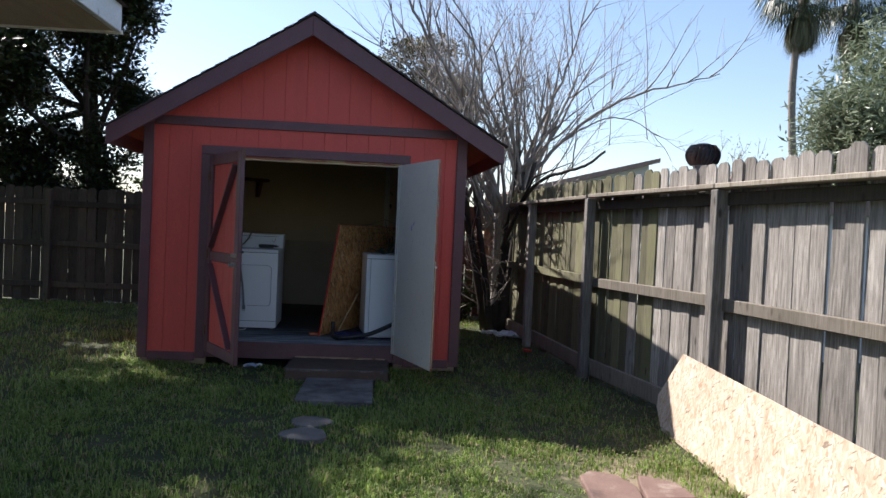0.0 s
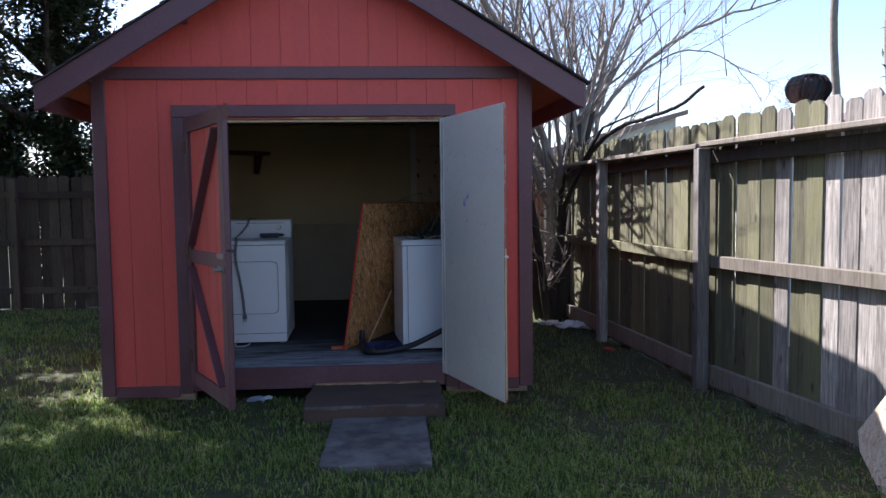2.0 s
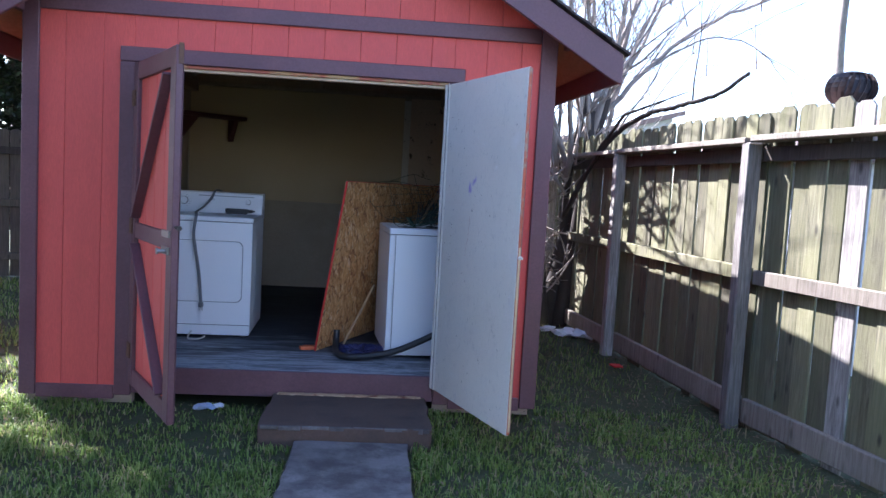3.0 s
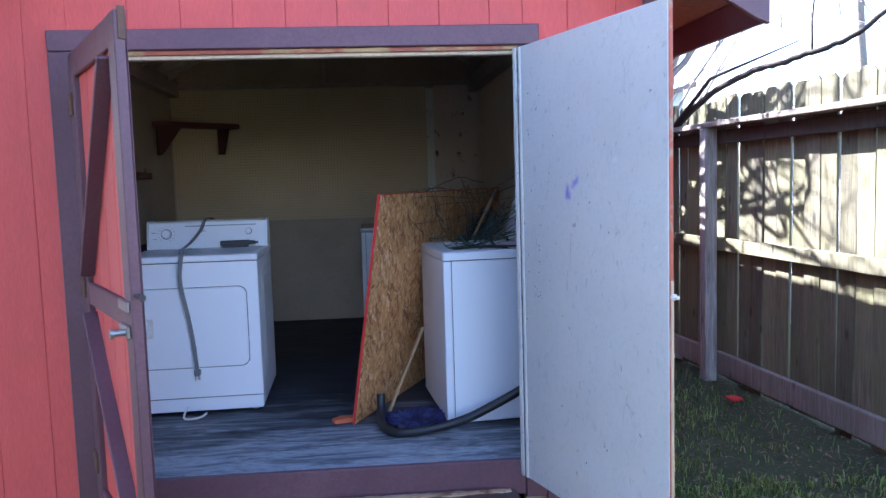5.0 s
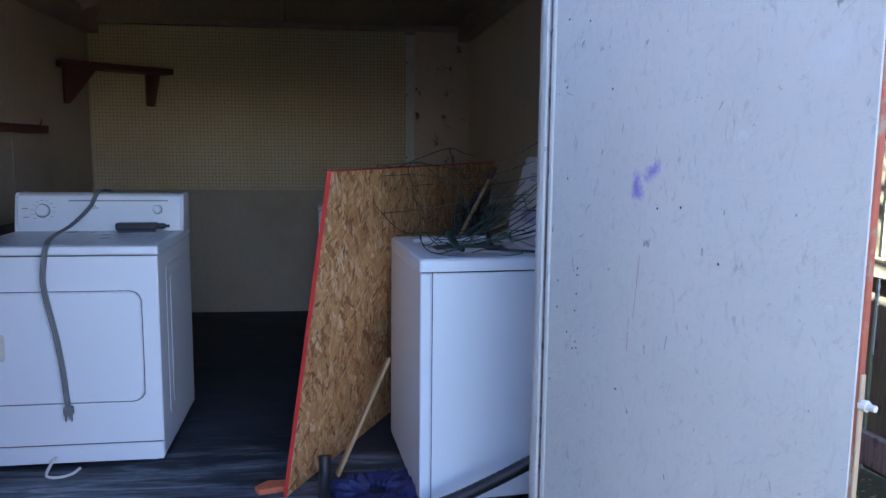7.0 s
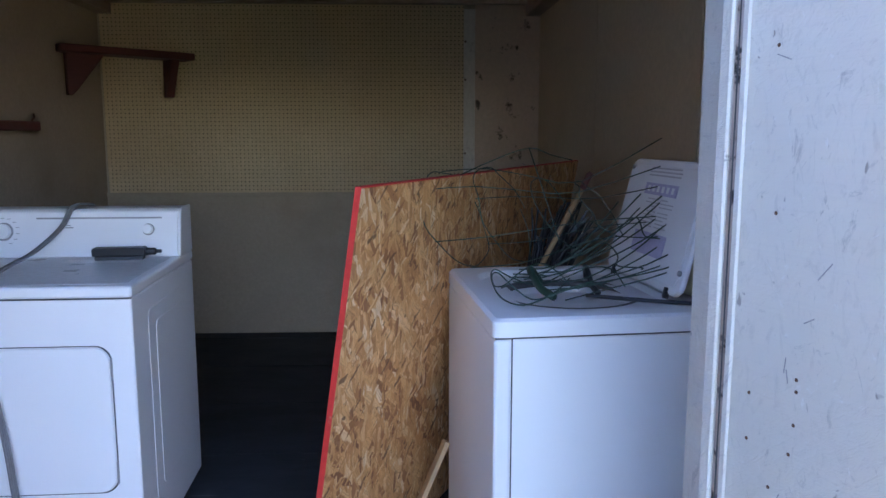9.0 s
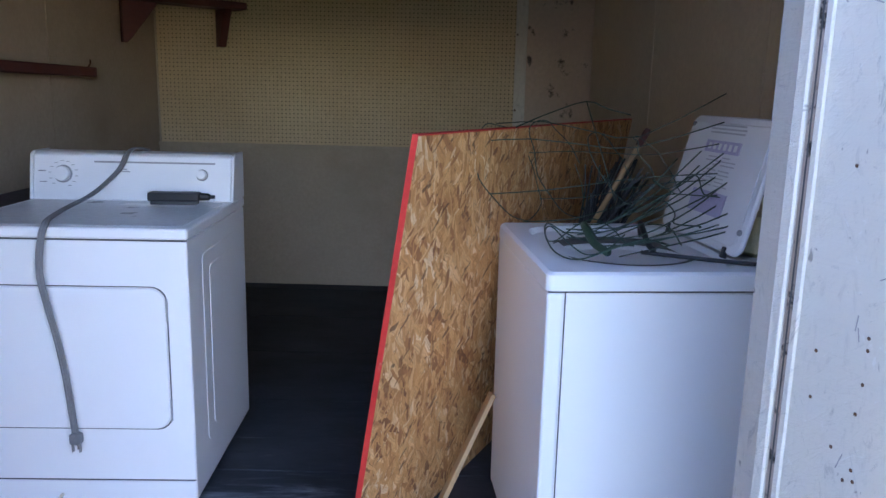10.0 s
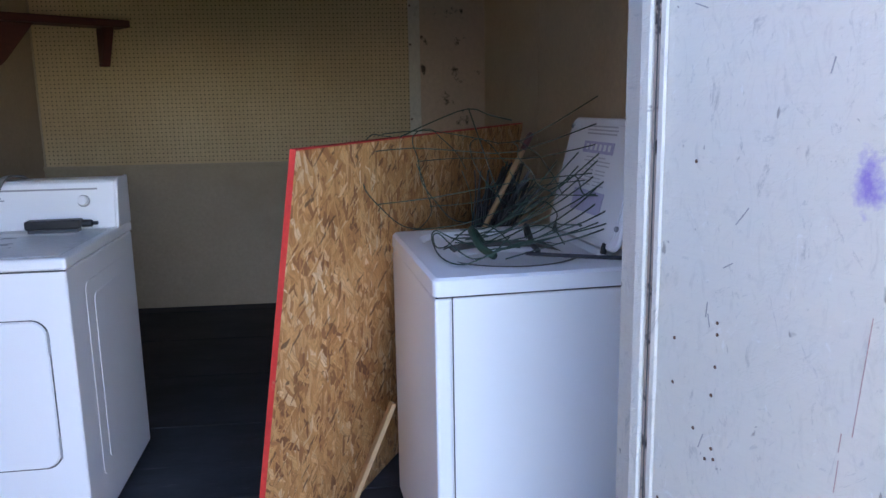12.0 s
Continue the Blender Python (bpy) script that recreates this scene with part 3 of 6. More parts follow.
def shed_walls():
    # front: siding boards with grooves, cut round the door opening
    def siding(x0, x1, z0, z1, top=None):
        out = [(x0, z0), (x1, z0)]
        if top:
            out += [(x1, top(x1)), (x0, top(x0))]
        else:
            out += [(x1, z1), (x0, z1)]
        return prism(out, -0.008, 0.018, "y", 0.0028)
    for x0, x1 in ((-0.05, 0.1394), (0.1406, 0.3494), (0.3506, 0.52), (2.37, 2.5614), (2.5626, 2.7694), (2.7706, 2.94)):
        part("siding_board", siding(x0, x1, 0.10, 2.30), M_RED, shed)
    cuts = [0.52, 0.76, 0.97, 1.18, 1.39, 1.60, 1.81, 2.02, 2.23, 2.37]
    for x0, x1 in zip(cuts, cuts[1:]):
        part("siding_board", siding(x0 + 0.0006, x1 - 0.0006, 2.03, 2.30), M_RED, shed)
    k = -0.02
    while k < 2.95:
        x1 = min(k + 0.205, 2.96)
        if k < RIDGE_X < x1:
            out = [(k, 2.302), (x1, 2.302), (x1, roof_under(x1) + 0.045), (RIDGE_X, roof_under(RIDGE_X) + 0.045), (k, roof_under(k) + 0.045)]
            part("siding_board", prism(out, -0.008, 0.018, "y", 0.003), M_RED, shed)
        else:
            part("siding_board", siding(k + 0.0006, x1 - 0.0006, 2.302, 0, lambda x: roof_under(x) + 0.045), M_RED, shed)
        k = x1
    # framing behind the front siding
    part("wall_front_lining", box((-0.06, 0.02, 0.0), (0.54, 0.075, 2.30)), M_RAFTER, shed)
    part("wall_front_lining", box((2.35, 0.02, 0.0), (2.95, 0.075, 2.30)), M_RAFTER, shed)
    part("wall_front_lining", box((-0.06, 0.021, 2.04), (2.95, 0.074, 2.34)), M_RAFTER, shed)
    out = [(-0.06, 2.34), (2.95, 2.34), (2.95, roof_under(2.95) + 0.047), (RIDGE_X, roof_under(RIDGE_X) + 0.047), (-0.06, roof_under(-0.06) + 0.047)]
    part("wall_front_gable", prism(out, 0.022, 0.073), M_RAFTER, shed)
    # sides and back
    part("wall_left", skewed(box((-0.08, 0.08, 0.10), (0.01, BACK + 0.1, 2.36))), M_RED, shed, "red painted siding")
    part("wall_right", skewed(box((2.80, 0.08, 0.10), (2.97, BACK + 0.1, 2.36))), M_RED, shed, "red painted siding")
    part("wall_back", box((-0.21, BACK + 0.012, 0.10), (2.87, BACK + 0.1, 2.36)), M_RED, shed, "red painted siding")
    out = [(-0.2, 2.34), (2.86, 2.34), (2.86, roof_under(2.97) + 0.04), (1.36, roof_under(RIDGE_X) + 0.05), (-0.2, roof_under(-0.08) + 0.05)]
    part("wall_back_gable", prism(out, BACK + 0.014, BACK + 0.1), M_DECKING, shed)
    # inner faces: tan panels with joints; the right wall's carry extra light in their colour
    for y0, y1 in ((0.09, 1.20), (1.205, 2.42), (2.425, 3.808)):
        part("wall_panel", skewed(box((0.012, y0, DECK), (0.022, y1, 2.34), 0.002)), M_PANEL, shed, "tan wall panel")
        part("wall_panel", skewed(box((2.788, y0, DECK), (2.798, y1, 2.34), 0.002)), M_PANEL_BUFF_LIT, shed, "buff wall panel, coloured brighter as if lit")
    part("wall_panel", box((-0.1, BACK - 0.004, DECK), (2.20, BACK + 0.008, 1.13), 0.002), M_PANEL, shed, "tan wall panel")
    part("wall_panel", box((2.262, BACK - 0.004, DECK), (2.70, BACK + 0.008, 2.33), 0.002), M_PANEL_STAINED, shed, "water-stained tan wall panel")
    part("wall_lining", box((-0.17, BACK + 0.0085, DECK), (2.75, BACK + 0.0115, 2.33)), M_PANEL, shed)
    part("pegboard", box((-0.075, BACK - 0.006, 1.15), (2.19, BACK + 0.006, 2.325), 0.0015), M_PEG, shed, "brown pegboard with a grid of holes")
    part("batten", box((2.19, BACK - 0.018, DECK), (2.262, BACK + 0.008, 2.30), 0.003), M_PANEL_PALE, shed, "pale nailed batten")
    part("batten", box((-0.1, BACK - 0.016, 1.125), (2.19, BACK + 0.004, 1.15), 0.003), M_PANEL, shed)
    for z in (0.55, 1.02, 1.4, 1.865, 2.1):
        part("nail", lathe([(0.007, 0), (0.005, 0.003)], 8, pose(2.2, BACK - 0.018, z, 90)), M_RUST, shed)
    # door trim, corner boards, belt and skirt boards
    part("trim_board", box((0.45, -0.034, 0.06), (0.545, -0.008, 2.01), 0.004), M_BROWN, shed)
    part("trim_board", box((2.345, -0.034, 0.06), (2.435, -0.008, 2.01), 0.004), M_BROWN, shed)
    part("trim_board", box((0.45, -0.036, 2.012), (2.435, -0.008, 2.095), 0.004), M_BROWN, shed)
    part("corner_board", box((-0.092, -0.03, 0.05), (0.0, -0.008, 2.36), 0.004), M_BROWN, shed)
    part("corner_board", box((2.885, -0.03, 0.05), (2.985, -0.008, 2.36), 0.004), M_BROWN, shed)
    part("corner_board", box((-0.094, -0.006, 0.05), (-0.07, 0.085, 2.36), 0.004), M_BROWN, shed)
    part("corner_board", box((2.962, -0.006, 0.05), (2.987, 0.085, 2.36), 0.004), M_BROWN, shed)
    part("belt_board", box((0.004, -0.032, 2.275), (2.881, -0.009, 2.36), 0.004), M_BROWN, shed)
    part("skirt_board", box((0.004, -0.03, 0.035), (0.447, -0.006, 0.115), 0.004), M_BROWN, shed)
    part("skirt_board", box((2.438, -0.03, 0.035), (2.881, -0.006, 0.115), 0.004), M_BROWN, shed)
    # opening: jambs, header lip, sill board
    part("door_jamb", box((0.525, -0.006, DECK), (0.545, 0.10, 2.03), 0.003), M_BROWN, shed)
    part("door_jamb", box((2.345, -0.006, DECK), (2.365, 0.10, 2.03), 0.003), M_DOOR_IN, shed, "chalky white door jamb")
    part("header_strip", box((0.547, -0.020, 1.992), (2.343, 0.02, 2.011), 0.003), M_HEADER_EDGE, shed, "orange-red painted header edge")
    part("header_strip", box((0.547, -0.010, 1.976), (2.343, 0.026, 1.991), 0.002), M_RAW_EDGE, shed, "bare wood header strip")
    part("sill_board", box((0.547, -0.03, 0.075), (2.343, 0.0, DECK + 0.012), 0.005), M_BROWN, shed, "maroon sill board with worn edge")
    part("sill_wear", box((1.62, -0.032, 0.078), (2.30, -0.006, 0.086), 0.002), M_RAW_EDGE, shed, "thin worn bare wood line on the sill")


def shed_floor():
    y = 0.003
    rng = random.Random(4)
    while y < BACK:
        y1 = min(y + 0.61, BACK + 0.01)
        for x0, x1 in ((-0.02, 2.79),):
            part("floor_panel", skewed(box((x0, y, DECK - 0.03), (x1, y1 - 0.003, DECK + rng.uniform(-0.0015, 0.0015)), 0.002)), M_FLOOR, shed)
        y = y1
    part("floor_frame", skewed(box((-0.06, 0.002, 0.07), (2.95, BACK + 0.09, DECK - 0.031))), M_RAFTER, shed)
    for x in (0.2, 1.45, 2.7):
        for y in (0.3, 3.6):
            part("foundation_block", box((x - 0.1, y - 0.1, -0.03), (x + 0.1, y + 0.1, 0.072), 0.006), M_CONCRETE, shed)


def shed_roof():
    front, back = -0.28, BACK + 0.30
    for side in (-1, 1):
        ex = RIDGE_X + side * 1.83
        out = [(RIDGE_X, RIDGE_Z - 0.02), (ex, EAVE_Z - 0.02), (ex, EAVE_Z - 0.045), (RIDGE_X, RIDGE_Z - 0.045)]
        part("roof_deck", roof_skewed(prism(out, front + 0.02, back)), M_DECKING, shed)
        # rake boards along the gable and fascia along the eaves
        out = [(RIDGE_X, RIDGE_Z - 0.022), (ex, EAVE_Z - 0.022), (ex, EAVE_Z - 0.19), (ex - side * 0.06, EAVE_Z - 0.165), (RIDGE_X, RIDGE_Z - 0.205)]
        part("rake_board", prism(out, front - 0.008, front + 0.018, "y", 0.004), M_BROWN, shed)
        part("eave_fascia", roof_skewed(box((min(ex, ex - side * 0.024), front + 0.02, EAVE_Z - 0.175), (max(ex, ex - side * 0.024), back, EAVE_Z - 0.045), 0.003)), M_BROWN, shed)
        # shingle courses, a little proud and uneven at the rake
        rng = random.Random(7 + side)
        n = 15
        for k in range(n):
            s0, s1 = k / n, min((k + 1.25) / n, 1.012)
            jut = rng.uniform(0.0, 0.014)
            x0, x1 = RIDGE_X + side * 1.83 * s0, RIDGE_X + side * 1.83 * s1
            z0, z1 = RIDGE_Z - 1.12 * s0, RIDGE_Z - 1.12 * s1
            out = [(x0, z0 - 0.016), (x1, z1 - 0.010), (x1, z1 + 0.004), (x0, z0 - 0.006)]
            part("shingle_course", roof_skewed(prism(out, front - 0.018 - jut, back + 0.02)), M_SHINGLE, shed)
        # rafters inside
        for y in (0.16, 0.98, 1.80, 2.62, 3.44):
            a = (RIDGE_X + side * 0.02 + SKEW * y, y, RIDGE_Z - 0.11)
            b = (RIDGE_X + side * 1.50 + SKEW * y, y, RIDGE_Z - 0.11 - 1.48 * SLOPE)
            part("rafter", bar(a, b, 0.04, 0.09, 0.003), M_RAFTER, shed)
        # lookouts under the overhang
        for s in (0.12, 0.5, 0.86):
            x, z = RIDGE_X + side * 1.83 * s, RIDGE_Z - 1.12 * s - 0.085
            part("lookout", box((x - 0.02, front + 0.022, z - 0.04), (x + 0.02, 0.02, z + 0.035), 0.003), M_BROWN, shed)
    part("ridge_board", box((RIDGE_X - 0.02 - 0.06, 0.08, RIDGE_Z - 0.24), (RIDGE_X + 0.02 - 0.06, BACK, RIDGE_Z - 0.06)), M_RAFTER, shed)
    part("ridge_cap", skewed(prism([(RIDGE_X - 0.14, RIDGE_Z - 0.075), (RIDGE_X, RIDGE_Z + 0.014), (RIDGE_X + 0.14, RIDGE_Z - 0.075), (RIDGE_X, RIDGE_Z - 0.004)], front - 0.02, back + 0.02)), M_SHINGLE, shed)
    # top plates and a gable stud
    part("top_plate", skewed(box((0.022, 0.08, 2.26), (0.115, BACK, 2.40), 0.004)), M_RAFTER, shed)
    part("top_plate", skewed(box((2.695, 0.08, 2.26), (2.788, BACK, 2.40), 0.004)), M_RAFTER, shed)
    part("top_plate", box((-0.08, BACK - 0.05, 2.328), (2.68, BACK + 0.012, 2.366), 0.003), M_RAFTER, shed)
    part("gable_stud", box((1.27, BACK - 0.07, 2.367), (1.31, BACK + 0.012, 3.1), 0.003), M_RAFTER, shed)
    for y in (1.80, 3.2):
        part("tie_beam", bar((0.05 + SKEW * y, y + 0.045, 2.43), (0.62 + SKEW * y, y + 0.045, 2.60), 0.04, 0.09, 0.003), M_RAFTER, shed)


shed_walls()
shed_floor()
shed_roof()


def red_door():
    """The left leaf, painted outside, with a frame and two diagonal braces, standing half open."""
    w, h = 0.90, 1.86
    free = Vector((0.985, -0.805))
    hinge = Vector((0.548, -0.022))
    ang = math.degrees(math.atan2(free.y - hinge.y, free.x - hinge.x))
    ob = thing("door_1", pose(hinge.x, hinge.y, 0.14, 0, 0, ang), "half-open red shed door with maroon frame and diagonal braces", "door", kind="structure")
    # local: x along the leaf, y into the shed, z up; outer face at y = 0
    for x0, x1 in ((0.09, 0.26), (0.264, 0.45), (0.454, 0.64), (0.644, 0.81)):
        part("door_panel", box((x0, 0.0, 0.08), (x1, 0.013, h - 0.08), 0.003), M_RED, ob)
    part("door_lining", box((0.002, 0.0132, 0.002), (w - 0.014, 0.016, h - 0.002), 0.001), M_DOOR_IN, ob, "chalky white inner face")
    part("edge_strip", box((w - 0.012, 0.0135, 0.0), (w, 0.0165, h), 0.001), M_BROWN, ob)
    for x0, x1 in ((0.0, 0.10), (w - 0.10, w)):
        part("stile", box((x0, -0.022, 0.0), (x1, 0.0125, h), 0.004), M_BROWN, ob)
    for z0, z1 in ((0.0, 0.10), (0.865, 0.955), (h - 0.10, h)):
        part("rail", box((0.101, -0.020, z0), (w - 0.101, 0.0, z1), 0.004), M_BROWN, ob)
    part("brace", bar((0.13, -0.010, 0.985), (w - 0.13, -0.010, h - 0.125), 0.018, 0.085, 0.003, up=(0, 1, 0)), M_BROWN, ob)
    part("brace", bar((0.13, -0.010, 0.835), (w - 0.13, -0.010, 0.125), 0.018, 0.085, 0.003, up=(0, 1, 0)), M_BROWN, ob)
    for z in (0.20, 0.93, 1.66):
        part("hinge", box((-0.02, -0.030, z - 0.045), (0.06, -0.022, z + 0.045), 0.002), M_RUST, ob)
    part("hasp", box((w - 0.15, -0.034, 0.93), (w - 0.02, -0.022, 0.965), 0.003), M_METAL, ob, "worn zinc hasp")
    part("latch_plate", box((w - 0.14, -0.036, 0.845), (w - 0.03, -0.022, 0.885), 0.003), M_METAL, ob, "worn zinc latch plate")
    part("latch_bolt", lathe([(0.011, 0), (0.011, 0.05), (0.016, 0.051), (0.016, 0.06)], 10, pose(w - 0.05, -0.022, 0.865, 90)), M_METAL, ob)
    part("padlock_loop", lathe([(0.007, 0), (0.007, 0.06), (0.012, 0.061), (0.012, 0.075)], 10, pose(w + 0.0, -0.005, 0.985, 0, 90, 0)), M_BLACK, ob)
    part("catch", box((w + 0.0005, -0.01, h - 0.09), (w + 0.006, 0.012, h + 0.01), 0.001), M_RUST, ob)


def white_door():
    """The right leaf, swung wide; its chalky inner face looks at the path."""
    h = 1.83
    hinge, free = Vector((2.338, -0.020)), Vector((2.662, -0.905))
    w = (free - hinge).length
    ang = math.degrees(math.atan2(free.y - hinge.y, free.x - hinge.x))
    ob = thing("door_2", pose(hinge.x, hinge.y, 0.165, 0, 0, ang), "wide-open shed door, chalky white inside with red outer face", "door", kind="structure")
    # local: x along the leaf, y towards the outer side, inner face at y = 0
    part("door_face", box((0.0, -0.012, 0.0), (w, 0.0, h), 0.002), M_DOOR_FACE, ob)
    part("door_panel", box((0.002, 0.0005, 0.004), (w - 0.012, 0.008, h - 0.004), 0.002), M_RED, ob, "red outer face")
    part("edge_strip", box((w - 0.011, -0.010, 0.004), (w + 0.003, 0.008, h - 0.002), 0.003), M_DOOR_EDGE, ob, "worn orange-red door edge")
    part("edge_strip", box((w + 0.0035, -0.008, 0.02), (w + 0.007, 0.004, h * 0.52), 0.001), M_RAW_EDGE, ob, "split bare wood edge")
    part("hinge_strip", box((0.006, -0.022, 0.0), (0.030, -0.0125, h), 0.003), M_DOOR_IN, ob)
    part("edge_seam", box((0.0365, -0.0162, 0.01), (0.0395, -0.0125, h - 0.01), 0.0005), M_DARK_GAP, ob, "dark flaking seam")
    part("worn_strip", box((0.0302, -0.0155, 0.0), (0.0445, -0.0122, h), 0.001), M_CRACKED, ob, "cracked strip of bare wood")
    part("hinge_strip", box((0.0448, -0.019, 0.0), (0.060, -0.0125, h), 0.003), M_DOOR_IN, ob)
    for x0, x1 in ((0.0, 0.10), (w - 0.10, w - 0.014)):
        part("stile", box((x0, 0.0085, 0.0), (x1, 0.022, h), 0.004), M_BROWN, ob)
    for z0, z1 in ((0.0, 0.10), (0.865, 0.955), (h - 0.10, h)):
        part("rail", box((0.101, 0.0085, z0), (w - 0.115, 0.021, z1), 0.004), M_BROWN, ob)
    part("latch_stub", lathe([(0.010, 0), (0.010, 0.012), (0.006, 0.013), (0.006, 0.026)], 10, pose(w + 0.004, 0.0, 0.90, 0, 90, 0)), M_PANEL_PALE, ob, "pale latch stub")
    rng = random.Random(12)
    spots = [(0.176, 1.015), (0.177, 0.998), (0.093, 0.971), (0.176, 0.95), (0.171, 0.906), (0.093, 0.901), (0.176, 0.826), (0.165, 0.806), (0.139, 0.844)]
    spots += [(rng.uniform(0.06, w - 0.05), rng.uniform(0.05, h - 0.05)) for _ in range(14)]
    nail = lathe([(0.0030, 0), (0.0020, 0.0012)], 7, pose(0, 0, 0, 90)).copy()
    me = bpy.data.meshes.new("nail_head")
    nail.to_mesh(me)
    me.materials.append(M_RUST)
    for x, z in spots:
        ob2 = new("nail_head", me)
        ob2.parent = ob
        ob2.location = (x, -0.0122, z)
    return ob


red_door()
the_white_door = white_door()

# ---------------------------------------------------------------- fences
FENCE_A, FENCE_K, FENCE_B = Vector((6.43, -12.2)), Vector((4.33, -0.09)), Vector((3.86, 5.14))  # foot of the right fence's pickets, with a slight bend


def picket_mesh(name, w, h, material, seed):
    """A dog-eared picket, base at z = 0, face towards -y."""
    rng = random.Random(seed)
    c = w * 0.24
    out = [(-w / 2, 0), (w / 2, 0), (w / 2 + rng.uniform(-0.002, 0.002), h - c * 0.8), (w / 2 - c, h), (-w / 2 + c * rng.uniform(0.8, 1.1), h + rng.uniform(-0.006, 0.006)), (-w / 2, h - c)]
    bm = prism(out, -0.008, 0.008, "y", 0.002)
    me = bpy.data.meshes.new(name)
    bm.to_mesh(me)
    bm.free()
    me.materials.append(material)
    return me


def fence_run(name, a, b, h, label, mats, spacing=0.142, posts=(), rail_side=-1, rail_z=(0.11, 0.95), cap=True, moss_from=None, dark=False, seed=1):
    """Pickets on rails between posts; the posts and rails stand on the yard's side."""
    root = thing(name, Matrix.Translation((a.x, a.y, 0)) @ Matrix.Rotation(math.atan2(b.y - a.y, b.x - a.x), 4, "Z"), label, "fence", kind="structure")
    length = (b - a).length
    rng = random.Random(seed)
    sets = [[picket_mesh("picket", spacing - 0.0125 + 0.003 * k, h, m, seed + k) for k in range(4)] for m in mats]
    x = spacing / 2
    count = 0
    while x < length + spacing * 0.2:
        far = moss_from is not None and x + rng.uniform(-0.5, 0.5) > moss_from
        ob = new("picket", rng.choice(sets[1 if far else 0]))
        ob.parent = root
        ob.location = (x + rng.uniform(-0.004, 0.004), (0.004 if count % 2 else -0.004) + rng.uniform(-0.0012, 0.0012), rng.uniform(-0.025, 0.014))
        ob.rotation_euler = (rng.uniform(-0.006, 0.006), rng.uniform(-0.008, 0.008), rng.uniform(-0.012, 0.012))
        x += spacing
        count += 1
    s = rail_side
    rail_mat = M_FENCE_SHADED if dark else M_FENCE_RAIL
    stops = [0.0, *posts, length]
    for p, q in zip(stops, stops[1:]):
        if q - p < 0.1:
            continue
        for z in rail_z:
            dz = rng.uniform(-0.012, 0.012)
            bm = bar((p + 0.01, s * 0.041, z + dz), (q - 0.01, s * 0.041, z + rng.uniform(-0.012, 0.012)), 0.042, 0.15 if cap and z < 0.5 else 0.09, 0.005)
            part("rail", bm, mats[1] if moss_from is not None and p > moss_from - 0.3 and z > 0.5 else rail_mat, root)
        if cap:
            bm = bar((p + 0.004, s * 0.085, 1.785 + rng.uniform(-0.006, 0.006)), (q - 0.004, s * 0.085, 1.785 + rng.uniform(-0.006, 0.006)), 0.145, 0.036, 0.005)
            part("cap_rail", bm, rail_mat, root)
            # upper rail coloured dark for the shade under the cap
            part("rail", bar((p + 0.01, s * 0.041, 1.70), (q - 0.01, s * 0.041, 1.70), 0.042, 0.09, 0.005), M_FENCE_SHADED, root)
    for p in posts:
        bm = bmesh.new()
        add_box(bm, (p - 0.045, min(s * 0.064, s * 0.154), -0.1), (p + 0.045, max(s * 0.064, s * 0.154), 1.766), 0.008)
        part("post", bm, M_FENCE_SHADED if dark else M_FENCE, root)
    return root


def along(a, b, y):
    return (y - a.y) / (b.y - a.y) * (b - a).length


fence_run("fence_right", FENCE_A, FENCE_K, 1.98, "weathered grey picket fence with a flat cap rail", [M_FENCE, M_FENCE_MOSS],
          posts=[along(FENCE_A, FENCE_K, y) for y in (-10.8, -8.7, -6.6, -4.3, -2.158)], rail_side=1, moss_from=11.6, seed=3)
fence_run("fence_right_far", FENCE_K, FENCE_B, 1.98, "mossy weathered picket fence with a flat cap rail", [M_FENCE_MOSS, M_FENCE_MOSS],
          posts=[0.03] + [along(FENCE_K, FENCE_B, y) for y in (1.96, 3.8)], rail_side=1, moss_from=0.0, seed=4)
# back fence faces away from the sun; its dark colour carries that shade
back_fence = fence_run("fence_back", Vector((-9.5, 5.2)), Vector((3.83, 5.2)), 1.80, "weathered picket fence behind the shed, coloured dark as in shade", [M_FENCE_SHADED, M_FENCE_SHADED],
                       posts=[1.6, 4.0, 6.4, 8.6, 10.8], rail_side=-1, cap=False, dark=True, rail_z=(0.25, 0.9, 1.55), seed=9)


# ---------------------------------------------------------------- appliances
def seam_loop(name, outline, width, y, material, parent):
    """A thin groove line that follows an outline on a front face."""
    verts, faces = [], []
    n = len(outline)
    cx = sum(p[0] for p in outline) / n
    cz = sum(p[1] for p in outline) / n
    for u, w in outline:
        d = Vector((u - cx, w - cz)).normalized() * width
        verts += [(u, y, w), (u + d.x, y, w + d.y), (u, y + 0.004, w), (u + d.x, y + 0.004, w + d.y)]
    for i in range(n):
        a, b = 4 * i, 4 * ((i + 1) % n)
        faces += [(a, b, b + 1, a + 1), (a, a + 2, b + 2, b), (a + 1, b + 1, b + 3, a + 3)]
    return mesh_part(name, verts, faces, material, parent)


def control_dial(r, m, parent, name="dial"):
    part(name, lathe([(r * 1.22, 0), (r * 1.22, 0.002), (r * 1.1, 0.004)], 24, m), M_GREY_PLASTIC, parent)
    d = part(name, lathe([(r, 0.004), (r, 0.014), (r * 0.92, 0.020), (r * 0.55, 0.021)], 24, m), M_ENAMEL, parent, "white control knob", smooth=False)
    return d


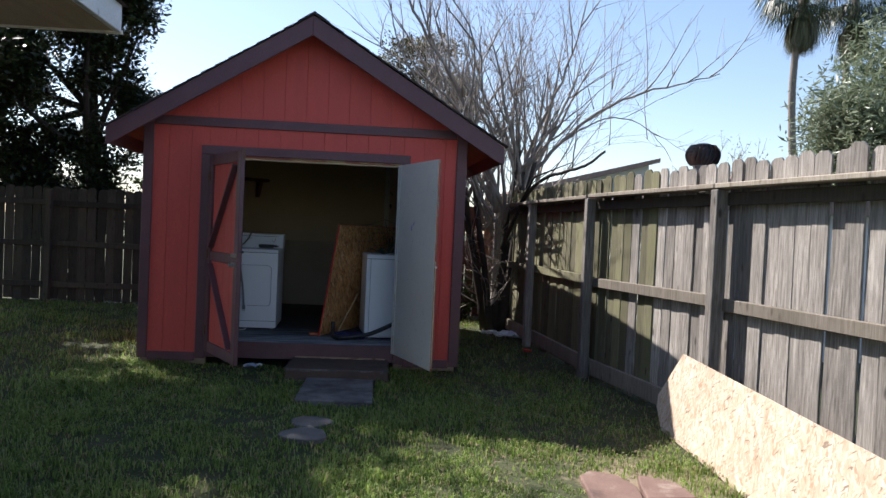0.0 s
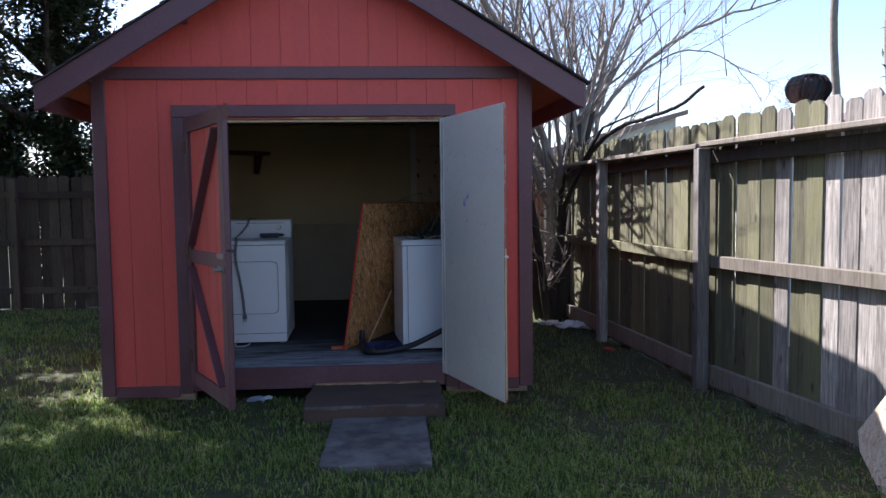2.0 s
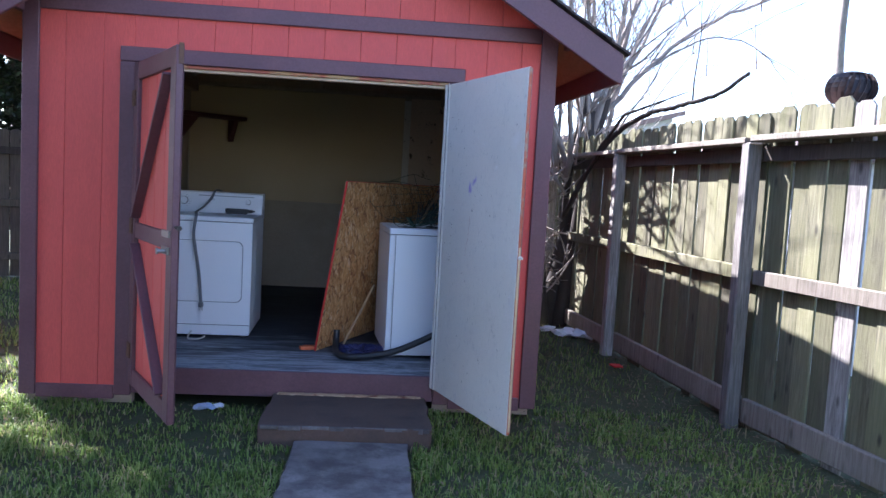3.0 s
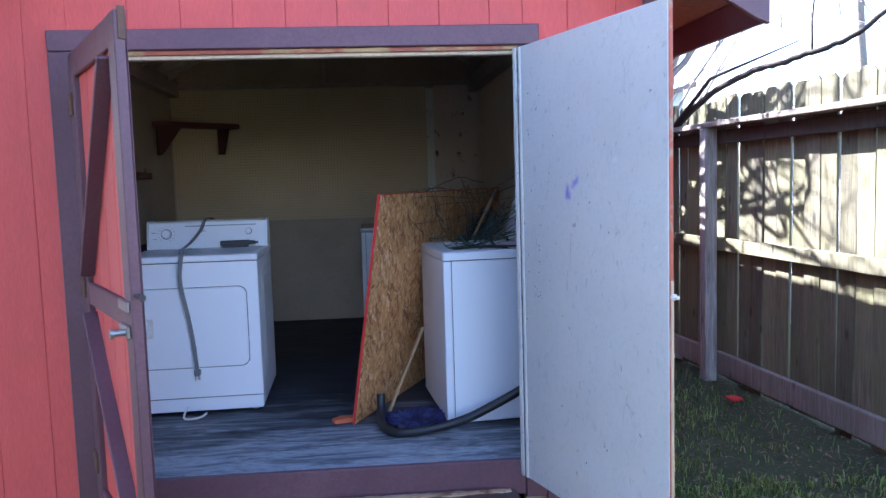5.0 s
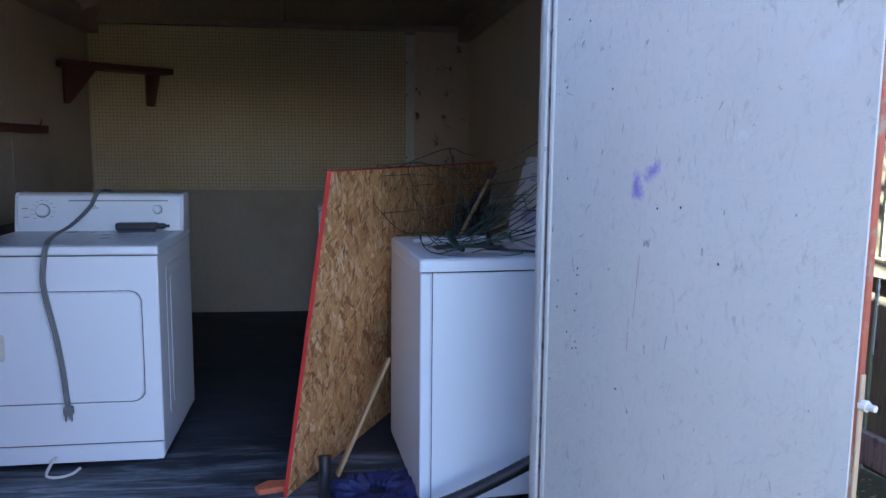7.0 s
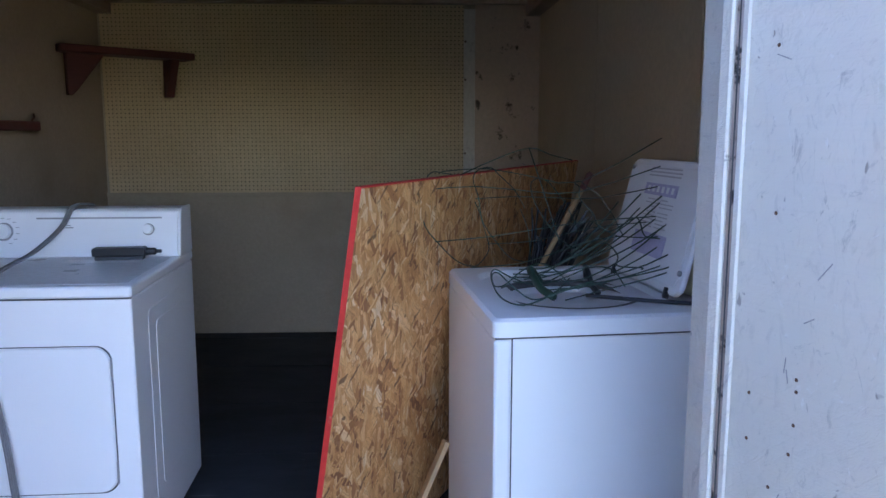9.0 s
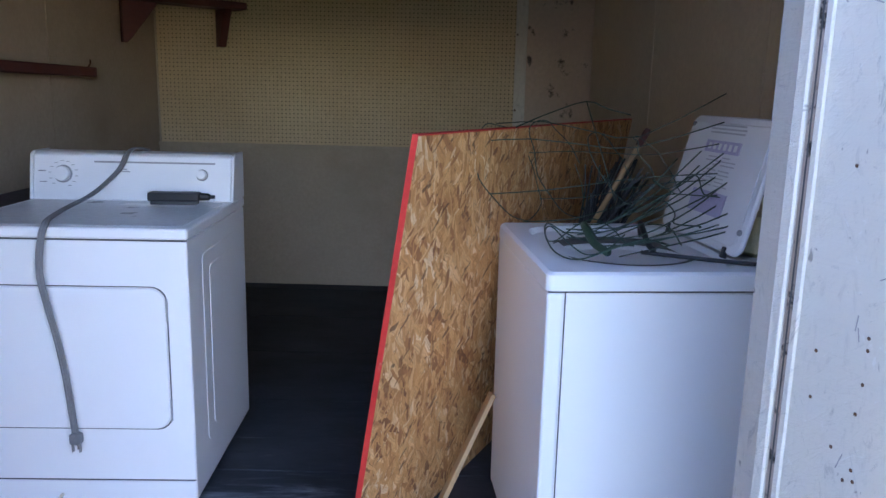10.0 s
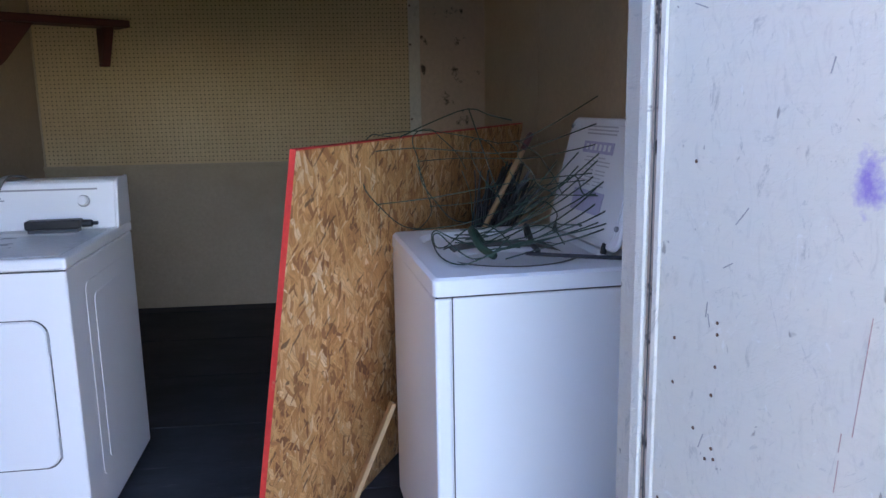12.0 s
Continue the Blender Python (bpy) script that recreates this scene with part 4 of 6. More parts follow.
def front_loader():
    """A clothes dryer: cabinet, lift-off top, console with knobs, front door, kick panel, recessed side panel."""
    w, d, h = 0.710, 0.70, 0.872
    ob = thing("dryer", pose(0.358, 0.945, DECK, 0, 0, 2.3), "white front-loading clothes dryer with grey cord over its console", "clothes dryer")
    body = part("cabinet", box((0, 0, 0.022), (w, d, h - 0.036), 0.006, 2), M_ENAMEL, ob)
    part("kick_panel", box((0.003, -0.004, 0.018), (w - 0.003, 0.0, 0.088), 0.0015), M_ENAMEL, ob)
    part("seam", box((0.002, -0.0012, 0.0885), (w - 0.002, 0.002, 0.0925)), M_DARK_GAP, ob)
    part("top", box((-0.004, -0.008, h - 0.034), (w + 0.004, d, h), 0.009, 3), M_ENAMEL, ob)
    part("top_sheet", prism(rounded(w - 0.05, d - 0.20, 0.03, 4, w / 2, (d - 0.20) / 2 + 0.03), h, h + 0.0012, "z"), M_ENAMEL_TOP, ob, "scuffed grey-white top")
    part("seam", box((0.0, -0.0015, h - 0.0385), (w, 0.002, h - 0.0345)), M_DARK_GAP, ob)
    # console, leaning back
    out = [(0.545, h), (0.70, h), (0.70, h + 0.165), (0.592, h + 0.165), (0.575, h + 0.155)]
    cons = prism([(v, z) for v, z in out], 0.008, w - 0.008, "x", 0.003)
    console = part("console", cons, M_ENAMEL, ob)
    for x0, x1 in ((-0.003, 0.007), (w - 0.007, w + 0.003)):
        part("console_end", prism([(0.538, h), (0.702, h), (0.702, h + 0.169), (0.587, h + 0.169), (0.568, h + 0.158)], x0, x1, "x", 0.003), M_ENAMEL, ob)
    face = Matrix.Translation((0, 0.5595, h + 0.0775)) @ Matrix.Rotation(radians(90 - math.degrees(math.atan2(0.03, 0.155))), 4, "X")
    control_dial(0.026, face @ pose(0.112, 0.012, 0.0), console)
    control_dial(0.017, face @ pose(0.600, 0.016, 0.0), console)
    bars = bmesh.new()
    for a in range(-60, 250, 26):
        r = 0.047
        c, s = math.cos(radians(a)), math.sin(radians(a))
        add_box(bars, (0.112 + r * c - 0.006, 0.012 + r * s - 0.001, 0.0), (0.112 + r * c + 0.006, 0.012 + r * s + 0.001, 0.0006), 0, 1, face)
    add_box(bars, (0.03, -0.018, 0.0), (0.055, -0.015, 0.0006), 0, 1, face)
    add_box(bars, (0.025, 0.02, 0.0), (0.05, 0.024, 0.0006), 0, 1, face)
    part("console_marks", bars, M_GREY_PLASTIC, console, "small grey scale marks")
    strip = box((0.22, 0.054, 0.0), (0.645, 0.060, 0.0008), 0, 1, face)
    part("console_stripe", strip, M_GREY_PLASTIC, console, "thin grey stripe")
    badge = bmesh.new()
    add_box(badge, (0.30, 0.022, 0), (0.345, 0.026, 0.0007), 0, 1, face)
    add_box(badge, (0.305, 0.030, 0), (0.335, 0.034, 0.0007), 0, 1, face)
    part("maker_badge", badge, M_GREY_PLASTIC, console, "plain grey badge shape")
    # the door: a slightly proud panel with a groove round it
    cx, cz, dw, dh = 0.349, 0.478, 0.586, 0.435
    door = part("door", prism(rounded(dw, dh, 0.045, 6, cx, cz), -0.009, 0.003, "y", 0.003), M_ENAMEL, ob)
    seam_loop("door_groove", rounded(dw + 0.003, dh + 0.003, 0.046, 6, cx, cz), 0.0045, -0.0012, M_DARK_GAP, door)
    part("handle_recess", prism(rounded(0.040, 0.105, 0.010, 4, 0.125, 0.485), -0.0105, -0.008, "y"), M_PANEL_PALE, door, "beige finger grip")
    part("handle_grip", prism(rounded(0.012, 0.088, 0.005, 4, 0.115, 0.485), -0.015, -0.009, "y", 0.002), M_ENAMEL, door)
    for z in (0.32, 0.63):
        part("hinge_slot", box((cx + dw / 2 + 0.0005, -0.008, z - 0.035), (cx + dw / 2 + 0.006, -0.001, z + 0.035), 0.0015), M_GREY_PLASTIC, door)
    # embossed side panel
    side = prism(rounded(0.44, 0.62, 0.03, 5, 0.36, 0.46), w - 0.001, w + 0.0016, "x", 0.0014)
    part("side_emboss", side, M_ENAMEL, ob)
    part("side_emboss", prism(rounded(0.30, 0.54, 0.025, 5, 0.36, 0.45), w + 0.0010, w + 0.0030, "x", 0.0014), M_ENAMEL, ob)
    for x in (0.05, w - 0.05):
        for y in (0.05, d - 0.05):
            part("foot", lathe([(0.018, 0), (0.020, 0.008), (0.010, 0.009), (0.010, 0.024)], 12, pose(x, y, 0)), M_GREY_PLASTIC, ob)
    part("scratch", prism(rounded(0.020, 0.012, 0.004, 3, 0.035, 0.115), -0.0005, 0.0, "y"), M_GREY_PLASTIC, ob, "chipped enamel spot")
    part("scratch", prism(rounded(0.006, 0.02, 0.002, 3, 0.006, 0.125), -0.0008, 0.0, "y"), M_RUST, ob, "rust chip")
    return ob


def top_loader():
    """A washing machine that looks along -x; its side faces the door, the lid stands open, the tub shows."""
    d, w, h = 0.66, 0.68, 0.885
    ob = thing("washing_machine", pose(2.045, 0.478, DECK, 0, 0, 6.0), "white top-loading washing machine with its lid open", "washing machine")
    # local: x from front to back, y across, z up
    part("cabinet", box((0.012, 0.004, 0.02), (d, w - 0.004, h - 0.046), 0.006, 2), M_ENAMEL, ob)
    front = part("front_panel", box((0, 0, 0.03), (0.040, w, h - 0.047), 0.008, 3), M_ENAMEL, ob)
    part("seam", box((0.0405, 0.0025, 0.03), (0.0435, 0.006, h - 0.047)), M_DARK_GAP, ob)
    part("seam", box((0.004, 0.0025, h - 0.047), (d, 0.01, h - 0.043)), M_DARK_GAP, ob)
    part("side_emboss", prism(rounded(0.05, 0.55, 0.01, 4, 0.52, 0.42), 0.0025, 0.006, "y", 0.002), M_ENAMEL, ob)
    # top deck: a raised rim round a round-cornered well
    bm = bmesh.new()
    outer = rounded(d + 0.006, w + 0.006, 0.018, 5, d / 2 - 0.0, w / 2)
    inner = rounded(0.43, 0.56, 0.10, 5, 0.275, w / 2)
    lo, up, inn, low = [], [], [], []
    for (u, v), (p, q) in zip(outer, inner):
        lo.append(bm.verts.new((u, v, h - 0.042)))
        up.append(bm.verts.new((u, v, h - 0.006)))
        inn.append((bm.verts.new((u + (d / 2 - u) * 0.03, v + (w / 2 - v) * 0.03, h)), bm.verts.new((p, q, h - 0.001))))
        low.append(bm.verts.new((p + (0.275 - p) * 0.05, q + (w / 2 - q) * 0.05, h - 0.014)))
    shelf = []
    for v in low:
        u, q = v.co.x - 0.275, v.co.y - w / 2
        r = 0.188 / max(math.hypot(u, q), 1e-6)
        shelf.append(bm.verts.new((0.275 + u * r, w / 2 + q * r, h - 0.018)))
    n = len(outer)
    for i in range(n):
        j = (i + 1) % n
        bm.faces.new((lo[i], lo[j], up[j], up[i]))
        bm.faces.new((up[i], up[j], inn[j][0], inn[i][0]))
        bm.faces.new((inn[i][0], inn[j][0], inn[j][1], inn[i][1]))
        bm.faces.new((inn[i][1], inn[j][1], low[j], low[i]))
        bm.faces.new((low[i], low[j], shelf[j], shelf[i]))
    part("top_deck", bm, M_ENAMEL, ob)
    # tub ring and basket
    ring = lathe([(0.196, 0.001), (0.184, 0.0015), (0.176, -0.016), (0.196, -0.0165)], 36, pose(0.275, w / 2, h - 0.018), False)
    part("tub_ring", ring, M_GRIME, ob, "dark grimy gap round the tub", smooth=True)
    part("tub_collar", lathe([(0.196, -0.013), (0.178, -0.014), (0.160, -0.022), (0.150, -0.05), (0.152, -0.10)], 36, pose(0.275, w / 2, h - 0.018), False), M_ENAMEL, ob, "white plastic tub collar", smooth=True)
    verts, faces = [], []
    k = 30
    for r, z in ((0.152, h - 0.118), (0.200, h - 0.30), (0.20, h - 0.42), (0.02, h - 0.43)):
        for i in range(k):
            a = 2 * math.pi * i / k
            verts.append((0.275 + r * math.cos(a), w / 2 + r * math.sin(a), z))
    for s in range(3):
        for i in range(k):
            faces.append((s * k + i, s * k + (i + 1) % k, (s + 1) * k + (i + 1) % k, (s + 1) * k + i))
    mesh_part("tub", verts, faces, M_ENAMEL, ob, "worn white tub", smooth=True)
    part("agitator", lathe([(0.07, h - 0.42), (0.05, h - 0.36), (0.035, h - 0.14), (0.02, h - 0.12)], 16, pose(0.275, w / 2, 0)), M_GREY_PLASTIC, ob)
    # lid, hinged at the back of the well, leaning back past upright
    m = pose(0.475, w / 2, h + 0.012, 0, 14, 0)
    lid = part("lid", prism(rounded(0.50, 0.338, 0.035, 5, 0.0, 0.169), -0.002, 0.012, "x", 0.005), M_ENAMEL, ob, "open white lid")
    lid.matrix_basis = m
    seam_loop_x = prism(rounded(0.455, 0.298, 0.03, 5, 0.0, 0.169), -0.006, -0.0022, "x", 0.002)
    part("lid_liner", seam_loop_x, M_ENAMEL, lid)
    # printed instructions inside the lid
    bm = box((-0.0085, -0.10, 0.238), (-0.0062, 0.10, 0.270))
    part("print_band", bm, M_INK_VIOLET, lid, "pale violet printed band")
    bm = box((-0.0085, -0.11, 0.075), (-0.0062, 0.09, 0.135))
    part("print_band", bm, M_INK_VIOLET, lid, "pale violet printed band")
    bm = bmesh.new()
    rng = random.Random(5)
    for z in (0.31, 0.30, 0.29):
        add_box(bm, (-0.0082, -rng.uniform(0.07, 0.11), z), (-0.0063, rng.uniform(0.05, 0.1), z + 0.004))
    for z in (0.225, 0.215, 0.205, 0.19, 0.18, 0.17, 0.16, 0.15):
        add_box(bm, (-0.0082, -rng.uniform(0.06, 0.1), z), (-0.0063, -0.02, z + 0.003))
        add_box(bm, (-0.0082, 0.0, z), (-0.0063, rng.uniform(0.04, 0.09), z + 0.003))
    part("print_lines", bm, M_INK_GREY, lid, "faint grey printed lines")
    bm = bmesh.new()
    for k in range(6):
        add_box(bm, (-0.0095, -0.085 + 0.03 * k, 0.246), (-0.0087, -0.070 + 0.03 * k, 0.263))
    part("print_bars", bm, M_ENAMEL, lid)
    for y in (-0.18, 0.18):
        part("lid_hinge", box((-0.008, y - 0.007, -0.012), (0.006, y + 0.007, 0.016), 0.002), M_BLACK, lid)
    for y, z in ((-0.225, 0.31), (-0.228, 0.06), (0.225, 0.31)):
        part("lid_bumper", lathe([(0.007, 0), (0.007, 0.006), (0.004, 0.008)], 10, pose(-0.002, y, z, 0, -90, 0)), M_GREY_PLASTIC, lid)
    # console at the back
    part("console", prism([(0.585, h), (d, h), (d, h + 0.17), (0.62, h + 0.17), (0.60, h + 0.155)], 0.01, w - 0.01, "y", 0.004), M_ENAMEL, ob)
    for x in (0.06, d - 0.06):
        for y in (0.05, w - 0.05):
            part("foot", lathe([(0.018, 0), (0.020, 0.008), (0.010, 0.009), (0.010, 0.03)], 12, pose(x, y, 0)), M_GREY_PLASTIC, ob)
    return ob


M_JUG = surface("pale_yellow_plastic", (0.62, 0.56, 0.32), (0.70, 0.64, 0.40), 6, 90, (1, 1, 1), 0.4, 0.05)
M_JUG_CAP = surface("cream_plastic", (0.70, 0.66, 0.50), (0.76, 0.72, 0.56), 6, 90, (1, 1, 1), 0.4, 0.05)
M_INK_VIOLET = surface("pale_violet_print", (0.50, 0.47, 0.66), (0.58, 0.55, 0.71), 30, 160, (1, 1, 1), 0.5, 0.0)
M_GRIME = surface("grimy_dark_plastic", (0.05, 0.045, 0.042), (0.13, 0.12, 0.11), 12, 80, (1, 1, 1), 0.5, 0.2)
M_INK_GREY = surface("grey_print", (0.52, 0.51, 0.54), (0.60, 0.59, 0.61), 30, 160, (1, 1, 1), 0.5, 0.0)
M_DUSTY_BLUE = surface("blue_plastic", (0.012, 0.013, 0.062), (0.024, 0.027, 0.115), 12, 90, (1, 1, 1), 0.55, 0.2)
the_dryer = front_loader()
the_washer = top_loader()


def third_machine():
    w, d, h = 0.66, 0.66, 0.885
    ob = thing("spare_washing_machine", pose(1.585, 2.83, DECK, 0, 0, 0), "white appliance standing behind the strand board sheet", "appliance")
    part("cabinet", box((0, 0, 0.02), (w, d, h - 0.035), 0.008, 2), M_ENAMEL, ob)
    part("top", box((-0.004, -0.006, h - 0.033), (w + 0.004, d, h), 0.010, 3), M_ENAMEL, ob)
    part("seam", box((0.035, -0.0015, 0.03), (0.038, 0.002, h - 0.04)), M_DARK_GAP, ob)
    for x in (0.05, w - 0.05):
        part("foot", lathe([(0.018, 0), (0.018, 0.022)], 10, pose(x, 0.05, 0)), M_GREY_PLASTIC, ob)


third_machine()


# ---------------------------------------------------------------- boards
def board_sheet(name, foot_a, foot_b, tip_a, thick, label, edge_mat):
    """A sheet of strand board from a foot line (a to b), leaning so that corner a's top is tip_a."""
    a, b, t = Vector(foot_a), Vector(foot_b), Vector(tip_a)
    x = (b - a).normalized()
    up = (t - a)
    z = (up - x * up.dot(x)).normalized()
    y = z.cross(x)
    m = Matrix((x, y, z)).transposed().to_4x4()
    m.translation = a
    ob = thing(name, m, label, "strand board")
    L, H = (b - a).length, up.length
    part("sheet", box((0.003, 0, 0.003), (L - 0.003, thick, H - 0.003), 0.001), M_OSB, ob)
    for lo, hi in (((0, 0.0005, 0), (0.0025, thick - 0.0005, H)), ((0.003, 0.0005, H - 0.0025), (L, thick - 0.0005, H)), ((L - 0.0025, 0.0005, 0), (L, thick - 0.0005, H - 0.003))):
        part("painted_edge", box(lo, hi), edge_mat, ob, "red painted edge" if edge_mat is M_RED_EDGE else "")
    return ob


way = Vector((0.472, 1.0)).normalized()
foot = Vector((1.578, 0.615, DECK))
board_sheet("osb_sheet", foot, (foot.x + way.x * 2.1, foot.y + way.y * 2.1, DECK), (1.770, 0.575, 1.395), 0.016,
            "leaning sheet of tan strand board with red edges", M_RED_EDGE)


# ---------------------------------------------------------------- things inside the shed
def corner_shelf():
    a, b = Vector((-0.075, 3.20, 1.985)), Vector((0.47, 3.70, 1.985))
    ob = thing("corner_shelf", pose(a.x, a.y, a.z, 0, 0, math.degrees(math.atan2(b.y - a.y, b.x - a.x))), "dark red wooden shelf on two brackets in the corner", "shelf")
    L = (b - a).length
    part("shelf_board", box((-0.02, -0.09, -0.02), (L + 0.02, 0.07, 0.022), 0.006), M_BRACKET, ob)
    part("bracket", prism([(0.03, -0.0205), (0.24, -0.0205), (0.085, -0.22), (0.055, -0.25), (0.03, -0.25)], -0.03, 0.012, "y", 0.004), M_BRACKET, ob)
    part("bracket", prism([(-0.07, -0.0205), (0.06, -0.0205), (0.06, -0.24), (0.02, -0.24), (0.0, -0.19)], L - 0.12, L - 0.07, "x", 0.004), M_BRACKET, ob)
    return ob


def side_ledge():
    ob = thing("wall_ledge", pose(0.0, 0, 0), "short maroon ledge board on the side wall with a wire hook", "shelf")
    part("ledge_board", skewed(box((0.022, 1.55, 1.535), (0.13, 2.68, 1.58), 0.005)), M_BRACKET, ob)
    tube("hook", [(-0.055, 2.681, 1.565), (-0.04, 2.74, 1.57), (-0.03, 2.78, 1.60), (-0.035, 2.79, 1.62)], 0.004, M_RUST, ob, 6)


def workbench():
    ob = thing("workbench", pose(0, 0, 0), "dark painted workbench along the side wall beside the dryer", "workbench")
    part("benchtop", skewed(box((0.023, 1.05, 1.0), (0.345, 2.75, 1.045), 0.006)), M_BENCH, ob)
    part("apron", skewed(box((0.30, 1.06, 0.91), (0.33, 2.74, 0.998), 0.004)), M_BENCH, ob)
    for y in (1.12, 2.66):
        part("leg", skewed(box((0.26, y - 0.035, DECK), (0.33, y + 0.035, 0.998), 0.004)), M_BENCH, ob)


def black_brush():
    m = pose(0.785, 1.40, DECK + 0.874, 0, 0, 6)
    ob = thing("black_brush", m, "black plastic vacuum brush head lying on the dryer", "brush head")
    part("brush_body", box((0, 0, 0.012), (0.172, 0.052, 0.042), 0.006, 2), M_BLACK, ob)
    part("bristle_strip", box((0.008, 0.006, 0.0), (0.164, 0.046, 0.0125), 0.002), M_DARK_GAP, ob)
    part("brush_neck", lathe([(0.013, 0), (0.012, 0.03), (0.006, 0.035), (0.006, 0.05)], 12, pose(0.172, 0.026, 0.026, 0, 90, 0)), M_BLACK, ob)
    paper = thing("paper_slip", pose(0.70, 1.37, DECK + 0.8735, 0, 0, 3), "thin white paper slip under the brush head", "paper")
    part("slip", prism([(0, 0), (0.25, -0.006), (0.252, 0.05), (0.004, 0.055)], 0, 0.0008, "z"), M_ENAMEL, paper)


def power_cord():
    ob = thing("power_cord", pose(0, 0, 0), "grey three-strand power cord draped over the dryer", "power cord")
    pts = [(0.73, 1.66, 1.10), (0.705, 1.665, 1.24), (0.69, 1.60, 1.270), (0.675, 1.535, 1.262), (0.655, 1.49, 1.20), (0.62, 1.37, 1.135), (0.62, 1.18, 1.112), (0.655, 1.02, 1.108),
           (0.672, 0.955, 1.10), (0.672, 0.926, 1.06), (0.665, 0.918, 0.97), (0.675, 0.922, 0.88), (0.695, 0.930, 0.76), (0.712, 0.930, 0.64), (0.722, 0.930, 0.52), (0.725, 0.932, 0.47)]
    for k in (-1, 0, 1):
        tube("strand", [(x + 0.0068 * k, y - 0.001 * abs(k), z + 0.0006 * k) for x, y, z in pts], 0.0042, M_CORD, ob, 8, 5)
    plug = part("plug", prism(rounded(0.034, 0.036, 0.009, 4, 0.727, 0.458), 0.918, 0.942, "y", 0.003), M_CORD, ob, "moulded grey plug")
    for dx in (-0.012, 0.010):
        part("prong", box((0.727 + dx - 0.0015, 0.924, 0.415), (0.727 + dx + 0.0015, 0.936, 0.441), 0.0006), M_METAL, plug)
    part("prong", lathe([(0.0025, 0), (0.0025, 0.022)], 8, pose(0.727, 0.937, 0.420)), M_METAL, plug)


def floor_strap():
    ob = thing("cable_tie", pose(0, 0, 0), "curled white plastic strap on the floor", "strap")
    tube("strap", [(0.66, 0.955, 0.262), (0.655, 0.90, 0.245), (0.66, 0.86, 0.228), (0.70, 0.85, 0.2245), (0.745, 0.875, 0.226), (0.77, 0.90, 0.240)], 0.006, M_PANEL_PALE, ob, 6)


def drain_hose():
    ob = thing("drain_hose", pose(0, 0, 0), "black ribbed drain hose curling over the shed floor", "hose")
    pts = [(1.715, 0.62, 0.375), (1.715, 0.60, 0.31), (1.715, 0.53, 0.258), (1.745, 0.44, 0.244), (1.80, 0.385, 0.243), (1.88, 0.37, 0.250), (2.0, 0.365, 0.268), (2.12, 0.36, 0.30), (2.26, 0.35, 0.365), (2.40, 0.34, 0.44), (2.54, 0.33, 0.52), (2.62, 0.36, 0.60), (2.70, 0.42, 0.72), (2.725, 0.50, 0.9)]
    verts, faces = [], []
    path = smooth_path(pts, 14)
    tube_data(path, [0.0215 + 0.0015 * (k % 2) for k in range(len(path))], 10, verts, faces)
    mesh_part("hose", verts, faces, M_BLACK, ob, smooth=True)


def blue_bag():
    ob = thing("crumpled_bag", pose(1.905, 0.60, DECK), "crumpled dark blue plastic bag on the floor", "bag")
    verts, faces = [], []
    nu, nv = 40, 14
    for i in range(nu):
        a = 2 * math.pi * i / nu
        for j in range(nv):
            b = 2 * math.pi * j / nv
            n = noise.noise((math.cos(a) * 2.2, math.sin(a) * 2.2, 5 + math.cos(b) + j * 0.3))
            n2 = noise.noise((math.cos(a) * 7, math.sin(a) * 7, 9 + 3 * math.cos(b)))
            rr = 0.095 + 0.05 * math.cos(b) * (1 + 0.7 * n) + 0.02 * n2
            z = max(0.002, 0.020 + 0.024 * math.sin(b) * (1 + n) + 0.022 * n2)
            verts.append((rr * 1.18 * math.cos(a), rr * math.sin(a), z))
    for i in range(nu):
        for j in range(nv):
            p, q = i * nv, ((i + 1) % nu) * nv
            faces.append((p + j, q + j, q + (j + 1) % nv, p + (j + 1) % nv))
    mesh_part("bag", verts, faces, M_DUSTY_BLUE, ob, smooth=False)


def wooden_strip():
    ob = thing("wooden_strip", pose(0, 0, 0), "thin pine strip propped between board and washing machine", "wood strip")
    part("strip", bar((1.755, 0.74, DECK + 0.022), (1.955, 0.86, 0.665), 0.014, 0.055, 0.002, up=(0, 1, 0)), M_WOOD_STICK, ob)


def board_chip():
    ob = thing("board_chip", pose(1.515, 0.675, DECK, 0, 0, 20), "small orange splintered board corner on the floor", "wood chip")
    part("chip", prism([(-0.05, -0.02), (0.05, -0.03), (0.065, 0.03), (0.0, 0.05), (-0.055, 0.02)], 0.0, 0.022, "z", 0.003), M_ORANGE_EDGE, ob)


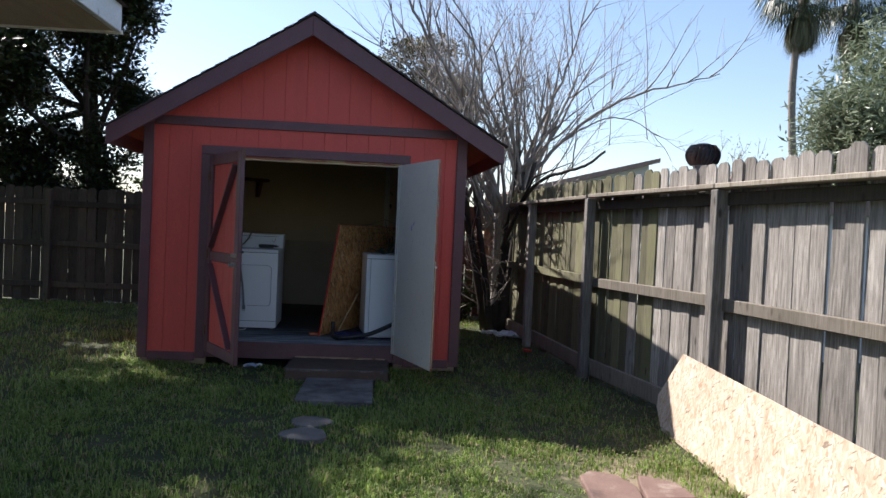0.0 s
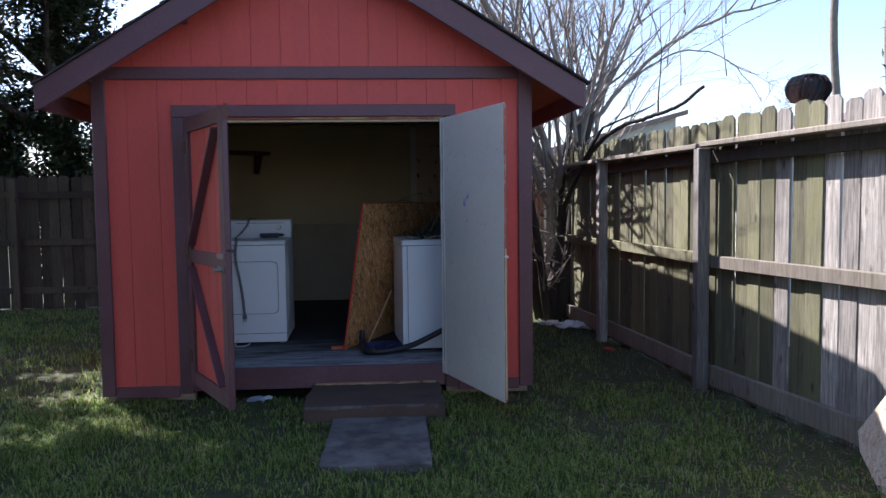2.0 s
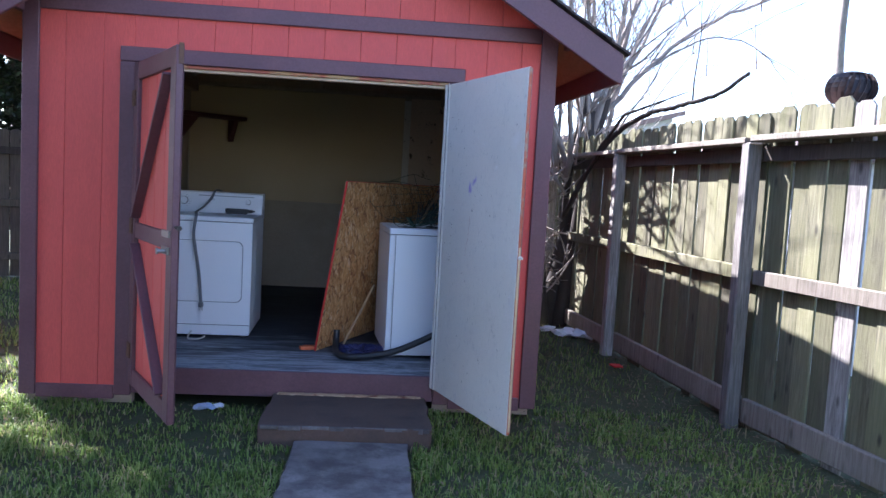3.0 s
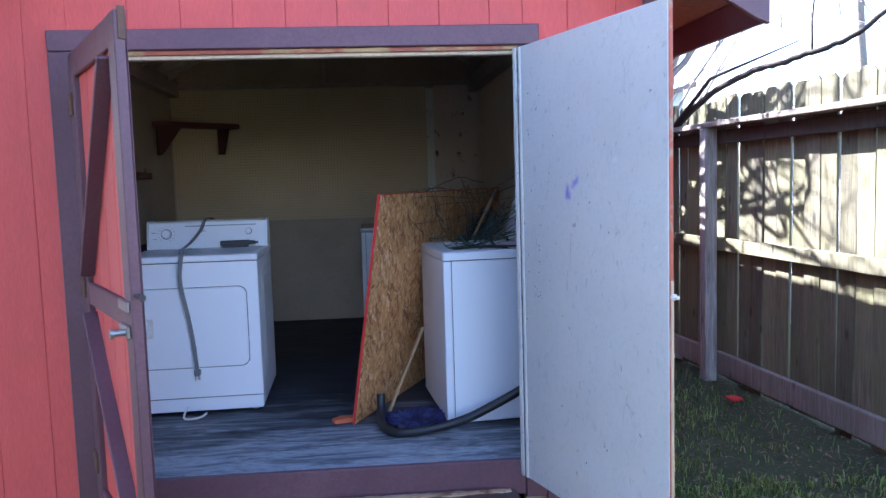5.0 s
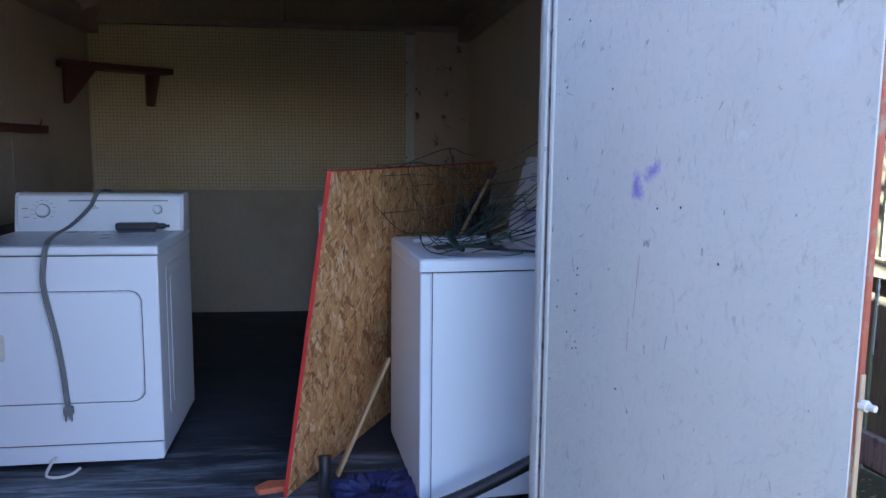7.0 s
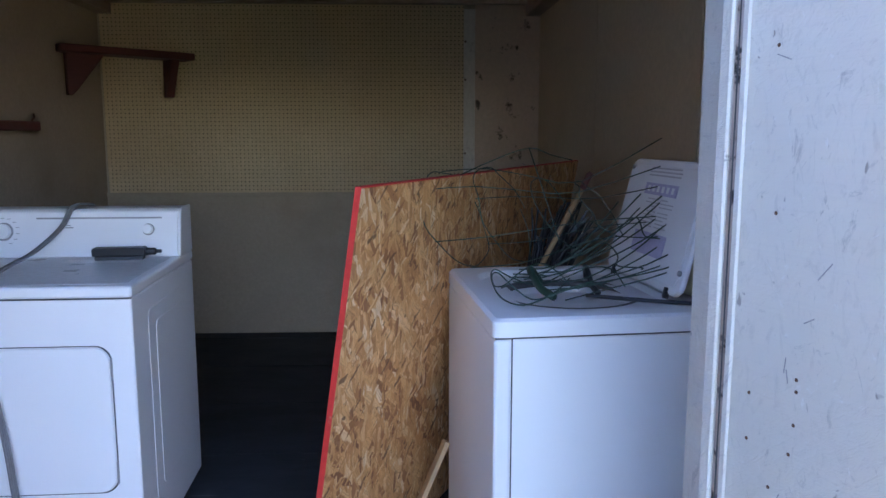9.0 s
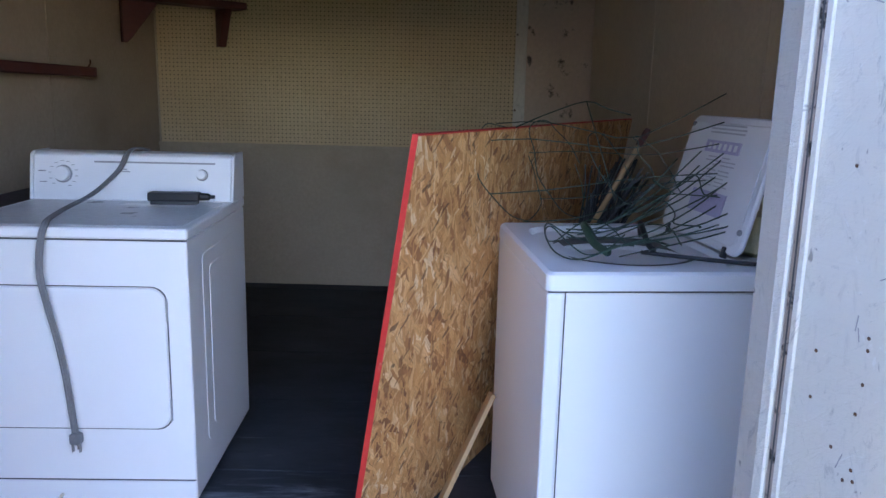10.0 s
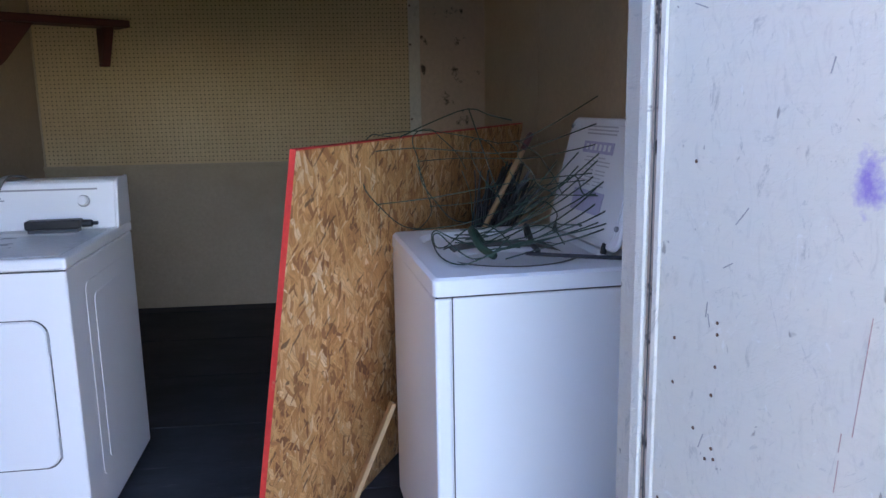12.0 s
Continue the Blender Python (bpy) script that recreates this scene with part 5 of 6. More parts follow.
def wire_cage(m, seed, label, legs=6, size=1.0):
    """A cone-shaped plant support of coated wire: hoops joined by long straight legs, bent in use."""
    rng = random.Random(seed)
    ob = thing("wire_cage", m, label, "plant cage")
    rings = [(0.0, 0.19 * size), (0.15, 0.155 * size), (0.30, 0.12 * size), (0.42, 0.085 * size)]
    squash = [rng.uniform(0.65, 1.1) for _ in rings]

    def at(k, a):
        x, r = rings[k]
        return (x + 0.05 * math.sin(a + seed), r * math.cos(a) * 1.05, r * math.sin(a) * squash[k])

    for k in range(len(rings)):
        pts = [Vector(at(k, 2 * math.pi * j / 14)) + Vector((rng.uniform(-0.008, 0.008), rng.uniform(-0.006, 0.006), rng.uniform(-0.006, 0.006))) for j in range(15)]
        tube("hoop", pts, 0.0016, M_WIRE, ob, 5, 4)
    for k in range(legs):
        a = 2 * math.pi * (k + 0.3) / legs
        pts = [Vector(at(q, a)) for q in range(len(rings))]
        e = pts[-1]
        spread = rng.uniform(0.9, 2.0)
        pts.append(Vector((e.x + rng.uniform(0.14, 0.22), e.y * spread, e.z * spread + 0.03)))
        tube("leg", pts, 0.0016, M_WIRE, ob, 5, 2)
    return ob


def wire_fan():
    """A sprung plant cage: a sheaf of straight prongs fanned over the lid, tied by two bent hoops."""
    rng = random.Random(8)
    ob = thing("wire_cage", pose(2.205, 0.80, 1.135), "sprung green wire plant cage with fanned prongs in the washer", "plant cage")
    n = 13
    tips = []
    for k in range(n):
        s = k / (n - 1)
        a = Vector((0.04 + 0.10 * s + rng.uniform(-0.03, 0.03), 0.10 - 0.18 * s + rng.uniform(-0.03, 0.03), rng.uniform(-0.015, 0.03)))
        rise = radians(44 - 26 * s + rng.uniform(-4, 4))
        ln = rng.uniform(0.28, 0.37)
        b = a + Vector((ln * math.cos(rise), rng.uniform(-0.05, 0.05), ln * math.sin(rise)))
        m = (a + b) / 2 + Vector((0.01, 0, -0.012))
        tube("prong", [a - Vector((0.10, rng.uniform(-0.05, 0.05), 0.03 * s)), a, m, b], 0.0020, M_WIRE, ob, 5, 3)
        tips.append((a, m, b))
    for share in (0.35, 0.72):
        pts = [a.lerp(b, share + rng.uniform(-0.05, 0.05)) + Vector((0, rng.uniform(-0.006, 0.006), 0)) for a, m, b in tips[::2]]
        tube("hoop", pts, 0.0020, M_WIRE, ob, 5, 4)
    for r, x, y in ((0.15, 0.03, -0.07), (0.10, -0.02, -0.02)):
        pts = [Vector((x + r * 1.15 * math.cos(q * 0.45), y + r * math.sin(q * 0.45), 0.0 + 0.03 * math.sin(q * 1.3 + r * 40))) for q in range(13)]
        tube("hoop", pts, 0.0020, M_WIRE, ob, 5, 4)
    return ob


def soap_jug():
    """The pale jug behind the open lid, with a ribbed cap and a blank label."""
    ob = thing("detergent_jug", pose(2.60, 0.76, DECK + 0.886, 0, 0, 20), "pale yellow plastic detergent jug behind the washer lid", "jug")
    part("body", prism(rounded(0.105, 0.15, 0.03, 5), 0.0, 0.115, "z", 0.012), M_JUG, ob, smooth=False)
    part("shoulder", lathe([(0.046, 0.114), (0.034, 0.132), (0.022, 0.14), (0.022, 0.148)], 18), M_JUG, ob, smooth=True)
    part("cap", lathe([(0.026, 0.146), (0.027, 0.172), (0.022, 0.176)], 14), M_JUG_CAP, ob, "ribbed cream cap")
    label = part("label", prism(rounded(0.10, 0.07, 0.008, 3, 0.0, 0.055), -0.0765, -0.0752, "y"), M_ENAMEL_TOP, ob, "blank white paper label")
    bars = bmesh.new()
    for k in range(4):
        add_box(bars, (-0.035, -0.0772, 0.035 + 0.012 * k), (0.03 - 0.006 * k, -0.0766, 0.039 + 0.012 * k))
    part("print_lines", bars, M_INK_GREY, label)


def garden_stuff():
    wire_cage(pose(1.99, 1.05, 1.27, 0, -6, -24), 3, "bent green wire plant cage lying in the open washer", 6, 1.0)
    wire_fan()
    ob = thing("loose_wire", pose(0, 0, 0), "long bent strand of green garden wire", "wire")
    tube("wire", [(2.0, 1.0, 1.40), (2.10, 1.06, 1.44), (2.21, 1.1, 1.475), (2.27, 1.08, 1.455), (2.33, 1.05, 1.44)], 0.002, M_WIRE, ob, 5, 3)
    tube("wire", [(2.21, 1.1, 1.475), (2.25, 1.05, 1.34), (2.29, 1.0, 1.20)], 0.002, M_WIRE, ob, 5, 3)
    ob = thing("broom_handle", pose(0, 0, 0), "wooden broom handle with a red end in the washer", "broom handle")
    a, b = Vector((2.262, 1.255, 1.06)), Vector((2.405, 1.25, 1.342))
    verts, faces = [], []
    tube_data([a, b], [0.0088, 0.0088], 10, verts, faces)
    mesh_part("handle", verts, faces, M_WOOD_STICK, ob, smooth=True)
    verts, faces = [], []
    d = (b - a).normalized()
    tube_data([b + d * 0.0005, b + d * 0.05, b + d * 0.06], [0.0108, 0.0108, 0.007], 10, verts, faces)
    mesh_part("end_cap", verts, faces, M_BRACKET, ob, "dark red end cap", smooth=True)
    ob = thing("dark_hose_loop", pose(0, 0, 0), "dark green hose loops hanging into the washer tub", "hose")
    tube("loop", [(2.215, 0.88, 1.11), (2.185, 0.85, 1.15), (2.175, 0.80, 1.155), (2.19, 0.74, 1.125), (2.215, 0.68, 1.112)], 0.010, M_WIRE, ob, 8)
    tube("loop", [(2.345, 0.90, 1.12), (2.335, 0.87, 1.155), (2.332, 0.83, 1.15), (2.335, 0.78, 1.12), (2.338, 0.73, 1.112)], 0.008, M_BLACK, ob, 8)
    ob = thing("dark_net_bundle", pose(0, 0, 0), "dark bundle of folded garden netting behind the washer lid", "netting")
    rng = random.Random(21)
    for k in range(64):
        p = Vector((2.30 + rng.uniform(-0.06, 0.08), 1.33 + rng.uniform(-0.05, 0.05), 1.04))
        q = p + Vector((rng.uniform(0.02, 0.14), rng.uniform(-0.02, 0.1), rng.uniform(0.12, 0.26)))
        tube("strand", [p, (p + q) / 2 + Vector((rng.uniform(-0.02, 0.02), 0, 0.02)), q], 0.0036, M_BLACK, ob, 4, 3)
    ob = thing("black_cable", pose(0, 0, 0), "thin black cable lying on the washer top", "cable")
    tube("cable", [(2.30, 0.70, 1.112), (2.42, 0.64, 1.112), (2.52, 0.60, 1.112), (2.60, 0.58, 1.111)], 0.005, M_BLACK, ob, 6)


corner_shelf()
side_ledge()
workbench()
black_brush()
power_cord()
floor_strap()
drain_hose()
blue_bag()
wooden_strip()
board_chip()
soap_jug()
garden_stuff()


def door_marks():
    """Crayon strokes and gouges on the white door's inner face."""
    for a, b in (((0.405, 1.079), (0.392, 0.931)), ((0.378, 0.93), (0.376, 0.905)), ((0.377, 0.895), (0.374, 0.852))):
        part("red_scribble", bar((a[0], -0.0126, a[1]), (b[0], -0.0126, b[1]), 0.0012, 0.0006, 0, up=(0, 1, 0)), M_CRAYON, the_white_door, "thin red crayon stroke")
    for x, z, ln, tilt in ((0.155, 1.03, 0.035, 5), (0.16, 1.015, 0.03, -12), (0.21, 1.17, 0.05, 40), (0.155, 0.83, 0.04, 20), (0.19, 1.10, 0.03, 60), (0.12, 1.45, 0.04, -70), (0.33, 1.36, 0.03, 15), (0.5, 0.9, 0.05, 10), (0.62, 1.4, 0.03, 30), (0.45, 0.5, 0.06, 4), (0.7, 0.62, 0.035, -8)):
        d = Vector((math.sin(radians(tilt)), 0, math.cos(radians(tilt)))) * ln * 0.32
        p = Vector((x, -0.0126, z))
        part("gouge", bar(p - d, p + d, 0.0016, 0.0006, 0, up=(0, 1, 0)), M_GOUGE, the_white_door, "grey gouge in the paint")


M_CRAYON = surface("faint_red_crayon", (0.50, 0.28, 0.24), (0.60, 0.45, 0.42), 90, 300, (1, 1, 1), 0.7, 0.0)
M_GOUGE = surface("grey_gouge", (0.34, 0.32, 0.31), (0.48, 0.46, 0.45), 40, 200, (1, 1, 1), 0.8, 0.2)
door_marks()


# ---------------------------------------------------------------- things in the yard
def slab(name, lo, hi, material, label, category, seed, z=0.0):
    bm = bmesh.new()
    rng = random.Random(seed)
    nx, ny = 9, 9
    ring = []
    x0, y0 = lo
    x1, y1 = hi
    for k in range(nx):
        ring.append((x0 + (x1 - x0) * k / nx, y0))
    for k in range(ny):
        ring.append((x1, y0 + (y1 - y0) * k / ny))
    for k in range(nx):
        ring.append((x1 - (x1 - x0) * k / nx, y1))
    for k in range(ny):
        ring.append((x0, y1 - (y1 - y0) * k / ny))
    out = [(u + rng.uniform(-0.008, 0.008), v + rng.uniform(-0.008, 0.008)) for u, v in ring]
    ob = thing(name, pose(0, 0, 0), label, category)
    part("slab", prism(out, -0.02, z, "z", 0.006), material, ob)
    return ob


slab("concrete_slab", (1.575, -1.56), (2.17, -0.675), M_CONCRETE, "stained grey concrete paving slab in the lawn", "paving slab", 3, 0.035)
step = slab("door_step", (1.385, -0.665), (2.30, -0.045), M_STEP, "low brown-stained concrete step at the shed door", "step", 5, 0.105)
M_SPLINTER = surface("splintered_pale_wood", (0.34, 0.20, 0.12), (0.52, 0.38, 0.26), 20, 90, (0.3, 3, 3), 0.8, 0.5, (0.16, 0.06, 0.04), 12, (0.5, 0.62))


def step_trim():
    """The chipped pale lip of the step and the splintered strip that lies along its back."""
    rng = random.Random(41)
    x = 1.40
    while x < 2.27:
        n = rng.uniform(0.05, 0.16)
        lip = box((x, -0.668 + rng.uniform(-0.001, 0.003), 0.105 - rng.uniform(0.016, 0.028)), (min(x + n, 2.285), -0.650, 0.1065), 0.003)
        part("chipped_lip", lip, M_CONCRETE, step, "pale chipped front lip")
        x += n + rng.choice((0.002, 0.004, 0.03))
    ob = thing("splintered_strip", pose(1.42, -0.085, 0.106), "splintered pale wood strip lying on the step", "wood strip")
    out = []
    for k in range(26):
        out.append((k * 0.033, rng.uniform(0.0, 0.012)))
    for k in range(25, -1, -1):
        out.append((k * 0.033, 0.022 + rng.uniform(0.0, 0.012)))
    part("strip", prism(out, 0.0, 0.011, "z", 0.0), M_SPLINTER, ob)


step_trim()
rng_step = random.Random(6)
edge = [(1.41, -0.075)]
while edge[-1][0] < 2.25:
    edge.append((edge[-1][0] + rng_step.uniform(0.02, 0.06), -0.075 + rng_step.uniform(-0.02, 0.012)))
part("worn_edge", prism(edge + [(edge[-1][0], -0.046), (1.41, -0.046)], 0.1045, 0.1095, "z"), M_RAW_EDGE, step, "splintered pale back edge")


def stepping_stone(cx, cy, r, seed):
    rng = random.Random(seed)
    out = []
    for k in range(22):
        a = 2 * math.pi * k / 22
        rr = r * (1 + 0.07 * math.sin(3 * a + seed) + rng.uniform(-0.035, 0.035))
        out.append((cx + rr * 1.02 * math.cos(a), cy + rr * math.sin(a)))
    ob = thing("stepping_stone", pose(0, 0, 0), "round worn concrete stepping stone sunk in grass", "stepping stone", "stepping stones")
    part("stone", prism(out, -0.02, 0.022, "z", 0.006), M_PAVER, ob)


stepping_stone(1.765, -2.14, 0.145, 1)
stepping_stone(1.745, -2.46, 0.155, 4)


def flagstone(outline, seed):
    ob = thing("flagstone", pose(0, 0, 0), "broken red-brown flagstone lying on bare soil", "flagstone", "flagstones")
    part("stone", prism(outline, -0.02, 0.030 + 0.01 * seed, "z", 0.008), M_BRICK, ob)


flagstone([(3.35, -3.62), (3.62, -3.66), (3.66, -3.40), (3.60, -3.20), (3.46, -3.13), (3.38, -3.22)], 0)
flagstone([(3.64, -3.62), (3.92, -3.60), (3.90, -3.36), (3.72, -3.22), (3.68, -3.38)], 1)
flagstone([(3.42, -3.96), (3.80, -3.98), (3.84, -3.70), (3.40, -3.68)], 1)


def leaning_board():
    """A long strand board leaning on the right fence, its far end cut to a blunt point."""
    a = Vector((4.29, -2.0, 0.0))            # foot at the far end
    along = Vector((-0.039, -1.0, 0)).normalized()
    up = Vector((0.314, 0.0, 1.0))
    z = (up - along * up.dot(along)).normalized()
    y = z.cross(along)
    m = Matrix((along, y, z)).transposed().to_4x4()
    m.translation = a
    ob = thing("leaning_osb_board", m, "sunlit pale strand board leaning against the fence", "strand board")
    out = [(0.06, 0.0), (2.75, 0.0), (2.75, 0.52), (-0.04, 0.577), (-0.235, 0.21), (-0.17, 0.12)]
    part("board", prism(out, 0.0, 0.012, "y", 0.001), M_OSB_PALE, ob)


leaning_board()


def litter():
    ob = thing("red_lid", pose(3.93, 1.32, 0.03, 8, 5, 20), "flattened red plastic lid lying on the soil", "plastic lid")
    part("lid", prism(rounded(0.10, 0.07, 0.015, 4), 0.0, 0.012, "z", 0.003), M_RED_EDGE, ob)
    for k, (x, y, s, mat, label, cat) in enumerate(((3.86, 2.75, 0.10, M_ENAMEL, "crumpled white plastic wrapping on the soil", "plastic wrap"), (4.02, 2.62, 0.09, M_ENAMEL_TOP, "crumpled white plastic wrapping on the soil", "plastic wrap"),
                                                     (3.70, 2.95, 0.07, M_ENAMEL, "crumpled white plastic wrapping on the soil", "plastic wrap"), (0.99, -0.06, 0.045, M_LITTER_BLUE, "crushed pale blue wrapper under the door", "wrapper"), (1.06, -0.04, 0.03, M_ENAMEL, "crushed white wrapper under the door", "wrapper"))):
        bm = bmesh.new()
        bmesh.ops.create_icosphere(bm, subdivisions=2, radius=s)
        for v in bm.verts:
            n = noise.noise(v.co * 22 + Vector((k * 5, 0, 0)))
            v.co = Vector((v.co.x * (1.3 + n), v.co.y * (1 + n), max(-s * 0.3, v.co.z * (0.45 + 0.7 * n))))
        ob = part("wrapper", bm, mat)
        ob.location = (x, y, s * 0.32)
        tagged(ob, label, cat, "litter")


M_LITTER_BLUE = surface("pale_blue_wrapper", (0.35, 0.45, 0.68), (0.6, 0.66, 0.78), 30, 90, (1, 1, 1), 0.35, 0.1)
litter()


# ---------------------------------------------------------------- our house, at the edge of the yard
def home():
    ob = thing("house", pose(0, 0, 0), "house with white fascia and dark soffit beside the lawn", "house")
    # unseen wall, kept pale and forward to bounce daylight into the shed
    part("wall", box((-6.5, -14.0, 0.0), (-0.45, -2.95, 2.5)), M_BOUNCE_WALL, ob)
    part("soffit", box((-6.5, -14.0, 2.502), (0.52, -2.66, 2.53)), M_RAFTER, ob)
    part("fascia", box((-6.5, -2.655, 2.49), (0.57, -2.63, 2.515), 0.003), M_PANEL_PALE, ob)
    part("fascia", box((0.53, -14.0, 2.495), (0.57, -2.66, 2.66), 0.004), M_ENAMEL_TOP, ob, "white painted fascia")
    out = [(0.60, 2.66), (-3.0, 4.1), (-6.6, 2.66)]
    part("roof", prism(out, -14.1, -2.62, "y"), M_SHINGLE, ob)


M_BOUNCE_WALL = surface("cream_bounce_wall", (0.72, 0.69, 0.62), (0.80, 0.77, 0.70), 2, 40, (1, 1, 1), 0.8, 0.2)
home()


def neighbour_house():
    ob = thing("neighbour_house", pose(0, 0, 0), "neighbouring house with brown shingle roof beyond the fence", "house")
    part("wall", prism([(9.6, 0), (15.2, 0), (15.2, 5.15), (9.6, 3.5)], 29.9, 40, "y"), M_HOUSE_PALE, ob)
    part("roof", prism([(8.4, 3.20), (15.6, 5.24), (15.6, 5.46), (8.4, 3.55)], 29.4, 40.5, "y", 0.01), M_ROOF_BROWN, ob)
    low = thing("neighbour_shed", pose(0, 0, 0), "low neighbouring outbuilding behind the fence", "outbuilding")
    part("wall", box((5.6, 1.4, 0), (8.6, 4.4, 1.9)), M_HOUSE_PALE, low)
    part("roof", prism([(5.3, 1.84), (6.5, 2.24), (8.9, 1.84), (8.9, 1.78), (5.3, 1.78)], 1.2, 4.6, "y", 0.01), M_ROOF_BROWN, low)
    vent = thing("turbine_vent", pose(6.37, 2.40, 2.16) @ Matrix.Diagonal((1.02, 1.02, 1.0, 1)), "dark ribbed turbine roof vent", "roof vent")
    part("base", lathe([(0.15, -0.05), (0.15, 0.10), (0.12, 0.15), (0.12, 0.24)], 20), M_METAL, vent)
    # curved blades round the drum
    for k in range(18):
        a0 = 2 * math.pi * k / 18
        verts, faces = [], []
        for j in range(7):
            s = j / 6
            r = 0.10 + 0.125 * math.sin(math.pi * (0.12 + 0.76 * s)) ** 0.7
            z = 0.24 + 0.27 * s
            tw = a0 + 0.35 * s
            for da, dr in ((0, 0), (0.20, -0.052)):
                verts.append((((r + dr)) * math.cos(tw + da), ((r + dr)) * math.sin(tw + da), z))
        for j in range(6):
            faces.append((2 * j, 2 * j + 1, 2 * j + 3, 2 * j + 2))
        mesh_part("blade", verts, faces, M_TURBINE, vent)
    part("cap", lathe([(0.12, 0.505), (0.13, 0.512), (0.06, 0.535), (0.01, 0.54)], 20), M_TURBINE, vent)
    part("core", lathe([(0.10, 0.24), (0.165, 0.32), (0.165, 0.44), (0.10, 0.505)], 18), M_DARK_GAP, vent)


M_HOUSE_PALE = surface("pale_house_paint", (0.62, 0.63, 0.64), (0.7, 0.7, 0.7), 2, 40, (1, 1, 1), 0.7, 0.1)
M_ROOF_BROWN = surface("brown_shingles", (0.24, 0.165, 0.145), (0.33, 0.24, 0.21), 5, 60, (1, 1, 1), 0.9, 0.5)
M_TURBINE = surface("dark_painted_metal", (0.075, 0.058, 0.054), (0.14, 0.108, 0.10), 9, 90, (1, 1, 1), 0.35, 0.1, metal=0.4)
neighbour_house()


# ---------------------------------------------------------------- trees and bushes
def grow(start, way, length, r0, level, rng, store, bend=0.25, lift=0.15, split=4, keep=0.62, steps=6, min_r=0.0022):
    """A crooked tapering limb with side limbs, down to twigs; adds (points, radii) to store."""
    pts, radii = [Vector(start)], [r0]
    d = Vector(way).normalized()
    seg = length / steps
    for k in range(steps):
        d = (d + Vector((rng.uniform(-bend, bend), rng.uniform(-bend, bend), rng.uniform(-bend, bend) + lift)) * 0.5).normalized()
        pts.append(pts[-1] + d * seg)
        radii.append(max(r0 * (1 - 0.82 * (k + 1) / steps), min_r))
    store.append((pts, radii))
    if level <= 0:
        return
    for k in range(split):
        i = rng.randint(max(1, steps // 3), steps - 1)
        base = pts[i]
        along = (pts[i + 1] - pts[i]).normalized()
        side = along.cross(Vector((rng.uniform(-1, 1), rng.uniform(-1, 1), rng.uniform(-1, 1)))).normalized()
        nd = along * rng.uniform(0.55, 1.0) + side * rng.uniform(0.45, 0.9) + Vector((0, 0, lift))
        grow(base, nd, length * keep * rng.uniform(0.7, 1.15), max(radii[i] * rng.uniform(0.45, 0.7), min_r), level - 1, rng, store, bend, lift, split, keep, max(4, steps - 1), min_r)


def limbs_mesh(name, store, material, parent, thick=0.03):
    verts, faces = [], []
    for pts, radii in store:
        tube_data(pts, radii, 7 if radii[0] > thick else (5 if radii[0] > 0.010 else 3), verts, faces)
    return mesh_part(name, verts, faces, material, parent, smooth=True)


def leaves_mesh(name, centres, spread, count, size, material, parent, seed, droop=0.0, slim=0.45, kind=""):
    """Many small leaves round the given centres, each a folded blade of its own."""
    rng = np.random.default_rng(seed)
    c = np.array([tuple(p) for p in centres])
    pick = rng.integers(0, len(c), count)
    off = rng.normal(size=(count, 3))
    off /= np.linalg.norm(off, axis=1)[:, None] + 1e-9
    off *= (rng.random((count, 1)) ** 0.5) * np.asarray(spread)
    base = c[pick] + off
    d = rng.normal(size=(count, 3))
    d[:, 2] = d[:, 2] * 0.6 - droop
    d /= np.linalg.norm(d, axis=1)[:, None]
    up = rng.normal(size=(count, 3)) * 0.6 + np.array([0, 0, 1.0])
    s = np.cross(d, up)
    s /= np.linalg.norm(s, axis=1)[:, None] + 1e-9
    ln = size * rng.uniform(0.6, 1.3, (count, 1))
    wd = ln * slim
    v = np.empty((count, 4, 3))
    v[:, 0] = base
    v[:, 1] = base + d * ln * 0.5 + s * wd * 0.5
    v[:, 2] = base + d * ln
    v[:, 3] = base + d * ln * 0.5 - s * wd * 0.5
    faces = [(4 * k, 4 * k + 1, 4 * k + 2, 4 * k + 3) for k in range(count)]
    ob = mesh_part(name, v.reshape(-1, 3).tolist(), faces, material, parent)
    return ob


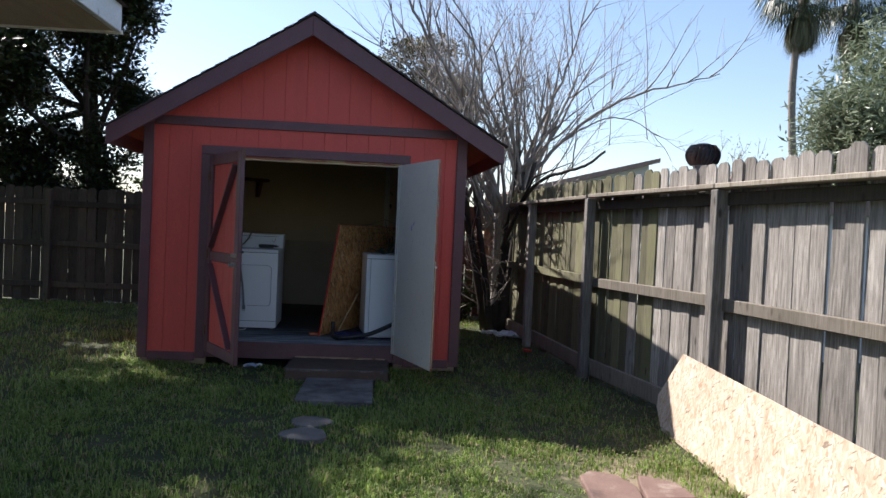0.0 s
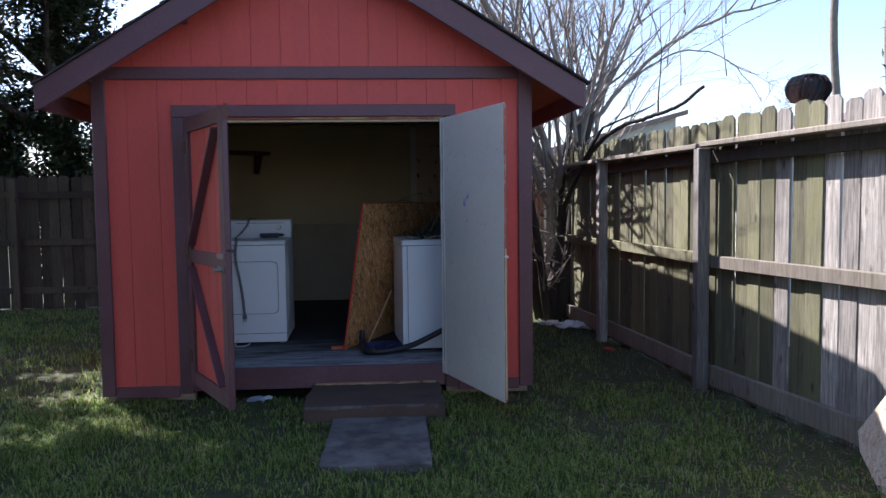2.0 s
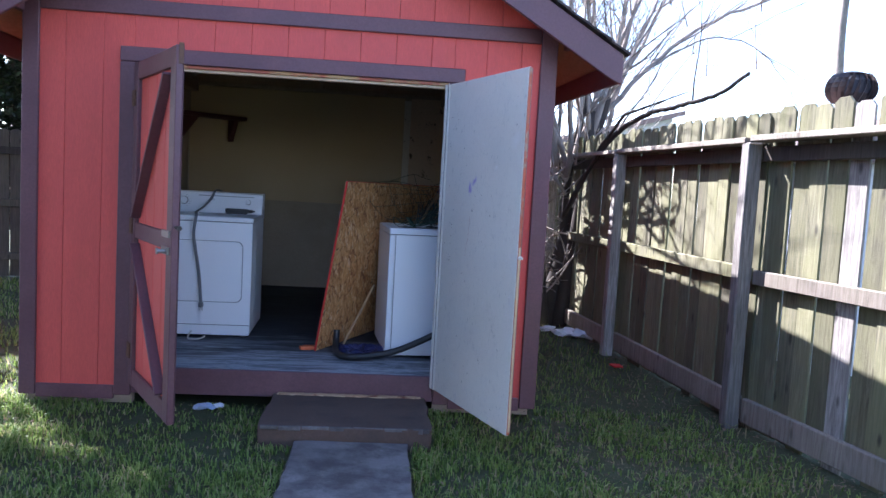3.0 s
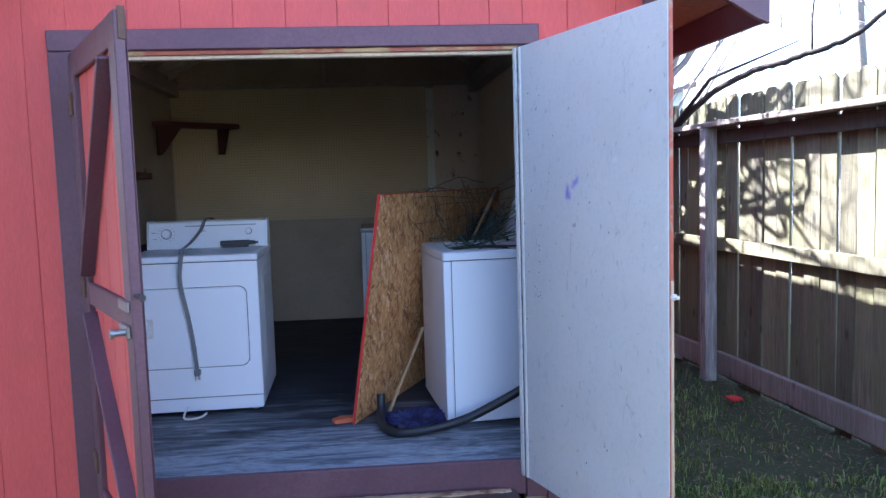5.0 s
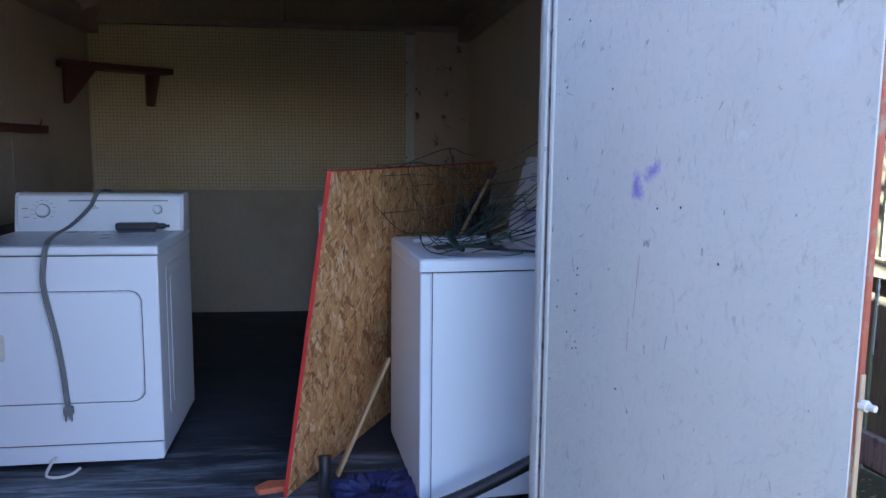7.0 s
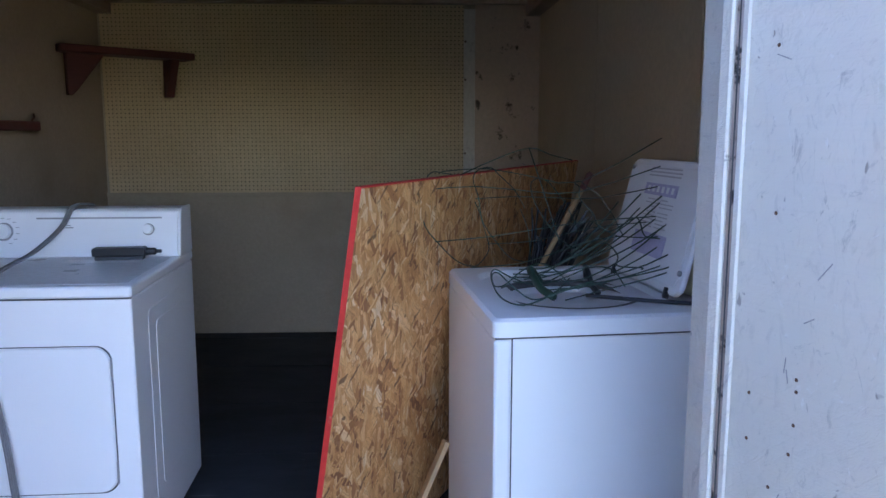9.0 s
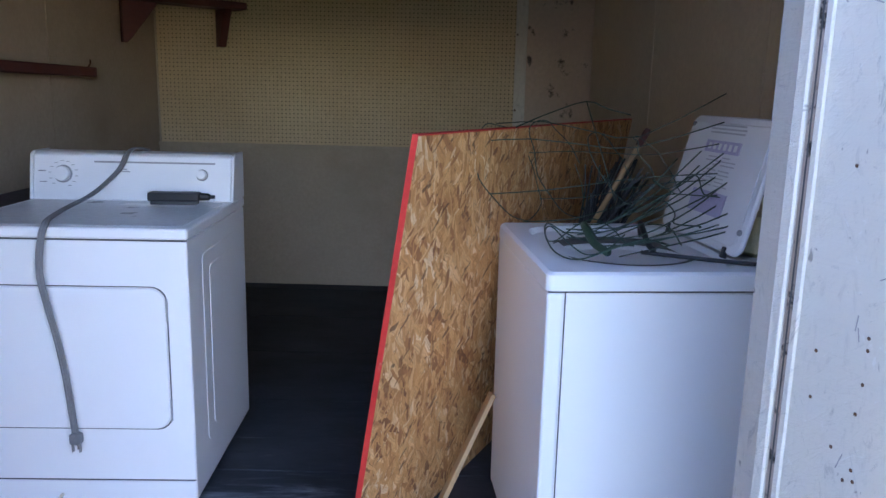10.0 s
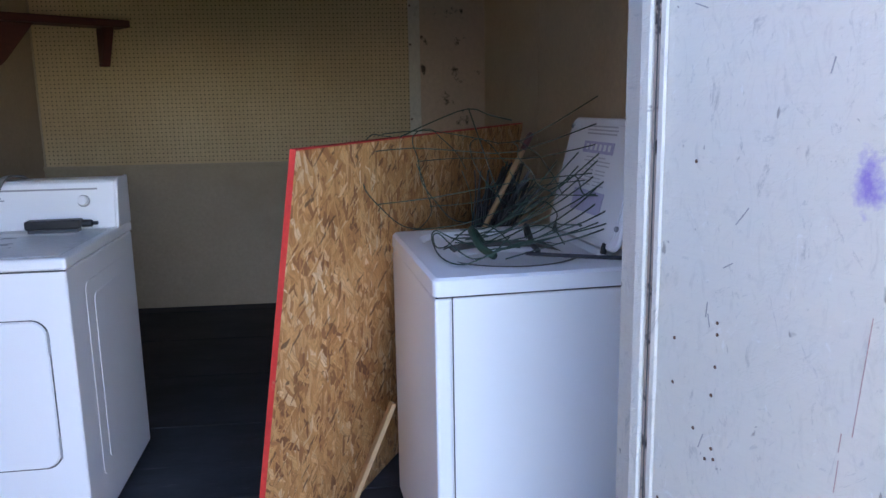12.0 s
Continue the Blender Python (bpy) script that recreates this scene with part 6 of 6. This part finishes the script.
def bare_tree():
    """The leafless many-stemmed tree between the shed and the fence."""
    rng = random.Random(17)
    ob = thing("bare_tree", pose(3.76, 3.30, -0.02), "leafless many-stemmed tree with a tangle of thin twigs", "tree")
    stems = [((0.05, 0.05, 0), (0.10, 0.02, 1), 2.5, 0.105), ((0.16, 0.0, 0), (0.16, 0.03, 1), 2.3, 0.095), ((-0.06, 0.1, 0), (-0.10, 0.10, 1), 2.6, 0.075),
             ((0.0, -0.08, 0), (-0.16, -0.14, 1), 2.5, 0.055), ((0.22, 0.1, 0), (0.02, 0.1, 1), 2.6, 0.055), ((0.10, 0.2, 0), (0.25, 0.2, 1), 2.2, 0.05), ((-0.02, 0.18, 0), (-0.2, 0.25, 1), 2.4, 0.045)]
    trunk_store, store = [], []
    for s, d, ln, r in stems:
        pts, radii = [Vector(s)], [r]
        dd = Vector(d).normalized()
        for k in range(7):
            dd = (dd + Vector((rng.uniform(-0.12, 0.12), rng.uniform(-0.12, 0.12), 0.06))).normalized()
            pts.append(pts[-1] + dd * ln / 7)
            radii.append(r * (1 - 0.45 * (k + 1) / 7))
        trunk_store.append((pts, radii))
        tip, r_tip = pts[-1], radii[-1]
        for k in range(6):
            nd = dd + Vector((rng.uniform(-0.75, 0.75), rng.uniform(-0.5, 0.5), rng.uniform(0.0, 0.5)))
            grow(pts[-1 - (k % 3)], nd, rng.uniform(1.5, 2.3), r_tip * rng.uniform(0.5, 0.75), 2, rng, store, 0.30, 0.10, 4, 0.58, 6)
        for k in range(11):
            i = rng.randint(1, 6)
            nd = Vector((rng.uniform(-1, 1), rng.uniform(-0.8, 0.6), rng.uniform(0.1, 0.9)))
            grow(pts[i], nd, rng.uniform(0.5, 1.2), 0.012, 1, rng, store, 0.35, 0.05, 3, 0.5, 5)
    # long limbs: out over the fence, up to the right, and over the shed roof
    for pts, r in (([(0.35, 0.05, 2.0), (0.9, 0.0, 2.75), (1.6, 0.0, 3.3), (2.4, 0.05, 3.62), (3.2, 0.05, 3.85)], 0.032),
                   ([(0.9, 0.0, 2.75), (1.5, -0.1, 3.1), (2.1, -0.1, 3.0), (2.5, -0.1, 2.55)], 0.014),
                   ([(0.30, 0.0, 1.9), (0.55, 0.0, 2.9), (0.95, 0.05, 3.8), (1.2, 0.0, 4.8)], 0.035),
                   ([(0.0, -0.1, 1.7), (-0.25, -0.45, 2.5), (-0.7, -0.8, 3.3), (-1.3, -0.9, 4.2), (-1.6, -0.9, 5.0)], 0.042),
                   ([(-0.05, 0.0, 1.9), (-0.5, -0.3, 2.9), (-1.2, -0.5, 3.5), (-2.1, -0.5, 4.0)], 0.03),
                   ([(0.1, -0.2, 1.6), (-0.05, -0.7, 2.4), (-0.35, -1.1, 3.0), (-0.5, -1.5, 3.9)], 0.03)):
        path = smooth_path(pts, 5)
        wob = [p + Vector((rng.uniform(-0.02, 0.02), rng.uniform(-0.02, 0.02), rng.uniform(-0.02, 0.02))) for p in path]
        store.append((wob, [max(r * (1 - 0.8 * k / (len(wob) - 1)), 0.004) for k in range(len(wob))]))
        for i in range(3, len(wob) - 1, 2):
            along = (wob[i + 1] - wob[i]).normalized()
            nd = along * 0.8 + Vector((rng.uniform(-0.7, 0.7), rng.uniform(-0.6, 0.6), rng.uniform(0.0, 0.9)))
            grow(wob[i], nd, rng.uniform(0.7, 1.5), max(r * 0.35, 0.006), 1, rng, store, 0.3, 0.08, 4, 0.55, 5)
    # upright pale shoots along the limbs
    for k in range(95):
        pts, radii = store[rng.randrange(len(store))]
        p = pts[len(pts) // 2]
        if p.z < 1.5 or p.z > 3.6:
            continue
        nd = Vector((rng.uniform(-0.35, 0.35), rng.uniform(-0.35, 0.35), 1.0))
        grow(p, nd, rng.uniform(1.0, 2.3), 0.009, 1, rng, store, 0.16, 0.16, 3, 0.5, 7, 0.003)
    # the crooked limbs that throw their shade on the fence
    for k in range(11):
        s0 = Vector((rng.uniform(-0.15, 0.25), rng.uniform(-0.2, 0.1), rng.uniform(1.3, 2.0)))
        s2 = Vector((rng.uniform(-1.5, -0.3), rng.uniform(-1.3, -0.1), rng.uniform(2.7, 4.0)))
        s1 = (s0 + s2) / 2 + Vector((rng.uniform(-0.2, 0.35), rng.uniform(-0.3, 0.3), rng.uniform(-0.2, 0.3)))
        path = smooth_path([s0, s1, s2, s2 + Vector((rng.uniform(-0.5, 0.3), rng.uniform(-0.4, 0.3), rng.uniform(0.4, 1.0)))], 5)
        r = rng.uniform(0.016, 0.03)
        store.append((path, [max(r * (1 - 0.75 * q / (len(path) - 1)), 0.005) for q in range(len(path))]))
        for i in (4, 7, 10, 13):
            nd = (path[i + 1] - path[i]).normalized() + Vector((rng.uniform(-0.9, 0.9), rng.uniform(-0.9, 0.9), rng.uniform(-0.3, 0.7)))
            grow(path[i], nd, rng.uniform(0.5, 1.1), r * 0.5, 1, rng, store, 0.35, 0.05, 3, 0.55, 5)
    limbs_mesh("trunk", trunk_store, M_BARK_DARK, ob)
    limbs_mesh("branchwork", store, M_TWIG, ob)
    # the broken dark limb that reaches over the fence
    broken = []
    pts = smooth_path([(0.10, -0.20, 1.2), (0.20, -0.75, 1.72), (0.27, -1.25, 1.98), (0.36, -1.72, 2.10), (0.45, -1.97, 2.13), (0.56, -2.15, 2.17), (0.70, -2.30, 2.23), (0.84, -2.46, 2.36)], 5)
    broken.append(([p + Vector((rng.uniform(-0.012, 0.012),) * 3) for p in pts], [0.027 * (1 - 0.45 * k / (len(pts) - 1)) for k in range(len(pts))]))
    broken.append(([Vector((0.20, -0.85, 1.80)), Vector((0.27, -1.4, 2.12)), Vector((0.62, -1.9, 2.28))], [0.018, 0.014, 0.004]))
    grow((0.56, -2.15, 2.17), (-0.05, 0.1, 1), 0.9, 0.010, 1, rng, broken, 0.3, 0.1, 3, 0.5, 5)
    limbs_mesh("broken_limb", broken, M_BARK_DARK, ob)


def clump_points(centre, radii, n, seed, shell=0.5):
    rng = np.random.default_rng(seed)
    p = rng.normal(size=(n, 3))
    p /= np.linalg.norm(p, axis=1)[:, None]
    p *= (shell + (1 - shell) * rng.random((n, 1)))
    return p * np.asarray(radii) + np.asarray(centre)


def evergreen_tree(name, x, y, height, crown, label, seed, trunk_r=0.2, leaves=16000, size=0.085):
    """A broad evergreen: trunk, limbs, and leaf clumps along them with gaps between."""
    rng = random.Random(seed)
    ob = thing(name, pose(x, y, 0), label, "tree")
    store, tips = [], []
    pts = [Vector((0, 0, -0.05))]
    for k in range(6):
        pts.append(pts[-1] + Vector((rng.uniform(-0.08, 0.08), rng.uniform(-0.08, 0.08), height * 0.75 / 6)))
    trunk = [(pts, [trunk_r * (1 - 0.55 * k / 6) for k in range(7)])]
    for c, n in crown:
        base = pts[min(6, max(2, int(rng.uniform(2.5, 5.5))))]
        way = Vector(c) - base
        store_before = len(store)
        grow(base, way, way.length * 1.05, trunk_r * 0.35, 2, rng, store, 0.22, 0.03, n, 0.5, 6, 0.004)
        for p, r in store[store_before:]:
            tips += p[2:]
    limbs_mesh("trunk", trunk, M_BARK_DARK, ob)
    limbs_mesh("branchwork", store, M_BARK_DARK, ob)
    leaves_mesh("crown", tips, (0.29, 0.29, 0.25), leaves, size, M_LEAF_DARK, ob, seed, 0.1, 0.42)
    return ob


def shrub(name, centre, radii, leaves, size, material, label, seed, slim=0.4, clumps=70, droop=0.0):
    rng = random.Random(seed)
    ob = thing(name, pose(centre[0], centre[1], 0), label, "bush")
    local = (0, 0, centre[2])
    pts = clump_points(local, radii, clumps, seed, 0.45)
    store = []
    for k in range(14):
        p = Vector(pts[rng.randrange(len(pts))])
        store.append(([Vector((rng.uniform(-0.15, 0.15), rng.uniform(-0.15, 0.15), -0.02)), p * 0.5 + Vector((0, 0, 0.1)), p], [0.025, 0.016, 0.005]))
    limbs_mesh("branchwork", store, M_BARK_DARK, ob)
    leaves_mesh("foliage", pts, tuple(0.28 * r for r in radii), leaves, size, material, ob, seed, droop, slim)
    return ob


def palm(x, y, height, seed, label):
    rng = random.Random(seed)
    ob = thing("palm_tree", pose(x, y, 0), label, "palm tree")
    pts = [Vector((0.15 * math.sin(k * 0.6), 0.05 * k / 10, height * k / 12 - 0.05)) for k in range(13)]
    verts, faces = [], []
    tube_data(pts, [0.17 - 0.004 * k for k in range(13)], 10, verts, faces)
    mesh_part("trunk", verts, faces, M_BARK, ob, smooth=True)
    top = pts[-1]
    for group, n, low, high, mat, ln in (("fronds", 58, -55, 60, M_LEAF_PALM, 1.95), ("dead_frond_skirt", 60, -89, -70, M_LEAF_DRY, 1.9)):
        verts, faces = [], []
        for k in range(n):
            az, el = rng.uniform(0, 2 * math.pi), radians(rng.uniform(low, high))
            d = Vector((math.cos(az) * math.cos(el), math.sin(az) * math.cos(el), math.sin(el)))
            stem_end = top + d * ln * 0.55 + Vector((0, 0, -0.1))
            side = d.cross(Vector((0, 0, 1))).normalized() if abs(d.z) < 0.99 else Vector((1, 0, 0))
            nrm = side.cross(d)
            verts_base = len(verts)
            verts += [top - side * 0.012, top + side * 0.012, stem_end + side * 0.01, stem_end - side * 0.01]
            faces.append(tuple(verts_base + q for q in range(4)))
            for j in range(17):
                a = radians(-80 + 160 * j / 16) * (0.22 if "dead" in group else 1.0)
                f = d * math.cos(a) + side * math.sin(a)
                tip = stem_end + f * ln * 0.55 * rng.uniform(0.8, 1.1) + Vector((0, 0, -0.62 * rng.uniform(0.6, 1.3)))
                mid = stem_end + f * ln * 0.32
                q = f.cross(nrm).normalized() * 0.028
                b = len(verts)
                verts += [stem_end, mid + q, tip, mid - q]
                faces.append((b, b + 1, b + 2, b + 3))
        mesh_part(group, verts, faces, mat, ob, "grey-brown dead frond skirt" if "dead" in group else "")


bare_tree()
evergreen_tree("evergreen_tree", -2.75, 6.3, 6.5, [((-1.6, -0.6, 4.6), 5), ((0.4, -0.4, 4.6), 5), ((0.2, -1.2, 5.6), 5), ((-1.9, 0.0, 3.5), 6), ((0.3, 0.3, 3.3), 4), ((-0.6, 0.8, 6.6), 5), ((-1.2, -1.8, 3.2), 4), ((0.4, -0.8, 5.8), 4), ((-1.9, -0.7, 2.7), 5)],
               "tall dark evergreen tree behind the back fence", 31, 0.21, 70000, 0.105)
# unseen tree; crown lobes placed so that their shade falls on the lawn
evergreen_tree("evergreen_tree", -6.3, 2.4, 6.5, [((2.2, -1.2, 4.6), 5), ((1.5, 0.6, 5.6), 5), ((2.8, -2.0, 5.4), 5), ((0.6, -2.2, 5.0), 5), ((2.6, -0.4, 6.0), 5), ((3.2, -1.2, 6.4), 5), ((1.4, -2.2, 6.2), 5), ((3.0, 0.8, 5.0), 5), ((3.6, -0.2, 5.2), 5), ((2.4, -2.8, 4.8), 5), ((2.0, -3.0, 6.0), 5), ((3.0, -3.2, 6.2), 5), ((2.9, -2.4, 6.2), 5), ((2.6, -1.6, 6.6), 5), ((2.6, -3.5, 6.6), 5), ((1.4, -3.4, 5.8), 5), ((2.8, -4.2, 6.2), 5), ((3.3, -0.56, 5.9), 4), ((3.8, -1.36, 6.0), 5), ((3.9, -1.8, 6.2), 5)],
               "dark evergreen tree out of view that shades the lawn", 43, 0.22, 84000, 0.13)
# another unseen tree, added to shade the far left of the lawn
evergreen_tree("evergreen_tree", -6.6, 6.2, 6.0, [((0.9, -1.2, 4.6), 5), ((0.0, -1.0, 5.0), 5), ((1.5, -1.9, 3.7), 5), ((0.4, -2.0, 4.4), 5), ((-0.8, -0.6, 4.4), 5), ((1.6, -1.0, 5.4), 4)],
               "dark evergreen tree out of view, added to shade the lawn", 57, 0.2, 36000, 0.12)
shrub("rounded_bush", (-3.1, 5.95, 1.95), (1.15, 0.45, 1.2), 22000, 0.09, M_LEAF_DARK, "dark rounded bush rising over the back fence", 5, 0.5)
shrub("ivy_clump", (-1.55, 5.45, 1.92), (0.42, 0.16, 0.20), 700, 0.06, M_LEAF_SHRUB, "bright green ivy tuft on top of the fence", 6, 0.6, 20)
shrub("vine_thicket", (2.5, 6.2, 4.0), (1.25, 0.6, 0.85), 10000, 0.085, M_LEAF_DRY, "grey-green vine thicket behind the shed roof", 8, 0.35, 60)
shrub("vine_thicket", (3.45, 6.1, 3.1), (0.8, 0.5, 1.0), 5000, 0.07, M_LEAF_DRY, "grey-green vine thicket behind the shed roof", 9, 0.35, 40)
shrub("vine_thicket", (3.0, 5.7, 3.55), (0.75, 0.45, 0.7), 7000, 0.07, M_LEAF_DRY, "grey-green vine thicket behind the shed roof", 10, 0.35, 50)
shrub("oleander_bush", (10.35, 3.4, 2.4), (1.9, 1.4, 1.8), 95000, 0.14, M_LEAF_OLEANDER, "large grey-green oleander bush beyond the fence", 11, 0.19, 260)
shrub("oleander_bush", (11.0, 3.8, 2.6), (2.4, 1.6, 2.6), 120000, 0.15, M_LEAF_OLEANDER, "tall grey-green oleander bush beyond the fence", 12, 0.2, 420)
shrub("weed_clump", (3.42, 4.5, 0.40), (0.28, 0.25, 0.42), 900, 0.07, M_LEAF_SHRUB, "bright green weeds at the foot of the fence", 13, 0.4, 24)
palm(18.3, 22.0, 11.9, 3, "tall fan palm with a skirt of dead fronds")
palm(21.7, 24.0, 12.2, 4, "tall fan palm with drooping green fronds")


def far_thicket():
    rng = random.Random(77)
    ob = thing("far_bare_bush", pose(12.9, 16.0, 0), "distant leafless bush with hazy fine twigs", "bush")
    store = []
    for k in range(16):
        grow((rng.uniform(-0.6, 0.6), rng.uniform(-0.3, 0.3), 0), (rng.uniform(-0.5, 0.5), rng.uniform(-0.2, 0.2), 1), rng.uniform(3.0, 4.0), 0.035, 2, rng, store, 0.25, 0.1, 4, 0.4, 6, 0.006)
    limbs_mesh("branchwork", store, M_BARK, ob)
    tips = [p for pts, r in store for p in pts[2:]]
    leaves_mesh("sparse_leaves", tips, (0.15, 0.15, 0.15), 2500, 0.07, M_LEAF_DRY, ob, 5)


far_thicket()


# ---------------------------------------------------------------- lawn
def fence_x(y):
    return np.where(y < -0.09, 4.314 - 0.1734 * y, 4.322 - 0.0899 * y)


def in_lawn(x, y):
    """Where grass stands: not under the shed, the slabs or the stones."""
    ok = ~((x > -0.1) & (x < 3.0) & (y > 0.02) & (y < 4.1))
    ok &= ~((x > 1.56) & (x < 2.19) & (y > -1.58) & (y < -0.66))
    ok &= ~((x > 1.37) & (x < 2.32) & (y > -0.68) & (y < 0.0))
    ok &= ~(((x - 1.765) ** 2 + (y + 2.14) ** 2 < 0.135 ** 2) | ((x - 1.745) ** 2 + (y + 2.46) ** 2 < 0.145 ** 2))
    ok &= ~((x > 3.35) & (x < 3.92) & (y > -3.95) & (y < -3.18))
    ok &= x < fence_x(y) - 0.12
    return ok


def lawn(name, count, x0, x1, y0, y1, hmin, hmax, width, seed, label, patch=1.3, bare=0.42):
    rng = np.random.default_rng(seed)
    x, y = rng.uniform(x0, x1, count), rng.uniform(y0, y1, count)
    wave = np.sin(x * patch * 2.1 + 1.3 * np.sin(y * patch * 1.7)) * np.sin(y * patch * 1.9 + 1.1 * np.sin(x * patch * 2.6 + 2.0))
    fine = np.sin(x * 9.1 + 2 * np.sin(y * 7.3)) * np.sin(y * 8.7 + 2 * np.sin(x * 6.1))
    near_fence = np.clip((fence_x(y) - 0.1 - x) / 0.9, 0.05, 1.0)
    soil = np.clip(np.hypot((x - 3.75) / 0.52, (y + 3.35) / 0.55), 0.2, 1.0)
    dens = (0.62 + 0.42 * wave + 0.36 * fine) * near_fence * soil
    ok = in_lawn(x, y) & (rng.random(count) < np.clip(dens, 0.06, 1.0))
    x, y, wave, fine = x[ok], y[ok], wave[ok], fine[ok]
    n = len(x)
    h = rng.uniform(hmin, hmax, n) * (1.0 + 0.35 * wave + 0.35 * fine)
    az = rng.uniform(0, 2 * np.pi, n)
    lean = rng.uniform(0.3, 1.5, n)
    dx, dy = np.cos(az), np.sin(az)
    sx, sy = -dy * width, dx * width
    v = np.empty((n, 5, 3))
    z0 = np.full(n, -0.012)
    v[:, 0] = np.stack([x - sx, y - sy, z0], 1)
    v[:, 1] = np.stack([x + sx, y + sy, z0], 1)
    mx, my = x + dx * h * lean * 0.35, y + dy * h * lean * 0.35
    v[:, 2] = np.stack([mx + sx * 0.8, my + sy * 0.8, h * 0.62], 1)
    v[:, 3] = np.stack([mx - sx * 0.8, my - sy * 0.8, h * 0.62], 1)
    v[:, 4] = np.stack([x + dx * h * lean, y + dy * h * lean, h * (1 - 0.22 * lean)], 1)
    k = 5 * np.arange(n)
    faces = [(a, a + 1, a + 2, a + 3) for a in k.tolist()] + [(a + 3, a + 2, a + 4) for a in k.tolist()]
    ob = mesh_part(name, v.reshape(-1, 3).tolist(), faces, M_GRASS)
    return tagged(ob, label, "grass", kind="stuff")


lawn("grass", 150000, -0.5, 4.9, -5.6, 0.1, 0.016, 0.044, 0.0036, 5, "short patchy green lawn grass around the shed")
lawn("grass", 60000, -4.5, 0.2, -4.2, 4.9, 0.02, 0.052, 0.0042, 6, "short patchy green lawn grass around the shed")
lawn("grass", 16000, 2.9, 4.4, 0.0, 5.0, 0.02, 0.055, 0.003, 7, "thin grass on bare soil beside the fence")
lawn("grass", 12000, -0.5, 5.0, -8.0, -5.5, 0.025, 0.06, 0.004, 8, "short patchy green lawn grass around the shed")


def scatter_leaves(count, seed):
    """Dead leaves and chips on the soil, most of them along the fence."""
    rng = np.random.default_rng(seed)
    x = np.concatenate([rng.uniform(2.9, 4.5, count // 2), rng.uniform(-3.0, 4.5, count - count // 2)])
    y = np.concatenate([rng.uniform(-3.0, 4.8, count // 2), rng.uniform(-5.0, 0.0, count - count // 2)])
    ok = in_lawn(x, y) | ((x > 3.4) & (x < 4.6) & (y > -3.6))
    x, y = x[ok], y[ok]
    n = len(x)
    az, s = rng.uniform(0, 2 * np.pi, n), rng.uniform(0.006, 0.017, n)
    tilt = rng.uniform(-0.5, 0.5, n)
    c, sn = np.cos(az), np.sin(az)
    v = np.empty((n, 4, 3))
    for k, (u, w) in enumerate(((-1, 0), (0, -0.45), (1, 0), (0, 0.45))):
        v[:, k, 0] = x + s * (u * c - w * sn)
        v[:, k, 1] = y + s * (u * sn + w * c)
        v[:, k, 2] = 0.022 + s * tilt * u + 0.3 * s * abs(w)
    faces = [(4 * k, 4 * k + 1, 4 * k + 2, 4 * k + 3) for k in range(n)]
    tagged(mesh_part("dead_leaves", v.reshape(-1, 3).tolist(), faces, M_LITTER), "dry brown leaves and chips on the soil", "leaf litter", kind="stuff")


scatter_leaves(12000, 15)
